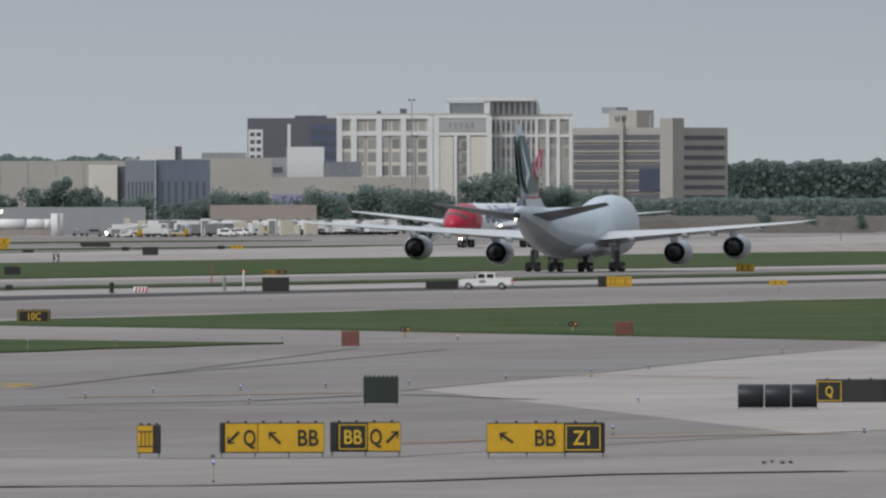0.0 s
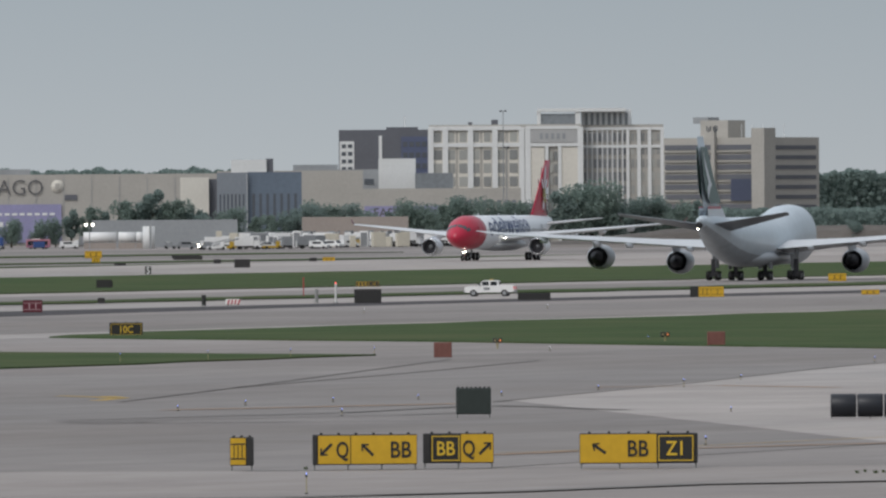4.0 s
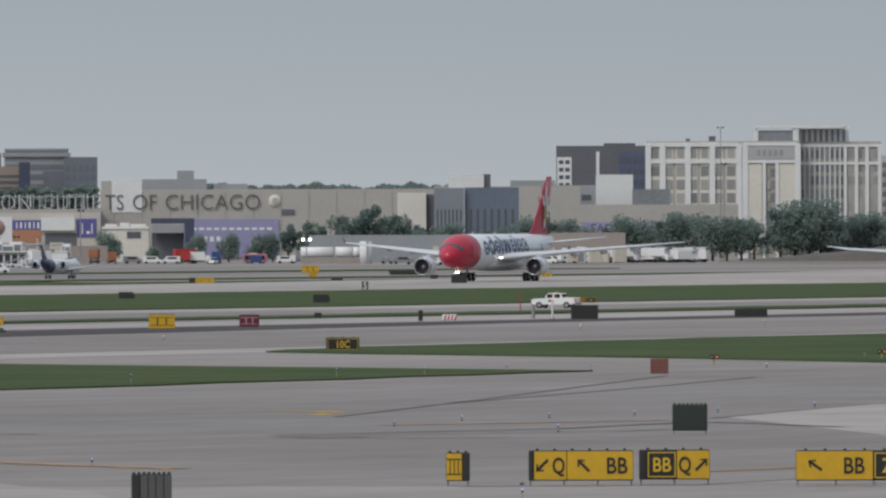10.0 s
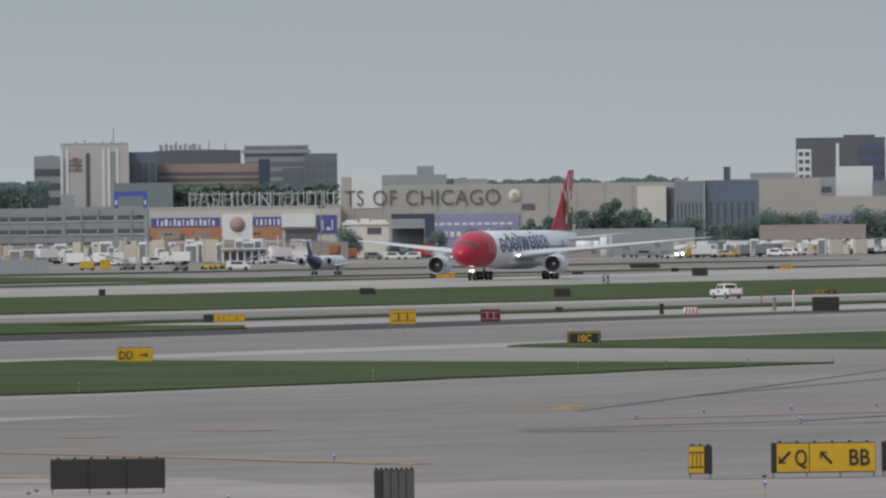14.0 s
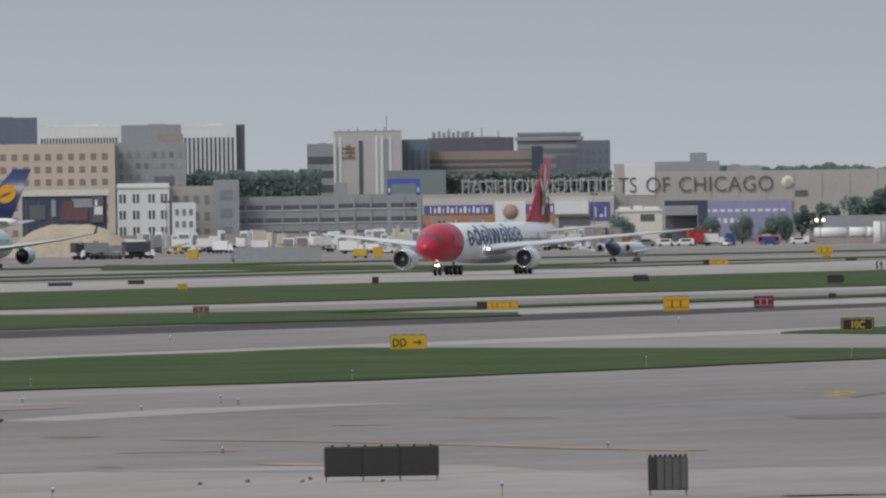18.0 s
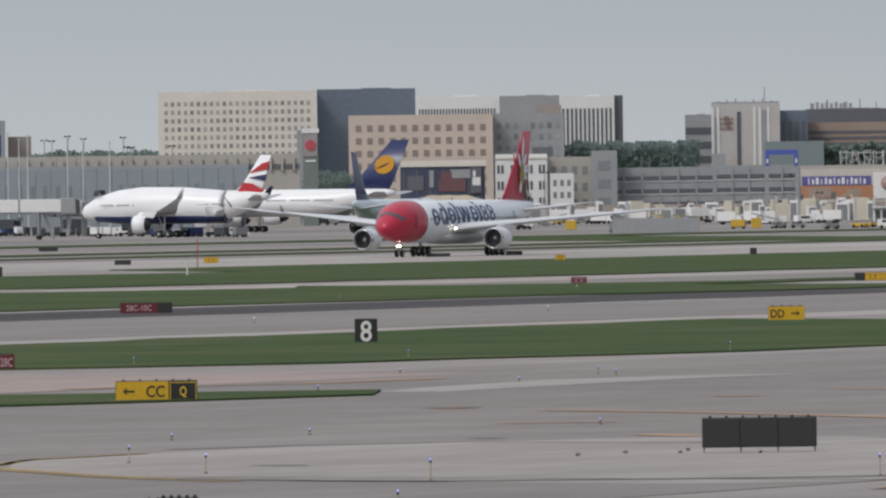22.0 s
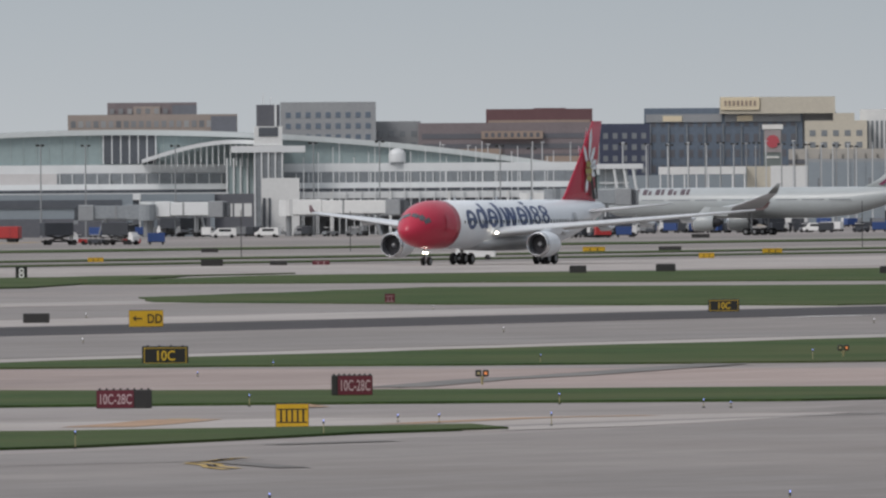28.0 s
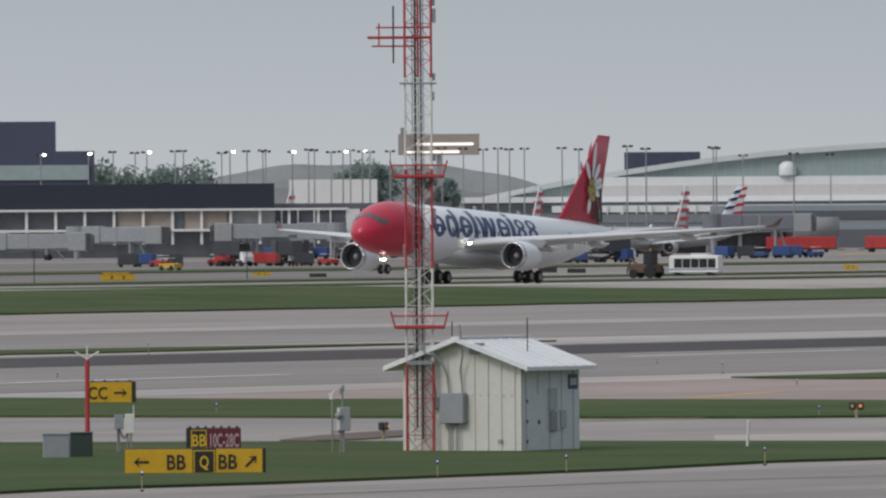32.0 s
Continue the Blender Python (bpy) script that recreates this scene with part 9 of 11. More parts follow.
def machine():
    r = root("mowing_tractor", pose(-340.7, 1885.3, 0, 0, 0, 160), "dark brown tractor with raised arm beside the runway", "tractor")
    profile_body("body", ((1.9, 0.7), (1.9, 1.5), (0.2, 1.7), (-1.6, 1.6), (-1.8, 0.7)), 1.6, M_VBROWN, r)
    part("cab", boxes((-0.6, 0, 1.6, 1.3, 1.4, 1.6), bevel=0.08), M_GLASSD, r)
    part("cab_roof", boxes((-0.6, 0, 3.2, 1.5, 1.6, 0.14)), M_VBROWN, r)
    part("arm", tubes(((1.2, -0.5, 1.4), (2.6, -0.7, 2.4), 0.14), ((2.6, -0.7, 2.4), (3.1, -0.7, 0.6), 0.12), n=8), M_VBROWN, r)
    part("beacon", tubes(((-0.6, 0, 3.34), (-0.6, 0, 3.6), 0.12), n=8), M_VYEL, r)
    car_wheels(r, (-1.1,), 0.95, 0.85)
    car_wheels(r, (1.3,), 0.85, 0.55)
    return r


machine()
bus = van(pose(0, 0, 0), M_VWHITE, "bus", "white airport bus with dark windows, driving", " ")
crosser = van(pose(0, 0, 0), M_VWHITE, "van", "white airport van driving behind the runway", " ")



# upright freight containers in the service yard
def container(x, y, w, h, material, label):
    r = root("freight_container", pose(x, y, 0, 0, 0, (x * 7) % 40 - 20), label, "container", "freight containers")
    part("body", boxes((0, 0, 0.15, w, 2.2, h), bevel=0.05), material, r)
    part("door", boxes((0, -1.12, 0.3, w * 0.8, 0.06, h * 0.86)), M_VGREY if material is M_VWHITE else material, r)


rnd = random.Random(91)
for x0, y0, x1, y1, n in ((-237.4, 4043, -172.4, 4046.3, 34), (-297.4, 4159.4, -239.5, 4163.1, 26), (-83.3, 4139.2, -33.1, 4139.9, 14), (-238.0, 4222.0, -207.0, 4224.0, 14)):
    for i in range(n):
        k = (i + rnd.random()) / n
        mt, lb = rnd.choice(((M_VWHITE, "tall white freight container in the yard"), (M_VWHITE, "tall white freight container in the yard"), (M_CREAM, "cream freight container in the yard")))
        container(x0 + (x1 - x0) * k, y0 + (y1 - y0) * k + rnd.uniform(-25, 25), rnd.choice((1.5, 2.2, 3.4)), rnd.uniform(2.6, 4.6) * (1.3 if x1 < -100 else 1), mt, lb)


# pale posts between the rows of containers
for i in range(16):
    g8 = root("yard_post", pose(-240 + i * 3.4 + 0.9 * (i % 3), 4212 + 3 * (i % 4), 0), "slim white steel post in the yard", "post", "yard posts")
    part("post", tubes(((0, 0, 0), (0, 0, 5.4 + 0.7 * (i % 3)), 0.16, 0.12), n=8), M_VWHITE, g8)
    part("cap", boxes((0, 0, 5.4 + 0.7 * (i % 3), 0.7, 0.3, 0.2)), M_VGREY, g8)
container(-237.1, 3492.0, 2.4, 2.0, M_VYEL, "yellow freight container on the apron")
container(-190.6, 3394.7, 2.2, 2.2, M_VYEL, "yellow freight container on the apron")

# weeds in the pavement joints
def weed(x, y, seed):
    rnd = random.Random(seed)
    verts, faces = [], []
    for _ in range(16):
        a, r0, h = rnd.uniform(0, 6.28), rnd.uniform(0, 0.07), rnd.uniform(0.03, 0.13)
        bx, by = r0 * math.cos(a), r0 * math.sin(a)
        k = len(verts)
        verts += [(bx - 0.02, by, 0), (bx + 0.02, by, 0), (bx + rnd.uniform(-0.1, 0.1), by + rnd.uniform(-0.06, 0.06), h)]
        faces.append((k, k + 1, k + 2))
    me = bpy.data.meshes.new("weed")
    me.from_pydata(verts, [], faces)
    me.materials.append(M_GRASS)
    ob = new("weed", me)
    ob.matrix_basis = pose(x, y, 0.02)
    tagged(ob, "small tuft of weeds in a pavement joint", "weed", "weeds in joints")


for i, (x, y) in enumerate(((-34.3, 506.7), (-33, 510.5), (-31.2, 509.9), (-31.2, 514), (-7.7, 528), (10.4, 512.9), (10.7, 515.1), (11, 512.8), (11.3, 513.9), (-28.5, 508.3))):
    weed(x, y, i)

# ---- parked aircraft ----
def jet(name, m, label, L, R, span, fin_h, engines, body, tail, wing=None, fin_bits=(), belly=None, upper=False, rear_engines=False, group="parked aircraft", zk=1.62, chord=1.0, rake=0.0):
    """An airliner of length L and body radius R, its nose towards +x, standing on its wheels."""
    wing = wing or M_WING
    r = root(name, m, label, "airplane", group)
    zc = R * zk
    n0, n1 = L * 0.49, -L * 0.51
    st = [(n0, 0.05, 0.05, zc - R * 0.3), (n0 - R * 0.15, R * 0.3, R * 0.28, zc - R * 0.27), (n0 - R * 0.7, R * 0.62, R * 0.6, zc - R * 0.18), (n0 - R * 1.5, R * 0.87, R * 0.86, zc - R * 0.06), (n0 - R * 2.6, R, R, zc)]
    if upper:
        st = [(n0, 0.05, 0.05, zc - R * 0.3), (n0 - R * 0.25, R * 0.38, R * 0.4, zc - R * 0.22), (n0 - R * 1.1, R * 0.72, R * 0.78, zc - R * 0.04), (n0 - R * 2.6, R * 0.95, R * 1.06, zc + R * 0.1), (n0 - R * 4.2, R, R * 1.17, zc + R * 0.17), (n0 - R * 7.0, R, R * 1.15, zc + R * 0.15), (n0 - R * 9.6, R, R * 1.04, zc + R * 0.04)]
    st += [(min(L * 0.1, n0 - R * 10), R, R, zc), (-L * 0.2, R, R, zc), (-L * 0.3, R * 0.9, R * 0.9, zc + R * 0.1), (-L * 0.4, R * 0.58, R * 0.6, zc + R * 0.4), (-L * 0.48, R * 0.25, R * 0.3, zc + R * 0.65), (n1, R * 0.08, R * 0.1, zc + R * 0.72)]
    bd = smooth(part("fuselage", shell(st, n=24), body, r))
    if belly:
        smooth(part("belly", shell([(x, w * 0.80, h * 0.41, z - h * 0.62) for x, w, h, z in st[2:-3]], n=20), belly, r))
    if rear_engines:
        smooth(part("tail_cone", shell([(x, w * 1.03 + 0.02, h * 1.03 + 0.02, z) for x, w, h, z in ((-L * 0.29, R * 0.91, R * 0.91, zc + R * 0.09), *st[-3:])], n=24), tail, r))
    hw = span / 2
    for sy in (-1, 1):
        surface("wing", [(L * 0.15, L * 0.17, 0.12, sy * R * 0.5, zc - R * 0.5), (L * 0.02, L * 0.105, 0.11, sy * hw * 0.36, zc - R * 0.2), (-L * 0.10, L * 0.055, 0.10, sy * hw * 0.72, zc + R * 0.22), (-L * 0.19, L * 0.03, 0.09, sy * hw * 0.97, zc + R * 0.6)], wing, r)
        surface("winglet", [(-L * 0.19, L * 0.03, 0.07, sy * hw * 0.97, zc + R * 0.6), (-L * 0.225, L * 0.012, 0.05, sy * hw, zc + R * 1.25)], tail, r)
        if rear_engines:
            surface("tailplane", [(-L * 0.455, L * 0.10, 0.10, 0, fin_h - 0.3), (-L * 0.52, L * 0.045, 0.09, sy * hw * 0.42, fin_h - 0.1)], tail, r)
            engine(r, -L * 0.22, sy * R * 1.95, zc + R * 0.3, R * 0.62, L * 0.13, body, zc)
        else:
            surface("tailplane", [(-L * 0.40, L * 0.09, 0.10, sy * R * 0.3, zc + R * 0.4), (-L * 0.485, L * 0.04, 0.09, sy * span * 0.165, zc + R * 0.75)], wing, r)
            engine(r, L * 0.155, sy * hw * 0.33, R * 0.85, R * 0.56, L * 0.085, body, zc - R * 0.25)
            if engines == 4:
                engine(r, L * 0.06, sy * hw * 0.62, R * 1.0, R * 0.5, L * 0.08, body, zc + R * 0.1)
        leg(r, 0.0, sy * R * 1.6, zc - R * 0.4, 2, R * 0.23, R * 0.16, R * 0.5, R * 0.6)
        for i in range(8):
            x = L * 0.36 - i * L * 0.085
            part("window_strip", decal(x, x - L * 0.07, 77, 81, R, R, zc, sy, 0.02), M_GLM, bd)
        part("cockpit_window", decal(n0 - R * 1.05, n0 - R * 1.45, 20, 62, R * 0.80, R * 0.80, zc - R * 0.07 + (R * 0.5 if upper else 0), sy, 0.04), M_GLASSD, bd)
    leg(r, L * 0.40, 0, zc - R * 0.6, 1, R * 0.17, R * 0.12, R * 0.25, 0.3)
    fz = zc + R * 0.8
    f = fin("tail_fin", [(-L * 0.315, L * 0.15 * chord, fz, 0.35), (-L * 0.372 - rake * 0.25, L * 0.112 * chord, fz + (fin_h - fz) * 0.25, 0.3), (-L * 0.47 - rake, L * 0.055 * chord, fin_h, 0.14)], tail, r)
    for nm, mt, pts in fin_bits:
        for sy in (-1, 1):
            bm = bmesh.new()
            vs = []
            for u, v in pts:
                z = fz + (fin_h - fz) * v
                xl = -L * (0.335 + 0.135 * v) - rake * max(v, 0.0)
                c = L * (0.14 - 0.085 * v) * chord
                vs.append(bm.verts.new((xl - c * u, sy * (0.50 - 0.25 * v), z)))
            bm.faces.new(vs)
            part(nm, bm, mt, f)
    return r


def disc(u0, v0, rad, L, high, chord, n=20):
    """A true circle on a raked fin, as shares of the chord and of the height."""
    out = []
    for i in range(n):
        a = i * 2 * math.pi / n
        v = v0 + rad * math.sin(a) / high
        x = L * (0.335 + 0.135 * v0) + L * (0.14 - 0.085 * v0) * chord * u0 + rad * math.cos(a)
        out.append(((x - L * (0.335 + 0.135 * v)) / (L * (0.14 - 0.085 * v) * chord), v))
    return out


M_WHITE2 = mat("clean_white_aircraft_paint", (0.86, 0.87, 0.88), 0.3, vary=0.04, scale=0.5)
M_DISCY = mat("amber_disc_paint", (0.62, 0.30, 0.02), 0.4, vary=0.05)
M_NAVYP = mat("navy_aircraft_paint", (0.018, 0.030, 0.11), 0.3, vary=0.05)
M_SILV = mat("silver_grey_paint", (0.40, 0.42, 0.435), 0.3, vary=0.06)
M_SILV2 = mat("light_silver_grey_paint", (0.40, 0.43, 0.435), 0.3, vary=0.06)
M_BURG = mat("burgundy_paint", (0.16, 0.025, 0.07), 0.35, vary=0.06)
M_RIBB = mat("ribbon_red_paint", (0.50, 0.03, 0.04), 0.35, vary=0.05)
jet("jumbo_jet", pose(-309.2, 3318.0, 0, 0, 0, 165), "white parked jumbo jet with blue belly and red-white-blue tail", 42, 3.3, 40, 17.1, 2, M_WHITE2, M_WHITE2, belly=M_NAVYP, upper=True, zk=1.9,
    fin_bits=(("red_ribbon", M_RIBB, [(0.0, 0.02), (1.0, -0.06), (1.0, 0.12), (0.5, 0.27), (0.05, 0.30)]), ("blue_ribbon", M_NAVYP, [(0.12, 0.42), (1.0, 0.34), (1.0, 0.50), (0.6, 0.47)]), ("red_ribbon", M_RIBB, [(0.02, 0.53), (0.6, 0.60), (1.0, 0.63), (1.0, 0.84), (0.5, 0.78)])))
jet("wide_body_jet", pose(-326.9, 3709.0, 0, 0, 0, 165), "white parked wide-body jet with navy tail and amber disc", 70, 3.2, 62, 21.2, 4, M_WHITE2, M_NAVYP, chord=1.15, rake=2.0, zk=2.1, fin_bits=(("amber_disc", M_DISCY, disc(0.5, 0.52, 2.5, 70, 13.7, 1.2)), ("navy_mark", M_NAVYP, [(0.25, 0.46), (0.6, 0.56), (0.62, 0.52), (0.4, 0.43)])))
jet("wide_body_jet", pose(-356.4, 3059.1, 0, 0, 0, 167), "pale grey parked wide-body jet with burgundy tail emblem", 65, 3.0, 62, 17.0, 2, M_SILV2, M_SILV2, zk=2.1, chord=0.85, rake=2.0, fin_bits=(("burgundy_emblem", M_BURG, [(0.22, 0.12), (0.36, 0.1), (0.42, 0.26), (0.62, 0.06), (0.86, 0.04), (0.8, 0.3), (0.98, 0.46), (0.74, 0.5), (0.92, 0.72), (0.6, 0.62), (0.3, 0.56), (0.12, 0.34), (0.3, 0.36)]),))
M_WORD = mat("dark_brown_lettering", (0.10, 0.07, 0.085), 0.4)
b = bpy.data.objects["wide_body_jet.001"]
for i in range(5):
    for sy in (-1, 1):
        part("word_bar", decal(26.0 - i * 2.6, 25.1 - i * 2.6, 26, 58, 3.0, 3.0, 6.3, sy, 0.03), M_WORD, b)
        part("word_bar", decal(24.8 - i * 2.6, 24.2 - i * 2.6, 26 + 12 * (i % 2), 58, 3.0, 3.0, 6.3, sy, 0.03), M_WORD, b)
rolling = jet("wide_body_jet", pose(0, 0, 0), "silver-grey wide-body jet with a navy tail, taxiing", 62, 2.9, 60, 16.5, 2, M_FRT, M_NAVYP, group=" ")
shuttle = jet("regional_jet", pose(0, 0, 0), "small white regional jet with a navy tail, taxiing", 27, 1.35, 21, 6.3, 2, M_WHITE, M_NAVYP, rear_engines=True, group=" ")
BANDS = tuple(("tail_band", M_RIBB, [(0.02, v), (1.0, v), (1.0, v + 0.09), (0.02, v + 0.09)]) for v in (0.02, 0.21, 0.40, 0.59, 0.78))
AAL = "silver-white parked narrow-body jet with red-banded tail"
AA = jet("narrow_body_jet", pose(-514.8, 2711.6, 0, 0, 0, 90 + 172), AAL, 38, 1.9, 34, 12.4, 2, M_SILV, M_WHITE, fin_bits=BANDS)
copy_thing(AA, pose(-488.4, 2706.3, 0, 0, 0, 90 + 170))
jet("narrow_body_jet", pose(-519.9, 2883.5, 0, 0, 0, 90 + 128), "silver-white parked narrow-body jet with blue and red banded tail", 38, 1.9, 34, 12.4, 2, M_SILV, M_WHITE, fin_bits=tuple(("tail_band", mt, [(u0, v + k), (u1, v + k + 0.03), (u1, v + k + 0.11), (u0, v + k + 0.08)]) for v in (0.04, 0.24, 0.44, 0.64, 0.82) for mt, u0, u1, k in ((M_NAVYP, 0.0, 0.48, 0.0), (M_RIBB, 0.5, 1.0, 0.07))))
copy_thing(AA, pose(-627.6, 3035.8, 0, 0, 0, 90 + 165))

# ---- passenger terminal ----
M_MULL = mat("dull_green_mullion", (0.33, 0.39, 0.39), 0.4, vary=0.05)
M_ROOFT = mat("pale_roof_edge", (0.58, 0.62, 0.62), 0.4, vary=0.05, scale=0.2)
tx, ty = -525.9, 3318.6
term = root("terminal", pose(tx, ty, 0, 0, 0, 9.01), "long white airport terminal with arched glass roof", "terminal")
KT = 0.12
ZT = lambda yy: -5.2 + (441 - yy) * KT
XT = lambda xx: (xx - 870) * KT


def arch(x):
    """Height of the roof's crown along the front."""
    u = x / KT
    k = 90.0 / 870 ** 2 if u < 0 else 66.0 / 810 ** 2
    return ZT(212 + k * u * u)


bm = bmesh.new()
bm2 = bmesh.new()
pv = None
for i in range(61):
    x = XT(-60) + (XT(1740) - XT(-60)) * i / 60
    h = arch(x)
    row = [bm.verts.new(p) for p in ((x, 0, 0), (x, 0, h - 0.9), (x, 30, h - 0.9), (x, 30, 0))]
    rw2 = [bm2.verts.new(p) for p in ((x, -1.6, h - 0.9), (x, -1.6, h + 0.25), (x, 32, h + 0.25), (x, 32, h - 0.9))]
    if pv:
        for a, b_, mesh in ((pv[0], row, bm), (pv[1], rw2, bm2)):
            for p, q, s_, t_ in zip(a, a[1:], b_[1:], b_):
                mesh.faces.new((p, q, s_, t_))
            if mesh is bm2:
                mesh.faces.new((a[3], a[0], b_[0], b_[3]))
    pv = (row, rw2)
for q in (bm, bm2):
    bmesh.ops.recalc_face_normals(q, faces=q.faces)
part("glass_wall", bm, M_GLG, term, "pale green glass wall")
part("roof", bm2, M_ROOFT, term, "long curved pale roof edge")
for i in range(76):
    x = XT(0) + (XT(1690) - XT(0)) * i / 75
    add(term, "mullion", M_MULL, (x, -0.05, ZT(272), 0.12, 0.1, max(0.2, arch(x) - 0.95 - ZT(272))))
def tier(nm, y0, y1, x0, x1, out, material, label=""):
    add(term, nm, material, ((XT(x0) + XT(x1)) / 2, -out / 2, ZT(y1), XT(x1) - XT(x0), out, ZT(y0) - ZT(y1)), label=label)
tier("parapet", 272, 287, 140, 1700, 2.0, M_STEELW)
tier("pale_band", 287, 306, 140, 780, 2.6, mat("pale_stone_band", (0.58, 0.565, 0.56), 0.7, vary=0.07, scale=0.2))
tier("window_band", 287, 306, 780, 1700, 2.4, M_GLM)
tier("white_band", 306, 316, -60, 1700, 4.0, M_STEELW)
tier("window_band", 316, 322, -60, 1700, 3.6, M_GLD)
tier("deck_edge", 322, 334, 100, 1700, 8.0, M_STEELW)
tier("dark_band", 334, 350, 100, 1700, 7.0, M_GLD)
tier("white_strip", 350, 364, 100, 1700, 8.0, M_STEELW)
tier("undercroft", 364, 440, 100, 1700, 0.6, M_WALLG, "recessed grey back wall of the undercroft")
# Bay openings are dark panes that paint the shade inside the bays.
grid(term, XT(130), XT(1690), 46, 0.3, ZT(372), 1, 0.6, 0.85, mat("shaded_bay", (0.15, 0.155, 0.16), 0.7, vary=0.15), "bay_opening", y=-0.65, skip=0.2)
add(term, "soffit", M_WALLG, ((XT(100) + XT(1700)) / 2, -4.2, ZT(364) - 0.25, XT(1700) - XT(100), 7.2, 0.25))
tier("dark_glass_bay", 220, 270, 862, 955, 0.6, M_GLD)
for i in range(7):
    add(term, "bay_rib", M_STEELW, (XT(862 + i * 15.5), -0.5, ZT(270), 0.25, 0.6, ZT(220) - ZT(270)))
for i in range(60):
    x = XT(120 + i * 26)
    add(term, "column", M_WALLW if i % 4 == 0 else M_STEELW, (x, -8.3, 0, 0.25 if i % 4 else 0.6, 0.4, ZT(322)))
for i in range(40):
    x = XT(785 + i * 22)
    add(term, "band_post", M_STEELW, (x, -2.6, ZT(322), 0.2, 0.3, ZT(288) - ZT(322)))
for i in range(22):
    x = XT(1215 + i * 21 + 5 * (i % 3))
    add(term, "mast", M_STEELW, (x, -12.0, 0, 0.16, 0.16, ZT(262 - 9 * (i % 4))))
# arched entrance hall and ramp tower
hall = root("entrance_hall", pose(tx, ty, 0, 0, 0, 9.01) @ pose(0, -9, 0), "white ribbed entrance hall with an arched roof", "terminal")
bm = bmesh.new()
pv = None
for i in range(25):
    k = i / 24
    xx = 930 + (1180 - 930) * k
    yy = 268 - 36 * math.sin(math.pi * min(1, k * 0.72 + 0.02))
    row = [bm.verts.new(p) for p in ((XT(xx), -1, ZT(yy) - 0.5), (XT(xx), -1, ZT(yy) + 0.35), (XT(xx), 8, ZT(yy) + 0.35), (XT(xx), 8, ZT(yy) - 0.5))]
    if pv:
        for p, q, s_, t_ in zip(pv, pv[1:] + pv[:1], row[1:] + row[:1], row):
            bm.faces.new((p, q, s_, t_))
    pv = row
    add(hall, "rib", M_STEELW, (XT(xx), 0, ZT(276), 0.2, 0.3, max(0.1, ZT(yy) - 0.5 - ZT(276))))
bmesh.ops.recalc_face_normals(bm, faces=bm.faces)
part("hall_roof", bm, M_STEELW, hall)
add(hall, "hall_front", M_GLG, ((XT(1080) + XT(1180)) / 2, 1.5, 0, XT(1180) - XT(1080), 2, ZT(262)))
for i in range(9):
    add(hall, "rib", M_STEELW, (XT(1080 + i * 12), 0.2, ZT(330), 0.35, 0.4, ZT(262) - ZT(330)))
tw = root("ramp_tower", pose(tx, ty, 0, 0, 0, 9.01) @ pose(XT(1153), -12, 0), "ramp control tower with dark cab and white frame", "tower")
add(tw, "shaft", M_GLM, (0, 0, 0, XT(1178) - XT(1128), 5, ZT(252)))
for i in range(5):
    add(tw, "frame_post", M_STEELW, ((i - 2) * 1.45, -2.7, 0, 0.3, 0.3, ZT(252)))
add(tw, "collar", M_STEELW, (0, 0, ZT(252), XT(1240) - XT(1110), 6, 1.4))
add(tw, "cab_base", M_WALLW, (0, 0, ZT(240), XT(1180) - XT(1130), 5, ZT(206) - ZT(240)))
add(tw, "cab_window", M_GLD, (0, -0.1, ZT(224), XT(1172) - XT(1138), 5.1, ZT(208) - ZT(224)))
add(tw, "cab", M_WALLD, (0, 0, ZT(206), XT(1168) - XT(1127), 5, ZT(168) - ZT(206)))
add(tw, "cab_edge", M_STEELW, (XT(1166) - XT(1153), -2.6, ZT(206), 0.5, 0.4, ZT(168) - ZT(206)))
add(tw, "aerial", M_STEELW, (-1, 0, ZT(168), 0.15, 0.15, 2.5), (0.6, 0, ZT(168), 0.15, 0.15, 1.6))
# white gate block with stairs
gb = block("gate_block", "white gate block with dark openings", (-481.0, 3264.8, 8.0, 8, 11.2, 8.38), M_WALLW, "building")
gW, gH = (-481.0, 3264.8, 8.0, 8, 11.2, 8.38)[2], (-481.0, 3264.8, 8.0, 8, 11.2, 8.38)[4]
add(gb, "opening", M_GLD, (-gW * 0.42, -0.1, 0, gW * 0.08, 0.3, gH * 0.7), (-gW * 0.28, -0.1, 0, gW * 0.06, 0.3, gH * 0.7))
gb = block("gate_lounge", "grey gate lounge with dark doors", (-500.6, 3251.7, 15.3, 8, 8.1, 8.75), M_CONCW, "building")
grid(gb, -7, 7, 6, 0.2, 4.2, 1, 0.7, 0.9, M_WALLD, "bay_door")
grid(gb, -7.2, 7.2, 9, 5.2, 7.6, 1, 0.8, 0.8, M_GLM)
gb = block("gate_lounge", "dark gate lounge with open bay", (-489.5, 3255.4, 8.7, 8, 8.0, 8.55), M_WALLD, "building")
grid(gb, -4, 4, 4, 3.8, 7.0, 1, 0.8, 0.85, M_WALLW, "panel", skip=0.3)
gb = block("gate_lounge", "pale low gate wing with window strip", (-538.4, 3230.3, 62.6, 10, 8.1, 9.46), M_CONCW, "building")
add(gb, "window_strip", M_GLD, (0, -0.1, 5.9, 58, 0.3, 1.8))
# Dark panel paints the shade below the gate wing.
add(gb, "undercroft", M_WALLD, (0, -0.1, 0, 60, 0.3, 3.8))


M_WALKD = mat("slate_grey_walkway_cladding", (0.20, 0.225, 0.25), 0.5, vary=0.15, scale=0.4)
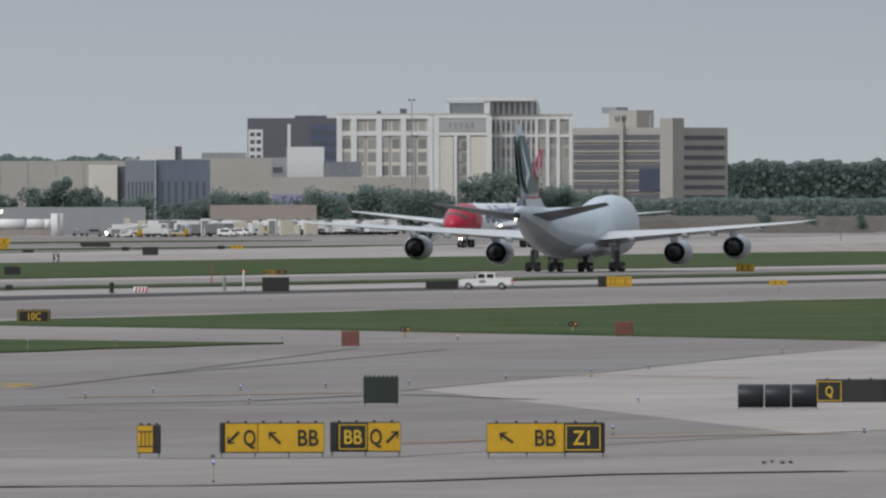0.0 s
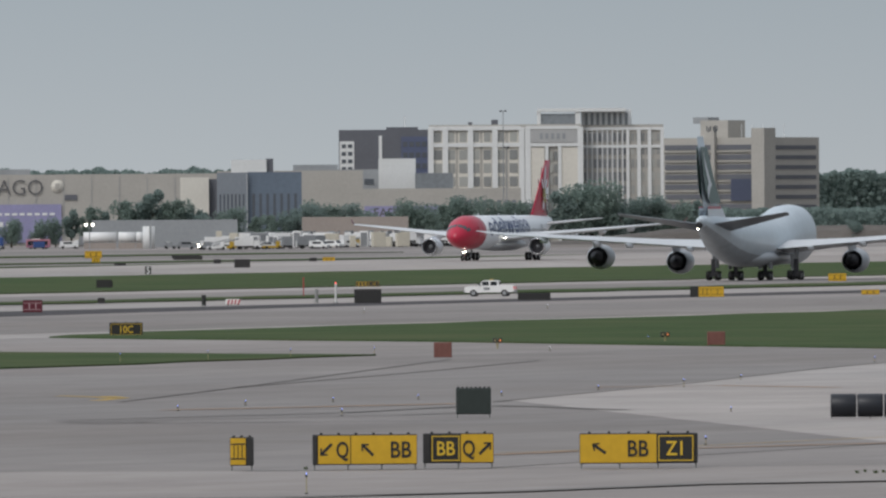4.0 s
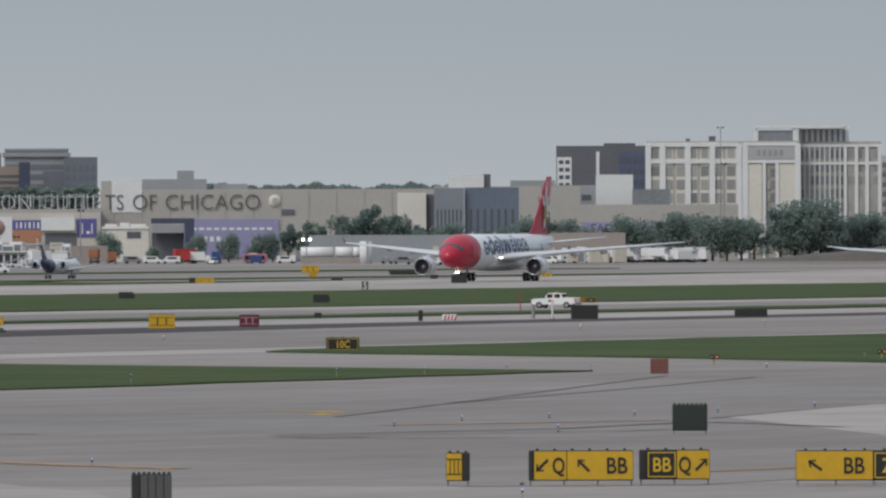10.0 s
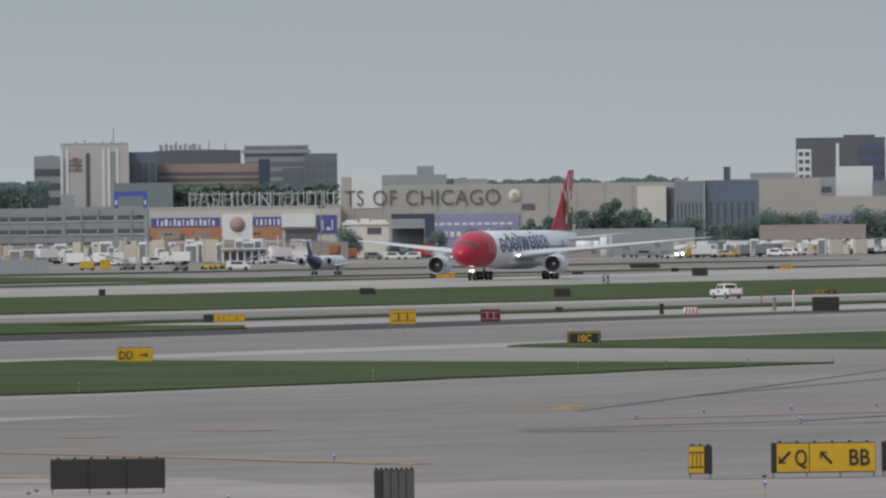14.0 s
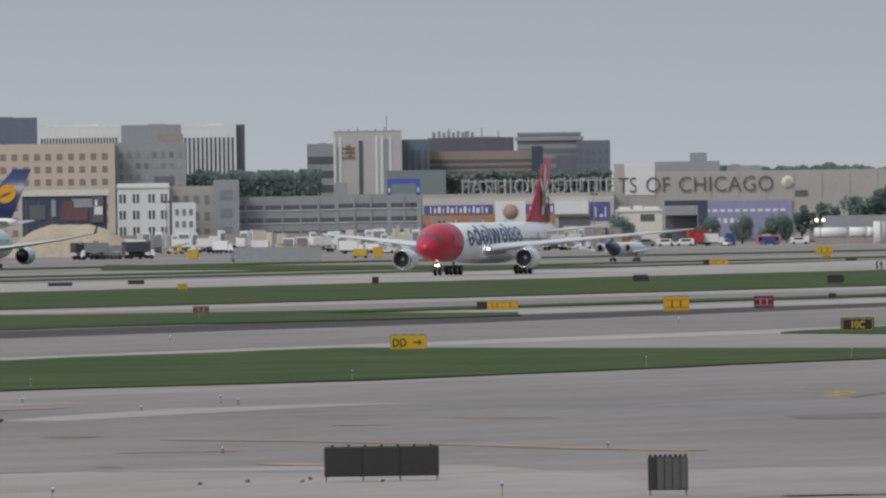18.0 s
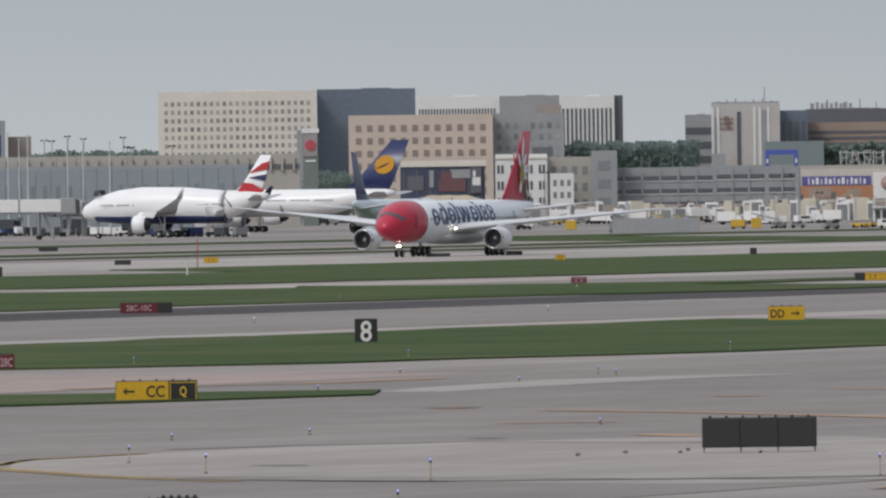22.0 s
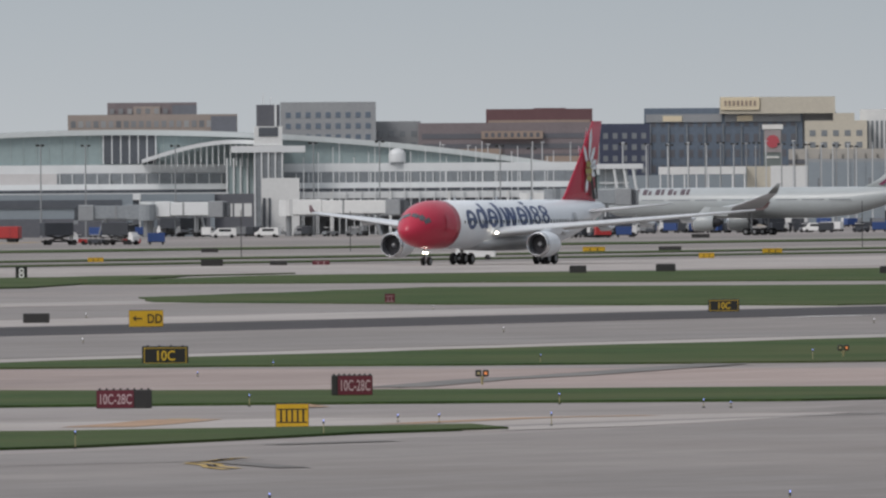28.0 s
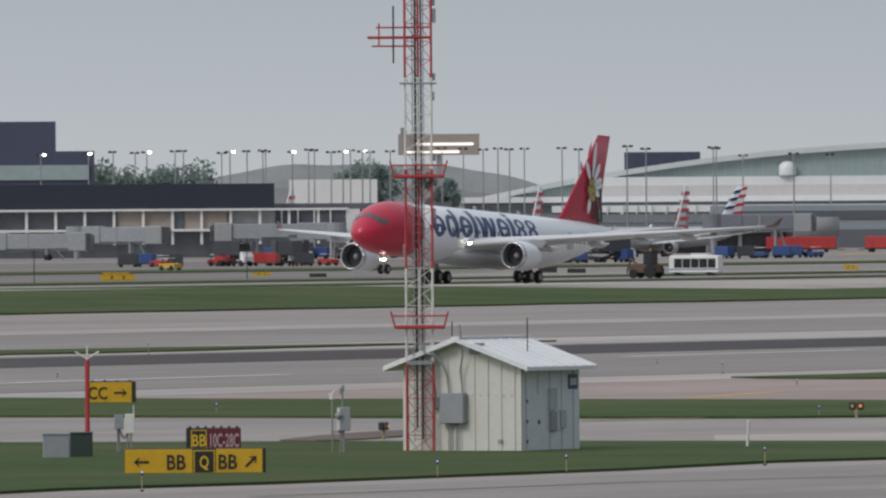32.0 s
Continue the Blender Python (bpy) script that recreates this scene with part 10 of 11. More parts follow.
M_BRIDGE = mat("dull_grey_bridge_paint", (0.29, 0.315, 0.335), 0.5, vary=0.15, scale=0.4)


def jet_bridge(x, y, rz, length, high, material=M_BRIDGE, label="grey passenger boarding bridge on wheeled legs"):
    r = root("jet_bridge", pose(x, y, 0, 0, 0, rz), label, "bridge", "boarding bridges")
    part("tunnel", boxes((0, 0, high - 2.6, length, 2.4, 2.7), bevel=0.1), material, r)
    part("inner_tunnel", boxes((length * 0.35, 0, high - 2.8, length * 0.4, 2.8, 3.1), bevel=0.1), material, r)
    part("rotunda", tubes(((length / 2, 0, high - 3.0), (length / 2, 0, high + 0.3), 2.0), n=16), material, r)
    part("column", tubes(((length / 2, 0, 0), (length / 2, 0, high - 3.0), 0.6), n=12), M_STRUT, r)
    part("cab", boxes((-length / 2 - 1.2, 0, high - 3.0, 3.2, 3.4, 3.3), bevel=0.15), M_WALLG, r)
    for i in range(4):
        part("bellows_fold", boxes((-length / 2 - 2.9 - 0.22 * i, 0, high - 2.9, 0.12, 3.1 - 0.12 * i, 3.0 - 0.1 * i)), M_GLD, r)
    part("band", boxes((-length * 0.06, 0, high - 2.7, 0.35, 2.56, 2.9)), M_STRUT, r)
    part("underside_beam", boxes((0, 0, high - 2.95, length * 0.96, 1.2, 0.3)), M_STRUT, r)
    part("cab_opening", boxes((-length / 2 - 2.75, 0, high - 2.8, 0.2, 2.6, 2.5)), M_GLD, r)
    part("drive_leg", tubes(((-length * 0.25, 0.9, 0.6), (-length * 0.25, 0.9, high - 2.6), 0.25), ((-length * 0.25, -0.9, 0.6), (-length * 0.25, -0.9, high - 2.6), 0.25), n=8), M_STRUT, r)
    part("drive_wheel", tubes(((-length * 0.25, -1.2, 0.5), (-length * 0.25, 1.2, 0.5), 0.5), n=12), M_BLACK, r)
    part("stairs", loft([[Vector((-length * 0.4, yy, 0.1)), Vector((-length * 0.3, yy, high - 2.6)), Vector((-length * 0.27, yy, high - 2.6)), Vector((-length * 0.37, yy, 0.1))] for yy in (-2.2, -1.4)]), M_STRUT, r)
    return r


jet_bridge(-600.9, 2785.9, 172, 14, 5.6)
jet_bridge(-571, 2792.2, 8, 19, 6.0)
jet_bridge(-603.8, 2723.9, 178, 18, 4.6, label="grey mobile boarding stair bridge")
jet_bridge(-487.5, 2808.2, 186, 15, 7.0, M_SLATE, "slate-grey passenger boarding bridge")
jet_bridge(-519.2, 2685.3, 174, 9, 7.0)
jet_bridge(-458.9, 3197.2, 168, 22, 7.2, M_WALLW, "white passenger boarding bridge")
jet_bridge(-491.6, 3197.4, 174, 13, 7.0, M_STEELW, "white passenger boarding bridge")
jet_bridge(-504.1, 3195.5, 6, 11, 6.4, M_BRIDGE)
jet_bridge(-421, 3273, 172, 18, 8.2, M_WALLW, "white passenger boarding bridge")
jet_bridge(-381.2, 2987.0, 176, 12.5, 9.0, M_BRIDGE, "pale grey passenger boarding bridge")
jet_bridge(-338.2, 3272.8, 176, 21, 8.3, M_WALLW, "white passenger boarding bridge")
jet_bridge(-351.2, 3522.5, 60, 10, 7.4)
pW, pH = 37.5, 14.8
gl = root("glass_pier", pose(-449.5, 3450.8, 0, 0, 0, 7.42), "pale glass terminal pier under a white roof slab", "terminal")
M_PIERG = mat("pale_grey_pier_glass", (0.40, 0.44, 0.46), 0.25, vary=0.12, scale=0.3)
add(gl, "wall", M_STEELW, (0, 10, 0, pW, 20, pH - 6.0))
add(gl, "glass_wall", M_PIERG, (0, 10.4, pH - 6.0, pW * 0.97, 18, 4.9))
add(gl, "roof_slab", M_STEELW, (0.8, 9.5, pH - 1.1, pW + 4.0, 22, 1.1))
add(gl, "sill", M_STEELW, (0, 1.0, pH - 4.4, pW * 0.98, 0.5, 0.4), (0, 0.4, pH - 6.0, pW, 0.8, 0.5))
grid(gl, -pW * 0.49, pW * 0.49, 18, pH - 6.0, pH - 1.1, 1, 0.07, 1.0, M_STEELW, "mullion", y=1.2)
for i, x in enumerate((pW * 0.5 - 3.6, pW * 0.5 - 1.4, pW * 0.5 + 0.6)):
    part("raked_strut", tubes(((x + 1.0, -1.0, pH - 7.4), (x, -1.0, pH - 1.1), 0.32), n=8), M_STEELW, gl)
add(gl, "lower_roof", M_ROOFT, (pW * 0.5 + 5.0, 6, pH - 7.6, 9.0, 10, 1.2))
add(gl, "bay", M_GLD, *[(-pW * 0.4 + i * pW * 0.16, -0.05, 0.2, pW * 0.09, 0.3, 4.2) for i in range(6)])
for wb, mt in (((-451.4, 3873.8, 6.1, 5, 14.7, 6.65), M_CREAM), ((-442.9, 3864.7, 9.2, 5, 14.8, 6.54), M_WALLW)):
    block("cargo_shed", "plain pale cargo shed wall", wb, mt, "building", parapet=0)
d = (-466.0, 3902.2, 44.9, 20, 12.4, 6.81)
b = block("cargo_hall", "low grey cargo hall with dark dock doors", d, M_CONCW, "building", parapet=0.3)
grid(b, -d[2] * 0.48, d[2] * 0.48, 14, 0.4, d[4] * 0.8, 1, 0.55, 0.9, M_GLD, "dock_door")
d = (-464.7, 3867.2, 21.6, 9, 14.7, 6.85)
b = root("cargo_canopy", pose(*d[:2], 0, 0, 0, d[5]), "white flat canopy on slender posts", "canopy")
zc = 12.8
add(b, "roof", M_WALLW, (0, 4.5, zc, d[2], 9, d[4] - zc))
for i in range(8):
    add(b, "post", M_STEELW, (-d[2] * 0.48 + d[2] * 0.96 * i / 7, 0.5, 0, 0.35, 0.35, zc))

def roof_dish(x, y, z, rz):
    r = root("radome", pose(x, y, z, 0, 0, rz), "white rounded radome on the terminal roof", "radome", "roof radomes")
    n = 24
    ring = lambda k, h: [Vector((1.85 * k * math.cos(2 * math.pi * i / n), 1.85 * k * math.sin(2 * math.pi * i / n), h)) for i in range(n)]
    smooth(part("dome", loft([ring(0.96, 0.0), ring(1.0, 0.5), ring(1.0, 1.7)] + [ring(math.cos(a), 1.7 + 1.5 * math.sin(a)) for a in (0.35, 0.7, 1.0, 1.3, 1.5)]), M_STEELW, r))
    part("curb", tubes(((0, 0, -0.15), (0, 0, 0.12), 1.95), n=24), M_GLM, r)


roof_dish(*(term.matrix_basis @ Vector((XT(516), -1.0, ZT(272)))), math.degrees(term.matrix_basis.to_euler().z))
roof_dish(*(term.matrix_basis @ Vector((XT(1382), -1.0, ZT(272)))), math.degrees(term.matrix_basis.to_euler().z))

# ---- dark concourse at the far end of the pan ----
M_FASC = mat("black_blue_fascia", (0.020, 0.027, 0.044), 0.55, vary=0.1, scale=0.4)
dc = (-615.2, 2833.8, 66.8, 26, 13.5, 12.25)
b = block("dark_concourse", "long low concourse with navy fascia and white frames", dc, M_WALLG, "terminal", parapet=0)
W, H = dc[2], dc[4]
z1 = 8.9
z2 = 4.8
add(b, "fascia", M_FASC, (0, -1.0, z1, W, 2.0, H - z1))
add(b, "white_beam", M_WALLW, (W * 0.10, -1.2, z1 - 0.35, W * 1.2, 2.4, 0.4), (W * 0.10, -1.2, z2, W * 1.2, 2.4, 0.45))
for i in range(16):
    x = -W / 2 + W * 1.2 * i / 15
    add(b, "white_post", M_WALLW, (x, -1.5, z2 - 2.4, 0.5, 0.5, z1 - z2 + 2.4))
add(b, "dark_glazing", M_GLD, (-W * 0.18, -0.2, z2 + 0.4, W * 0.6, 0.5, z1 - z2 - 0.7))
add(b, "beige_panel", M_TAN, (W * 0.22, -0.6, z2 + 0.4, W * 0.30, 0.6, z1 - z2 - 0.7))
add(b, "dark_panel", M_GLD, (W * 0.24, -1.0, z2 + 0.4, W * 0.025, 0.3, z1 - z2 - 0.7))
# Dark sheet on the solid front paints the undercroft's shade.
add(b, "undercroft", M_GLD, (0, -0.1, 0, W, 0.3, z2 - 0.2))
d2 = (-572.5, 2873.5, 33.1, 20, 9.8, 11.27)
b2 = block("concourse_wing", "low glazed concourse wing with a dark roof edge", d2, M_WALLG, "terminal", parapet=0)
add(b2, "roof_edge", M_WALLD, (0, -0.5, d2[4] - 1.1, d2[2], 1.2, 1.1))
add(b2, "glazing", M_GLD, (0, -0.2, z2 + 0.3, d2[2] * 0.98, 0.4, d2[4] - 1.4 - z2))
# Shade below the wing is put into this dark panel.
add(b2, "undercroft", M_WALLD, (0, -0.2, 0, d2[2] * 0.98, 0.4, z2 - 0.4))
for i in range(11):
    add(b2, "white_post", M_WALLW, (-d2[2] / 2 + d2[2] * (i + 0.5) / 11, -0.7, 0, 0.3, 0.4, d2[4] - 1.1))
add(b2, "white_column", M_WALLW, (-d2[2] * 0.05, -1.2, 0, 2.2, 1.0, d2[4] - 1.1))
b3 = block("hangar_tower", "dark slate tower block", (-720.0, 3220.5, 25.8, 25, 26.6, 12.60), M_NAVY, "building")
b3 = block("hangar_hall", "dark hall with a pale blue glass band", (-695.5, 3123.5, 35.1, 25, 20.0, 12.55), M_NAVY, "building")
add(b3, "glass_band", M_GLG, (0, -0.3, 15.0, 33, 0.4, 3.0))
gp = (-530.0, 2912.0, 69.8, 8, 7.4, 10.32)
g9 = root("walkway_bridge", pose(*gp[:2], 0, 0, 0, gp[5]), "long grey elevated walkway on legs", "bridge")
zb = 3.8
# Added dark back sheet paints the shade under the walkway.
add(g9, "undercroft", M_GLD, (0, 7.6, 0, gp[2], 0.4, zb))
add(g9, "deck_box", M_WALKD, (0, 4, zb, gp[2], 8, gp[4] - zb))
add(g9, "window_strip", M_GLM, (0, -0.05, zb + (gp[4] - zb) * 0.55, gp[2] * 0.97, 0.2, (gp[4] - zb) * 0.22))
for i in range(12):
    add(g9, "leg", M_STRUT, (-gp[2] * 0.48 + gp[2] * 0.96 * i / 11, 1.5, 0, 0.7, 0.7, zb))
smooth(part("rounded_end", tubes(((gp[2] / 2, 4, zb - 1.0), (gp[2] / 2, 4, gp[4] - 0.8), 5.0), n=20), M_WALLG, g9))
pb = root("lit_billboard", pose(-743.6, 3828.5, 0, 0, 0, 10.99), "wide brown electronic billboard with pale lit lines", "billboard")
add(pb, "board", M_TAN, (0, 0, 21.9, 20, 1, 5.2))
add(pb, "post", M_STRUT, (0, 0.6, 0, 1.2, 1, 21.9))
M_LIT = mat("lit_text_lines", (1.0, 0.93, 0.85), 0.4, vary=0, glow=0.9)
for i, (x0, w0) in enumerate(((1.5, 14), (-1.5, 13))):
    add(pb, "lit_bar", M_LIT, (x0, -0.6, 23.7 - 1.9 * i + 0.6, w0, 0.1, 0.6))
wb = block("white_hall", "low white hall behind the light poles", (-690.3, 3431.2, 19.5, 15, 14.5, 11.37), M_WALLW, "building")
block("dark_canopy", "dark flat roof canopy of the terminal", (-604.6, 3366.1, 16.4, 8, 20.6, 10.18), M_NAVY, "canopy", parapet=0)

# ---- apron light poles ----
def light_pole(x, y, h, lit=False):
    r = root("light_pole", pose(x, y, 0, 0, 0, random.Random(int(x * 7)).uniform(-40, 40)), "tall dark apron light pole" + (" with lit lamps" if lit else " with twin lamp heads"), "light pole", "apron light poles")
    part("pole", tubes(((0, 0, 0), (0, 0, h), 0.20, 0.11), n=8), M_STRUT if not lit else M_LEG, r)
    part("crossarm", boxes((0, 0, h - 0.3, 1.7, 0.12, 0.12)), M_STRUT, r)
    for sx in (-0.7, 0.7):
        part("lamp_head", boxes((sx, -0.2, h - 0.35, 0.6, 0.6, 0.42), bevel=0.06), M_SBLACK if not lit or sx < 0 else M_LAMPW, r)


M_LAMPW = mat("white_lamp_glow", (1.0, 0.96, 0.85), 0.4, vary=0, glow=5)
g = root("floodlight_mast", pose(-116.2, 4128.0, 0), "short mast with two lit floodlights in the yard", "light pole")
part("pole", tubes(((0, 0, 0), (0, 0, 6.2), 0.14, 0.1), n=8), M_STRUT, g)
part("crossarm", boxes((0, 0, 6.0, 2.4, 0.14, 0.14)), M_STRUT, g)
for sx in (-0.9, 0.9):
    part("lamp_head", boxes((sx, 0.1, 6.0, 0.8, 0.4, 0.8), bevel=0.05), M_SBLACK, g)
    part("lens", boxes((sx, -0.12, 6.08, 0.66, 0.06, 0.64)), M_LAMPW, g, "lit floodlight lens")
for x, y, h in ((-231.0, 4293.8, 12.6), (-180.9, 4262.0, 14.4), (-197.3, 4240.0, 7.4), (-221.1, 4240.3, 7.5)):
    light_pole(x, y, h)
light_pole(-678.2, 3076.1, 20.0, True)
light_pole(-668.9, 3078.2, 20.2, True)
light_pole(-657.8, 3049.9, 20.4)
light_pole(-670.3, 3129.0, 20.5)
light_pole(-651.3, 3051.3, 20.3, True)
light_pole(-641.7, 3032.9, 20.4)
light_pole(-681.4, 3228.9, 21.2)
light_pole(-643.0, 3083.7, 20.2)
light_pole(-631.2, 3035.1, 20.2, True)
light_pole(-627.9, 3035.7, 20.3)
light_pole(-665.2, 3232.3, 21.2)
light_pole(-634.4, 3085.4, 20.4)
light_pole(-619.2, 3037.5, 20.1, True)
light_pole(-665.8, 3283.2, 21.5)
light_pole(-624.9, 3087.4, 20.6)
light_pole(-615.7, 3058.6, 20.1)
light_pole(-609.5, 3039.5, 20.1, True)
light_pole(-647.3, 3235.9, 21.1)
light_pole(-621.4, 3118.7, 20.4, True)
light_pole(-604.3, 3040.5, 20.0)
light_pole(-610.1, 3090.4, 20.3)
light_pole(-609.5, 3141.4, 21.0)
light_pole(-595.8, 3093.1, 20.7)
light_pole(-586.3, 3064.4, 20.4)
light_pole(-598.4, 3143.5, 20.9)
light_pole(-581.2, 3065.4, 20.4)
light_pole(-611.7, 3242.8, 21.2)
light_pole(-576.5, 3096.8, 20.7)
light_pole(-582.3, 3146.6, 20.6)
light_pole(-528.0, 2902.4, 20.2)
light_pole(-524.5, 2903.0, 19.7)
light_pole(-513.9, 2915.0, 19.9)
light_pole(-516.8, 2934.8, 19.8)
light_pole(-497.4, 2907.8, 18.6)
light_pole(-563.4, 3231.3, 19.4)
light_pole(-545.5, 3234.3, 19.5)
light_pole(-522.3, 3207.8, 19.1)
light_pole(-513.2, 3209.2, 19.0)
light_pole(-493.5, 3202.2, 18.8)
light_pole(-465.5, 3206.4, 19.2)
light_pole(-452.1, 3208.3, 19.4)
light_pole(-426.3, 3201.7, 18.3)
light_pole(-423.9, 3232.3, 17.8)
light_pole(-472.2, 3770.5, 20.3)
light_pole(-466.3, 3771.3, 20.2)
light_pole(-461.3, 3771.9, 19.9)
light_pole(-457.8, 3782.4, 20.2)
light_pole(-452.7, 3772.9, 20.1)
light_pole(-449.6, 3778.3, 20.4)
light_pole(-445.8, 3773.8, 20.1)
light_pole(-442.9, 3774.1, 20.2)
light_pole(-440.6, 3774.4, 20.3)
light_pole(-435.6, 3785.0, 20.0)
light_pole(-431.3, 3775.4, 19.7)
light_pole(-428.2, 3775.8, 19.8)
light_pole(-425.2, 3776.1, 19.4)
light_pole(-421.4, 3776.6, 19.6)
light_pole(-417.1, 3777.0, 19.3)
light_pole(-400.8, 4180.8, 21.9)
light_pole(-401.7, 4195.8, 22.0)
light_pole(-427.2, 4278.7, 25.5)
light_pole(-433.6, 4278.1, 24.5)
light_pole(-432.0, 4283.3, 24.3)
light_pole(-422.9, 4279.2, 24.8)
light_pole(-412.2, 4280.2, 25.0)
light_pole(-415.2, 4179.4, 20.6)
light_pole(-421.4, 4188.9, 20.6)
light_pole(-401.7, 4180.7, 22.1)
light_pole(-389.7, 4181.9, 22.2)
light_pole(-8.8, 4500.0, 37.9)
light_pole(-7.9, 4520.0, 27.7)
light_pole(-294.8, 4239.8, 13.9)
light_pole(-297.2, 4690.6, 19.2)
light_pole(-294.9, 4690.7, 18.8)
light_pole(-288.0, 4691.2, 19.4)
light_pole(-189.1, 4095.6, 4.9)
light_pole(-203.3, 4115.0, 5.0)

M_POLEW = mat("pale_grey_pole_paint", (0.55, 0.57, 0.58), 0.4, vary=0.08)
for x, y, h in ((-474.1, 3830.8, 20.1), (-468.9, 3831.4, 20.2), (-464.0, 3832.0, 20.5), (-459.5, 3832.6, 20.2), (-456.1, 3833.0, 20.3), (-452.9, 3833.3, 20.0), (-449.9, 3833.7, 20.3), (-447.6, 3834.0, 19.4), (-445.1, 3834.3, 20.8), (-438.5, 3835.0, 20.8), (-435.4, 3835.4, 20.4), (-431.7, 3835.8, 20.1), (-428.9, 3836.1, 20.2), (-425.2, 3836.5, 19.9), (-423.2, 3836.7, 19.6), (-419.3, 3837.2, 20.2), (-416.1, 3837.5, 19.8), (-398.1, 3839.4, 24.8), (-395.4, 3839.7, 23.1), (-393.3, 3839.9, 24.1), (-383.7, 3840.9, 23.1), (-379.9, 3841.3, 23.1), (-373.4, 3841.9, 22.2), (-512.4, 3825.8, 20.5), (-517.2, 3825.2, 20.2), (-523.3, 3824.4, 20.4), (-528.8, 3823.6, 20.3), (-495.4, 3797.8, 20.8), (-488.6, 3798.7, 20.6), (-482.2, 3799.5, 20.7), (-476.1, 3800.3, 20.5)):
    r = root("lamp_post", pose(x, y, 0, 0, 0, (x * 13) % 60), "slender pale grey roadway lamp post", "lamp post", "roadway lamp posts")
    part("pole", tubes(((0, 0, 0), (0, 0, h), 0.19, 0.12), n=8), M_POLEW, r)
    part("lamp_head", boxes((0, -0.2, h - 0.12, 0.5, 1.0, 0.22), bevel=0.05), M_POLEW, r)

# the freighter shrunk and flattened to fit the camera's view
for c in freighter.children:
    c.matrix_basis = Matrix.Diagonal((0.955, 0.955, 0.92, 1)) @ c.matrix_basis


# ---- what moves ----
def motions():
    walk(liner, [
        (0, pose(9.3, 2711.0, 0.83, 0, 0, -106.30)),
        (1, pose(6.2, 2700.4, 0.80, 0, 0, -106.30)),
        (2, pose(2.7, 2688.5, 0.78, 0, 0, -106.30)),
        (3, pose(-1.2, 2675.1, 0.74, 0, 0, -106.30)),
        (4, pose(-5.5, 2660.4, 0.71, 0, 0, -106.30)),
        (4.5, pose(-7.9, 2652.4, 0.69, 0, 0, -106.30)),
        (5.5, pose(-12.8, 2635.5, 0.65, 0, 0, -106.30)),
        (6.5, pose(-18.2, 2617.0, 0.61, 0, 0, -106.30)),
        (7, pose(-21.1, 2607.2, 0.59, 0, 0, -106.30)),
        (8, pose(-27.1, 2586.5, 0.55, 0, 0, -106.30)),
        (9, pose(-33.6, 2564.3, 0.51, 0, 0, -106.30)),
        (10, pose(-40.6, 2540.5, 0.46, 0, 0, -106.30)),
        (11, pose(-48.0, 2515.2, 0.42, 0, 0, -106.30)),
        (12, pose(-55.9, 2488.3, 0.37, 0, 0, -106.30)),
        (13, pose(-64.2, 2459.9, 0.33, 0, 0, -106.30)),
        (14, pose(-73.0, 2429.8, 0.28, 0, 0, -106.30)),
        (14.5, pose(-77.5, 2414.2, 0.26, 0, 0, -106.30)),
        (15.5, pose(-87.0, 2381.7, 0.22, 0, 0, -106.30)),
        (16.5, pose(-97.0, 2347.7, 0.18, 0, 0, -106.30)),
        (17, pose(-102.1, 2330.1, 0.16, 0, 0, -106.30)),
        (18, pose(-112.8, 2293.6, 0.13, 0, 0, -106.30)),
        (19, pose(-123.9, 2255.5, 0.10, 0, 0, -106.30)),
        (20, pose(-135.5, 2215.9, 0.08, 0, 0, -106.30)),
        (21, pose(-147.6, 2174.6, 0.06, 0, 0, -106.30)),
        (22, pose(-160.1, 2131.7, 0.04, 0, 0, -106.30)),
        (23, pose(-173.1, 2087.3, 0.04, 0, 0, -106.30)),
        (24, pose(-186.6, 2041.3, 0.04, 0, 0, -106.30)),
        (25, pose(-200.5, 1993.7, 0.05, 0, 0, -106.30)),
        (25.5, pose(-207.6, 1969.4, 0.06, 0, 0, -106.30)),
        (26.5, pose(-222.2, 1919.5, 0.09, 0, 0, -106.30)),
        (27.5, pose(-237.2, 1868.1, 0.13, 0, 0, -106.30)),
        (28, pose(-244.9, 1841.9, 0.15, 0, 0, -106.30)),
        (29, pose(-260.5, 1788.4, 0.21, 0, 0, -106.30)),
        (30, pose(-276.6, 1733.4, 0.28, 0, 0, -106.30)),
        (31, pose(-293.1, 1677.0, 0.36, 0, 0, -106.30)),
        (32, pose(-310.0, 1619.3, 0.76, 0, -2.9, -106.30)),
    ])
    walk(freighter, [
        (0, pose(15.9, 1937.5, 0, 0, 0, 79.00)),
        (1, pose(18.8, 1947.1, 0, 0, 0, 79.00)),
        (2, pose(21.6, 1956.8, 0, 0, 0, 79.00)),
        (3, pose(24.4, 1966.4, 0, 0, 0, 79.00)),
        (4, pose(27.2, 1976.1, 0, 0, 0, 79.00)),
        (6.5, pose(34.3, 2000.2, 0, 0, 0, 79.00)),
        (8, pose(38.5, 2014.6, 0, 0, 0, 79.00)),
        (10, pose(44.2, 2033.9, 0, 0, 0, 79.00)),
        (12, pose(49.8, 2053.2, 0, 0, 0, 79.00)),
        (32, pose(106.2, 2246.2, 0, 0, 0, 79.00)),
    ])
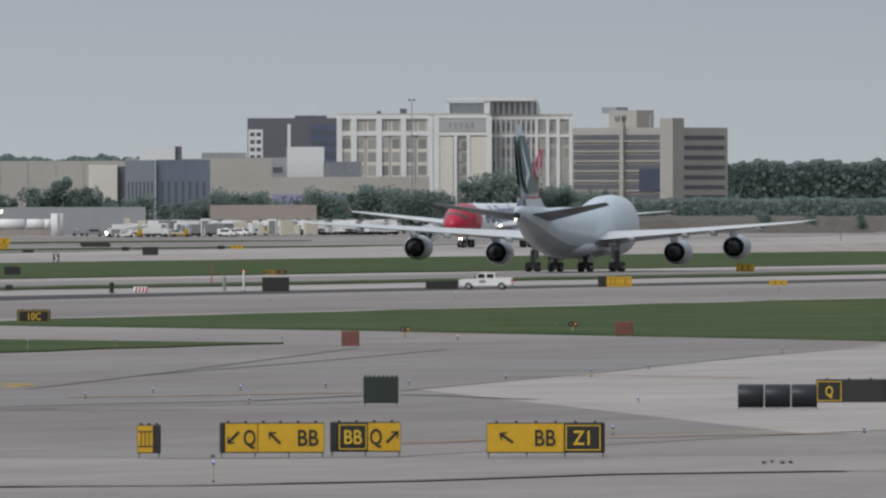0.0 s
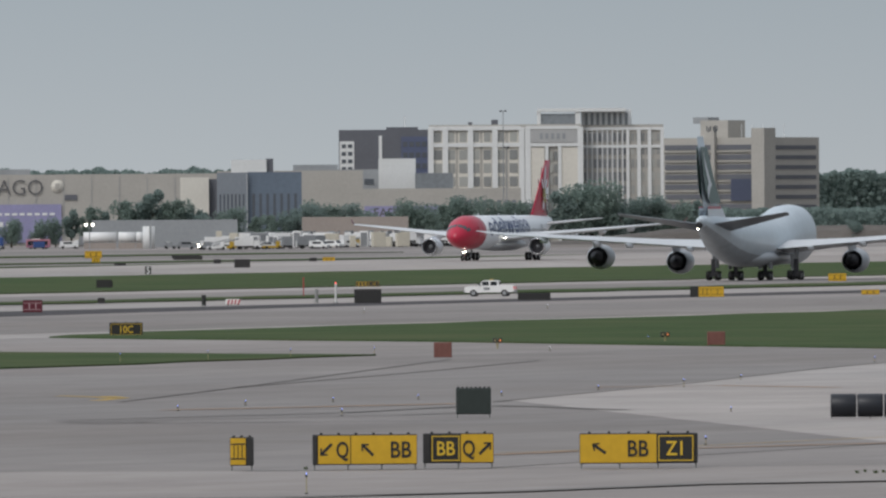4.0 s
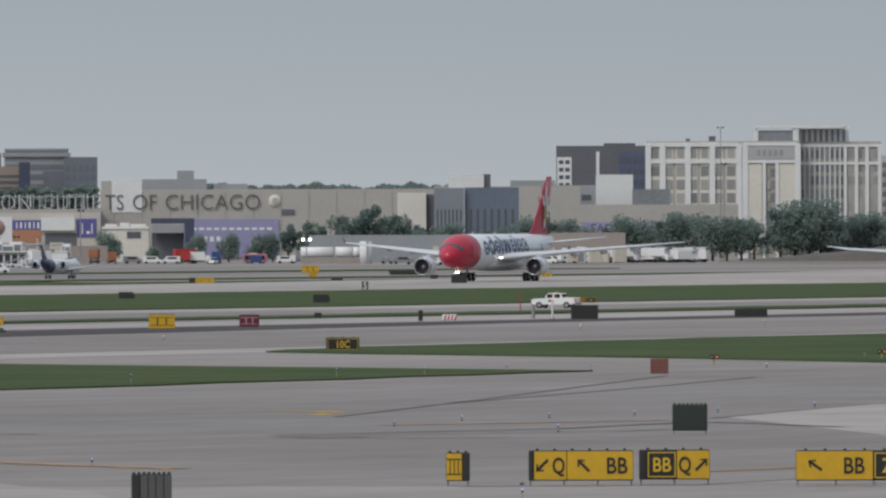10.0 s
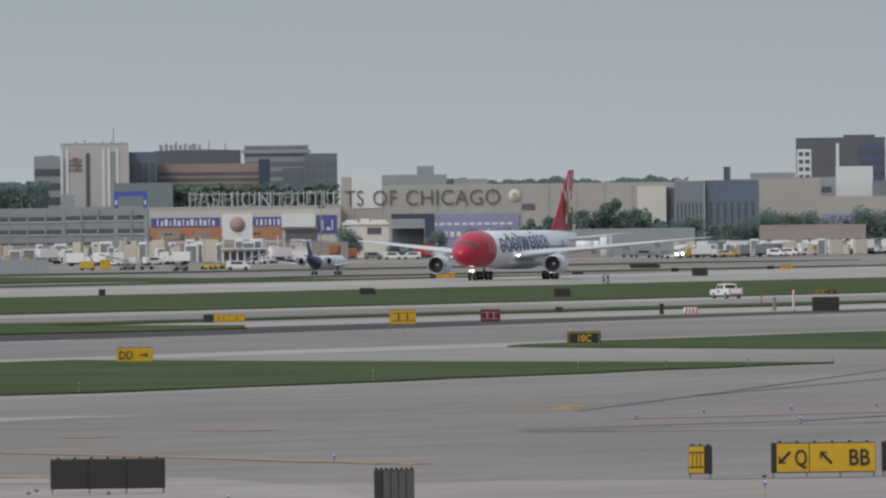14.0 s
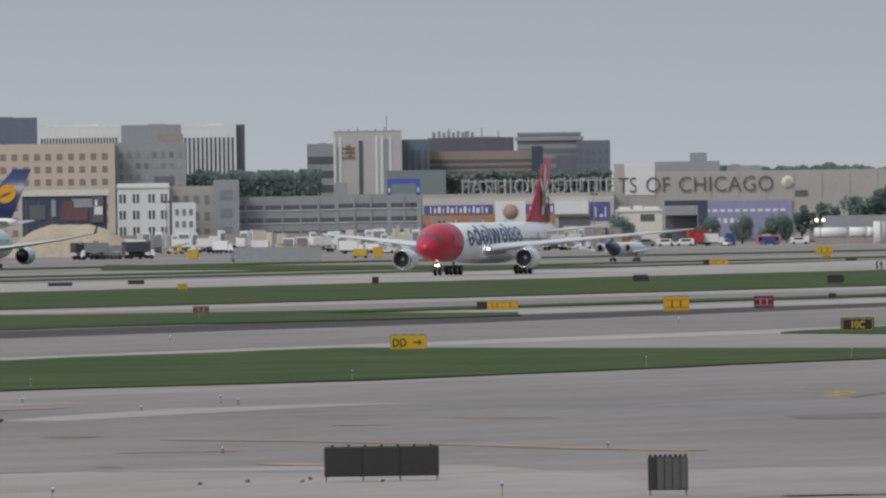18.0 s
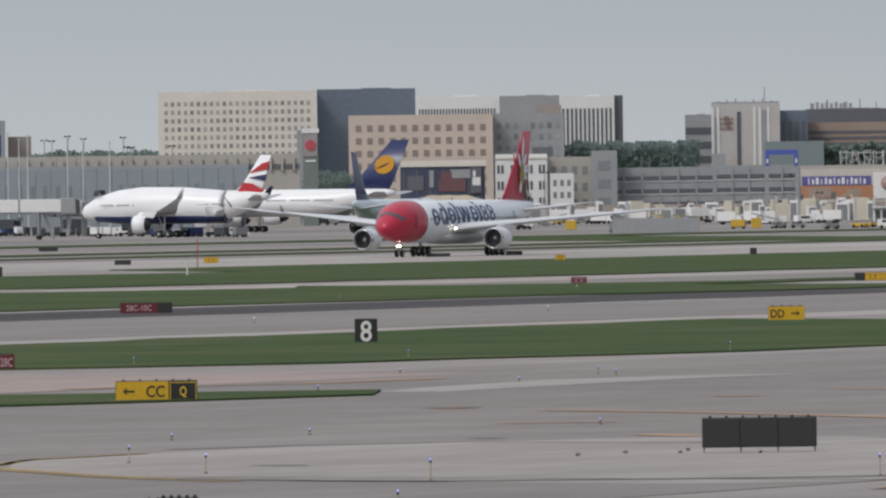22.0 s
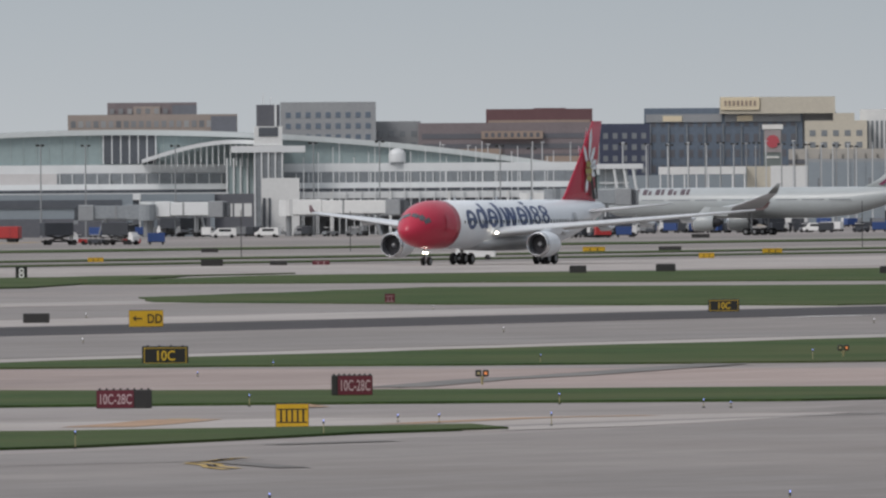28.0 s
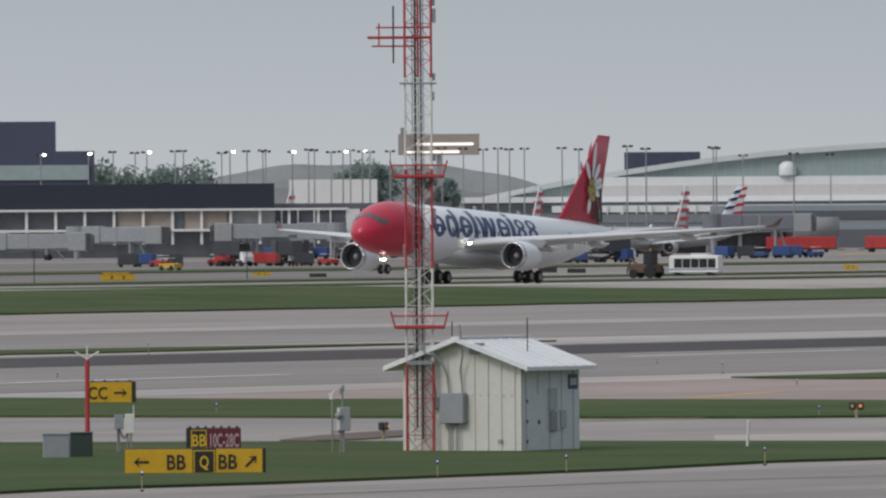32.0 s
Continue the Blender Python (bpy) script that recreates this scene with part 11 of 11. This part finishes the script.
    walk(patrol, [
        (0, pose(4.2, 1544.1, 0, 0, 0, 175)),
        (1, pose(2.1, 1566.8, 0, 0, 0, 174)),
        (2, pose(-0.4, 1588.7, 0, 0, 0, 174)),
        (3, pose(-2.5, 1609.8, 0, 0, 0, 173)),
        (4, pose(-4.6, 1630.3, 0, 0, 0, 172)),
        (5.5, pose(-8.3, 1659.6, 0, 0, 0, 170)),
        (7, pose(-12.2, 1687.2, 0, 0, 0, 168)),
        (8, pose(-15.4, 1704.6, 0, 0, 0, 167)),
        (9, pose(-18.7, 1721.4, 0, 0, 0, 166)),
        (10, pose(-21.5, 1737.4, 0, 0, 0, 158)),
        (11, pose(-24.3, 1752.7, 0, 0, 0, 150)),
        (12, pose(-26.5, 1767.2, 0, 0, 0, 138)),
        (13, pose(-28.8, 1781.0, 0, 0, 0, 125)),
        (14, pose(-30.2, 1794.1, 0, 0, 0, 116)),
        (15, pose(-31.1, 1806.4, 0, 0, 0, 110)),
        (16.5, pose(-31.8, 1823.5, 0, 0, 0, 105)),
        (20, pose(-37.0, 1872.2, 0, 0, 0, 105)),
        (26, pose(-46.0, 1956.2, 0, 0, 0, 105)),
        (32, pose(-55.0, 2040.2, 0, 0, 0, 105)),
    ])
    walk(rolling, [
        (0, pose(-276.3, 2799.9, 0, 0, 0, 79)),
        (8, pose(-262.5, 2869.5, 0, 0, 0, 79)),
        (16, pose(-247.7, 2939.1, 0, 0, 0, 79)),
        (24, pose(-231.9, 3008.6, 0, 0, 0, 79)),
        (32, pose(-215.2, 3078.0, 0, 0, 0, 79)),
    ])
    walk(shuttle, [
        (0, pose(-138.0, 2886.7, 0, 0, 0, 78)),
        (8, pose(-128.7, 2887.1, 0, 0, 0, 78)),
        (16, pose(-119.4, 2887.5, 0, 0, 0, 78)),
        (24, pose(-110.1, 2887.9, 0, 0, 0, 78)),
        (32, pose(-100.7, 2888.2, 0, 0, 0, 78)),
    ])
    walk(bus, [
        (0, pose(-224.5, 1962.2, 0, 0, 0, 176)),
        (8, pose(-254.7, 1958.5, 0, 0, 0, 176)),
        (16, pose(-284.9, 1954.3, 0, 0, 0, 176)),
        (24, pose(-315.0, 1949.7, 0, 0, 0, 176)),
        (32, pose(-345.1, 1944.6, 0, 0, 0, 176)),
    ])
    walk(lead, [
        (0, pose(-82.0, 3992, 0, 0, 0, 188)),
        (10, pose(-80.5, 3991, 0, 0, 0, 188)),
        (11.3, pose(-79.6, 3990, 0, 0, 0, 215)),
        (12.4, pose(-79.0, 3989, 0, 0, 0, 266)),
        (14.2, pose(-78.8, 3984, 0, 0, 0, 272)),
        (15.3, pose(-77.5, 3980, 0, 0, 0, 325)),
        (17, pose(-72.0, 3978, 0, 0, 0, 358)),
        (32, pose(-55.0, 3977, 0, 0, 0, 358)),
    ])
    walk(crosser, [
        (0, pose(-343.6, 1990.6, 0, 0, 0, 4)),
        (8, pose(-322.6, 1994.1, 0, 0, 0, 4)),
        (16, pose(-301.5, 1997.4, 0, 0, 0, 4)),
        (24, pose(-280.4, 2000.5, 0, 0, 0, 4)),
        (32, pose(-259.2, 2003.3, 0, 0, 0, 4)),
    ])


motions()
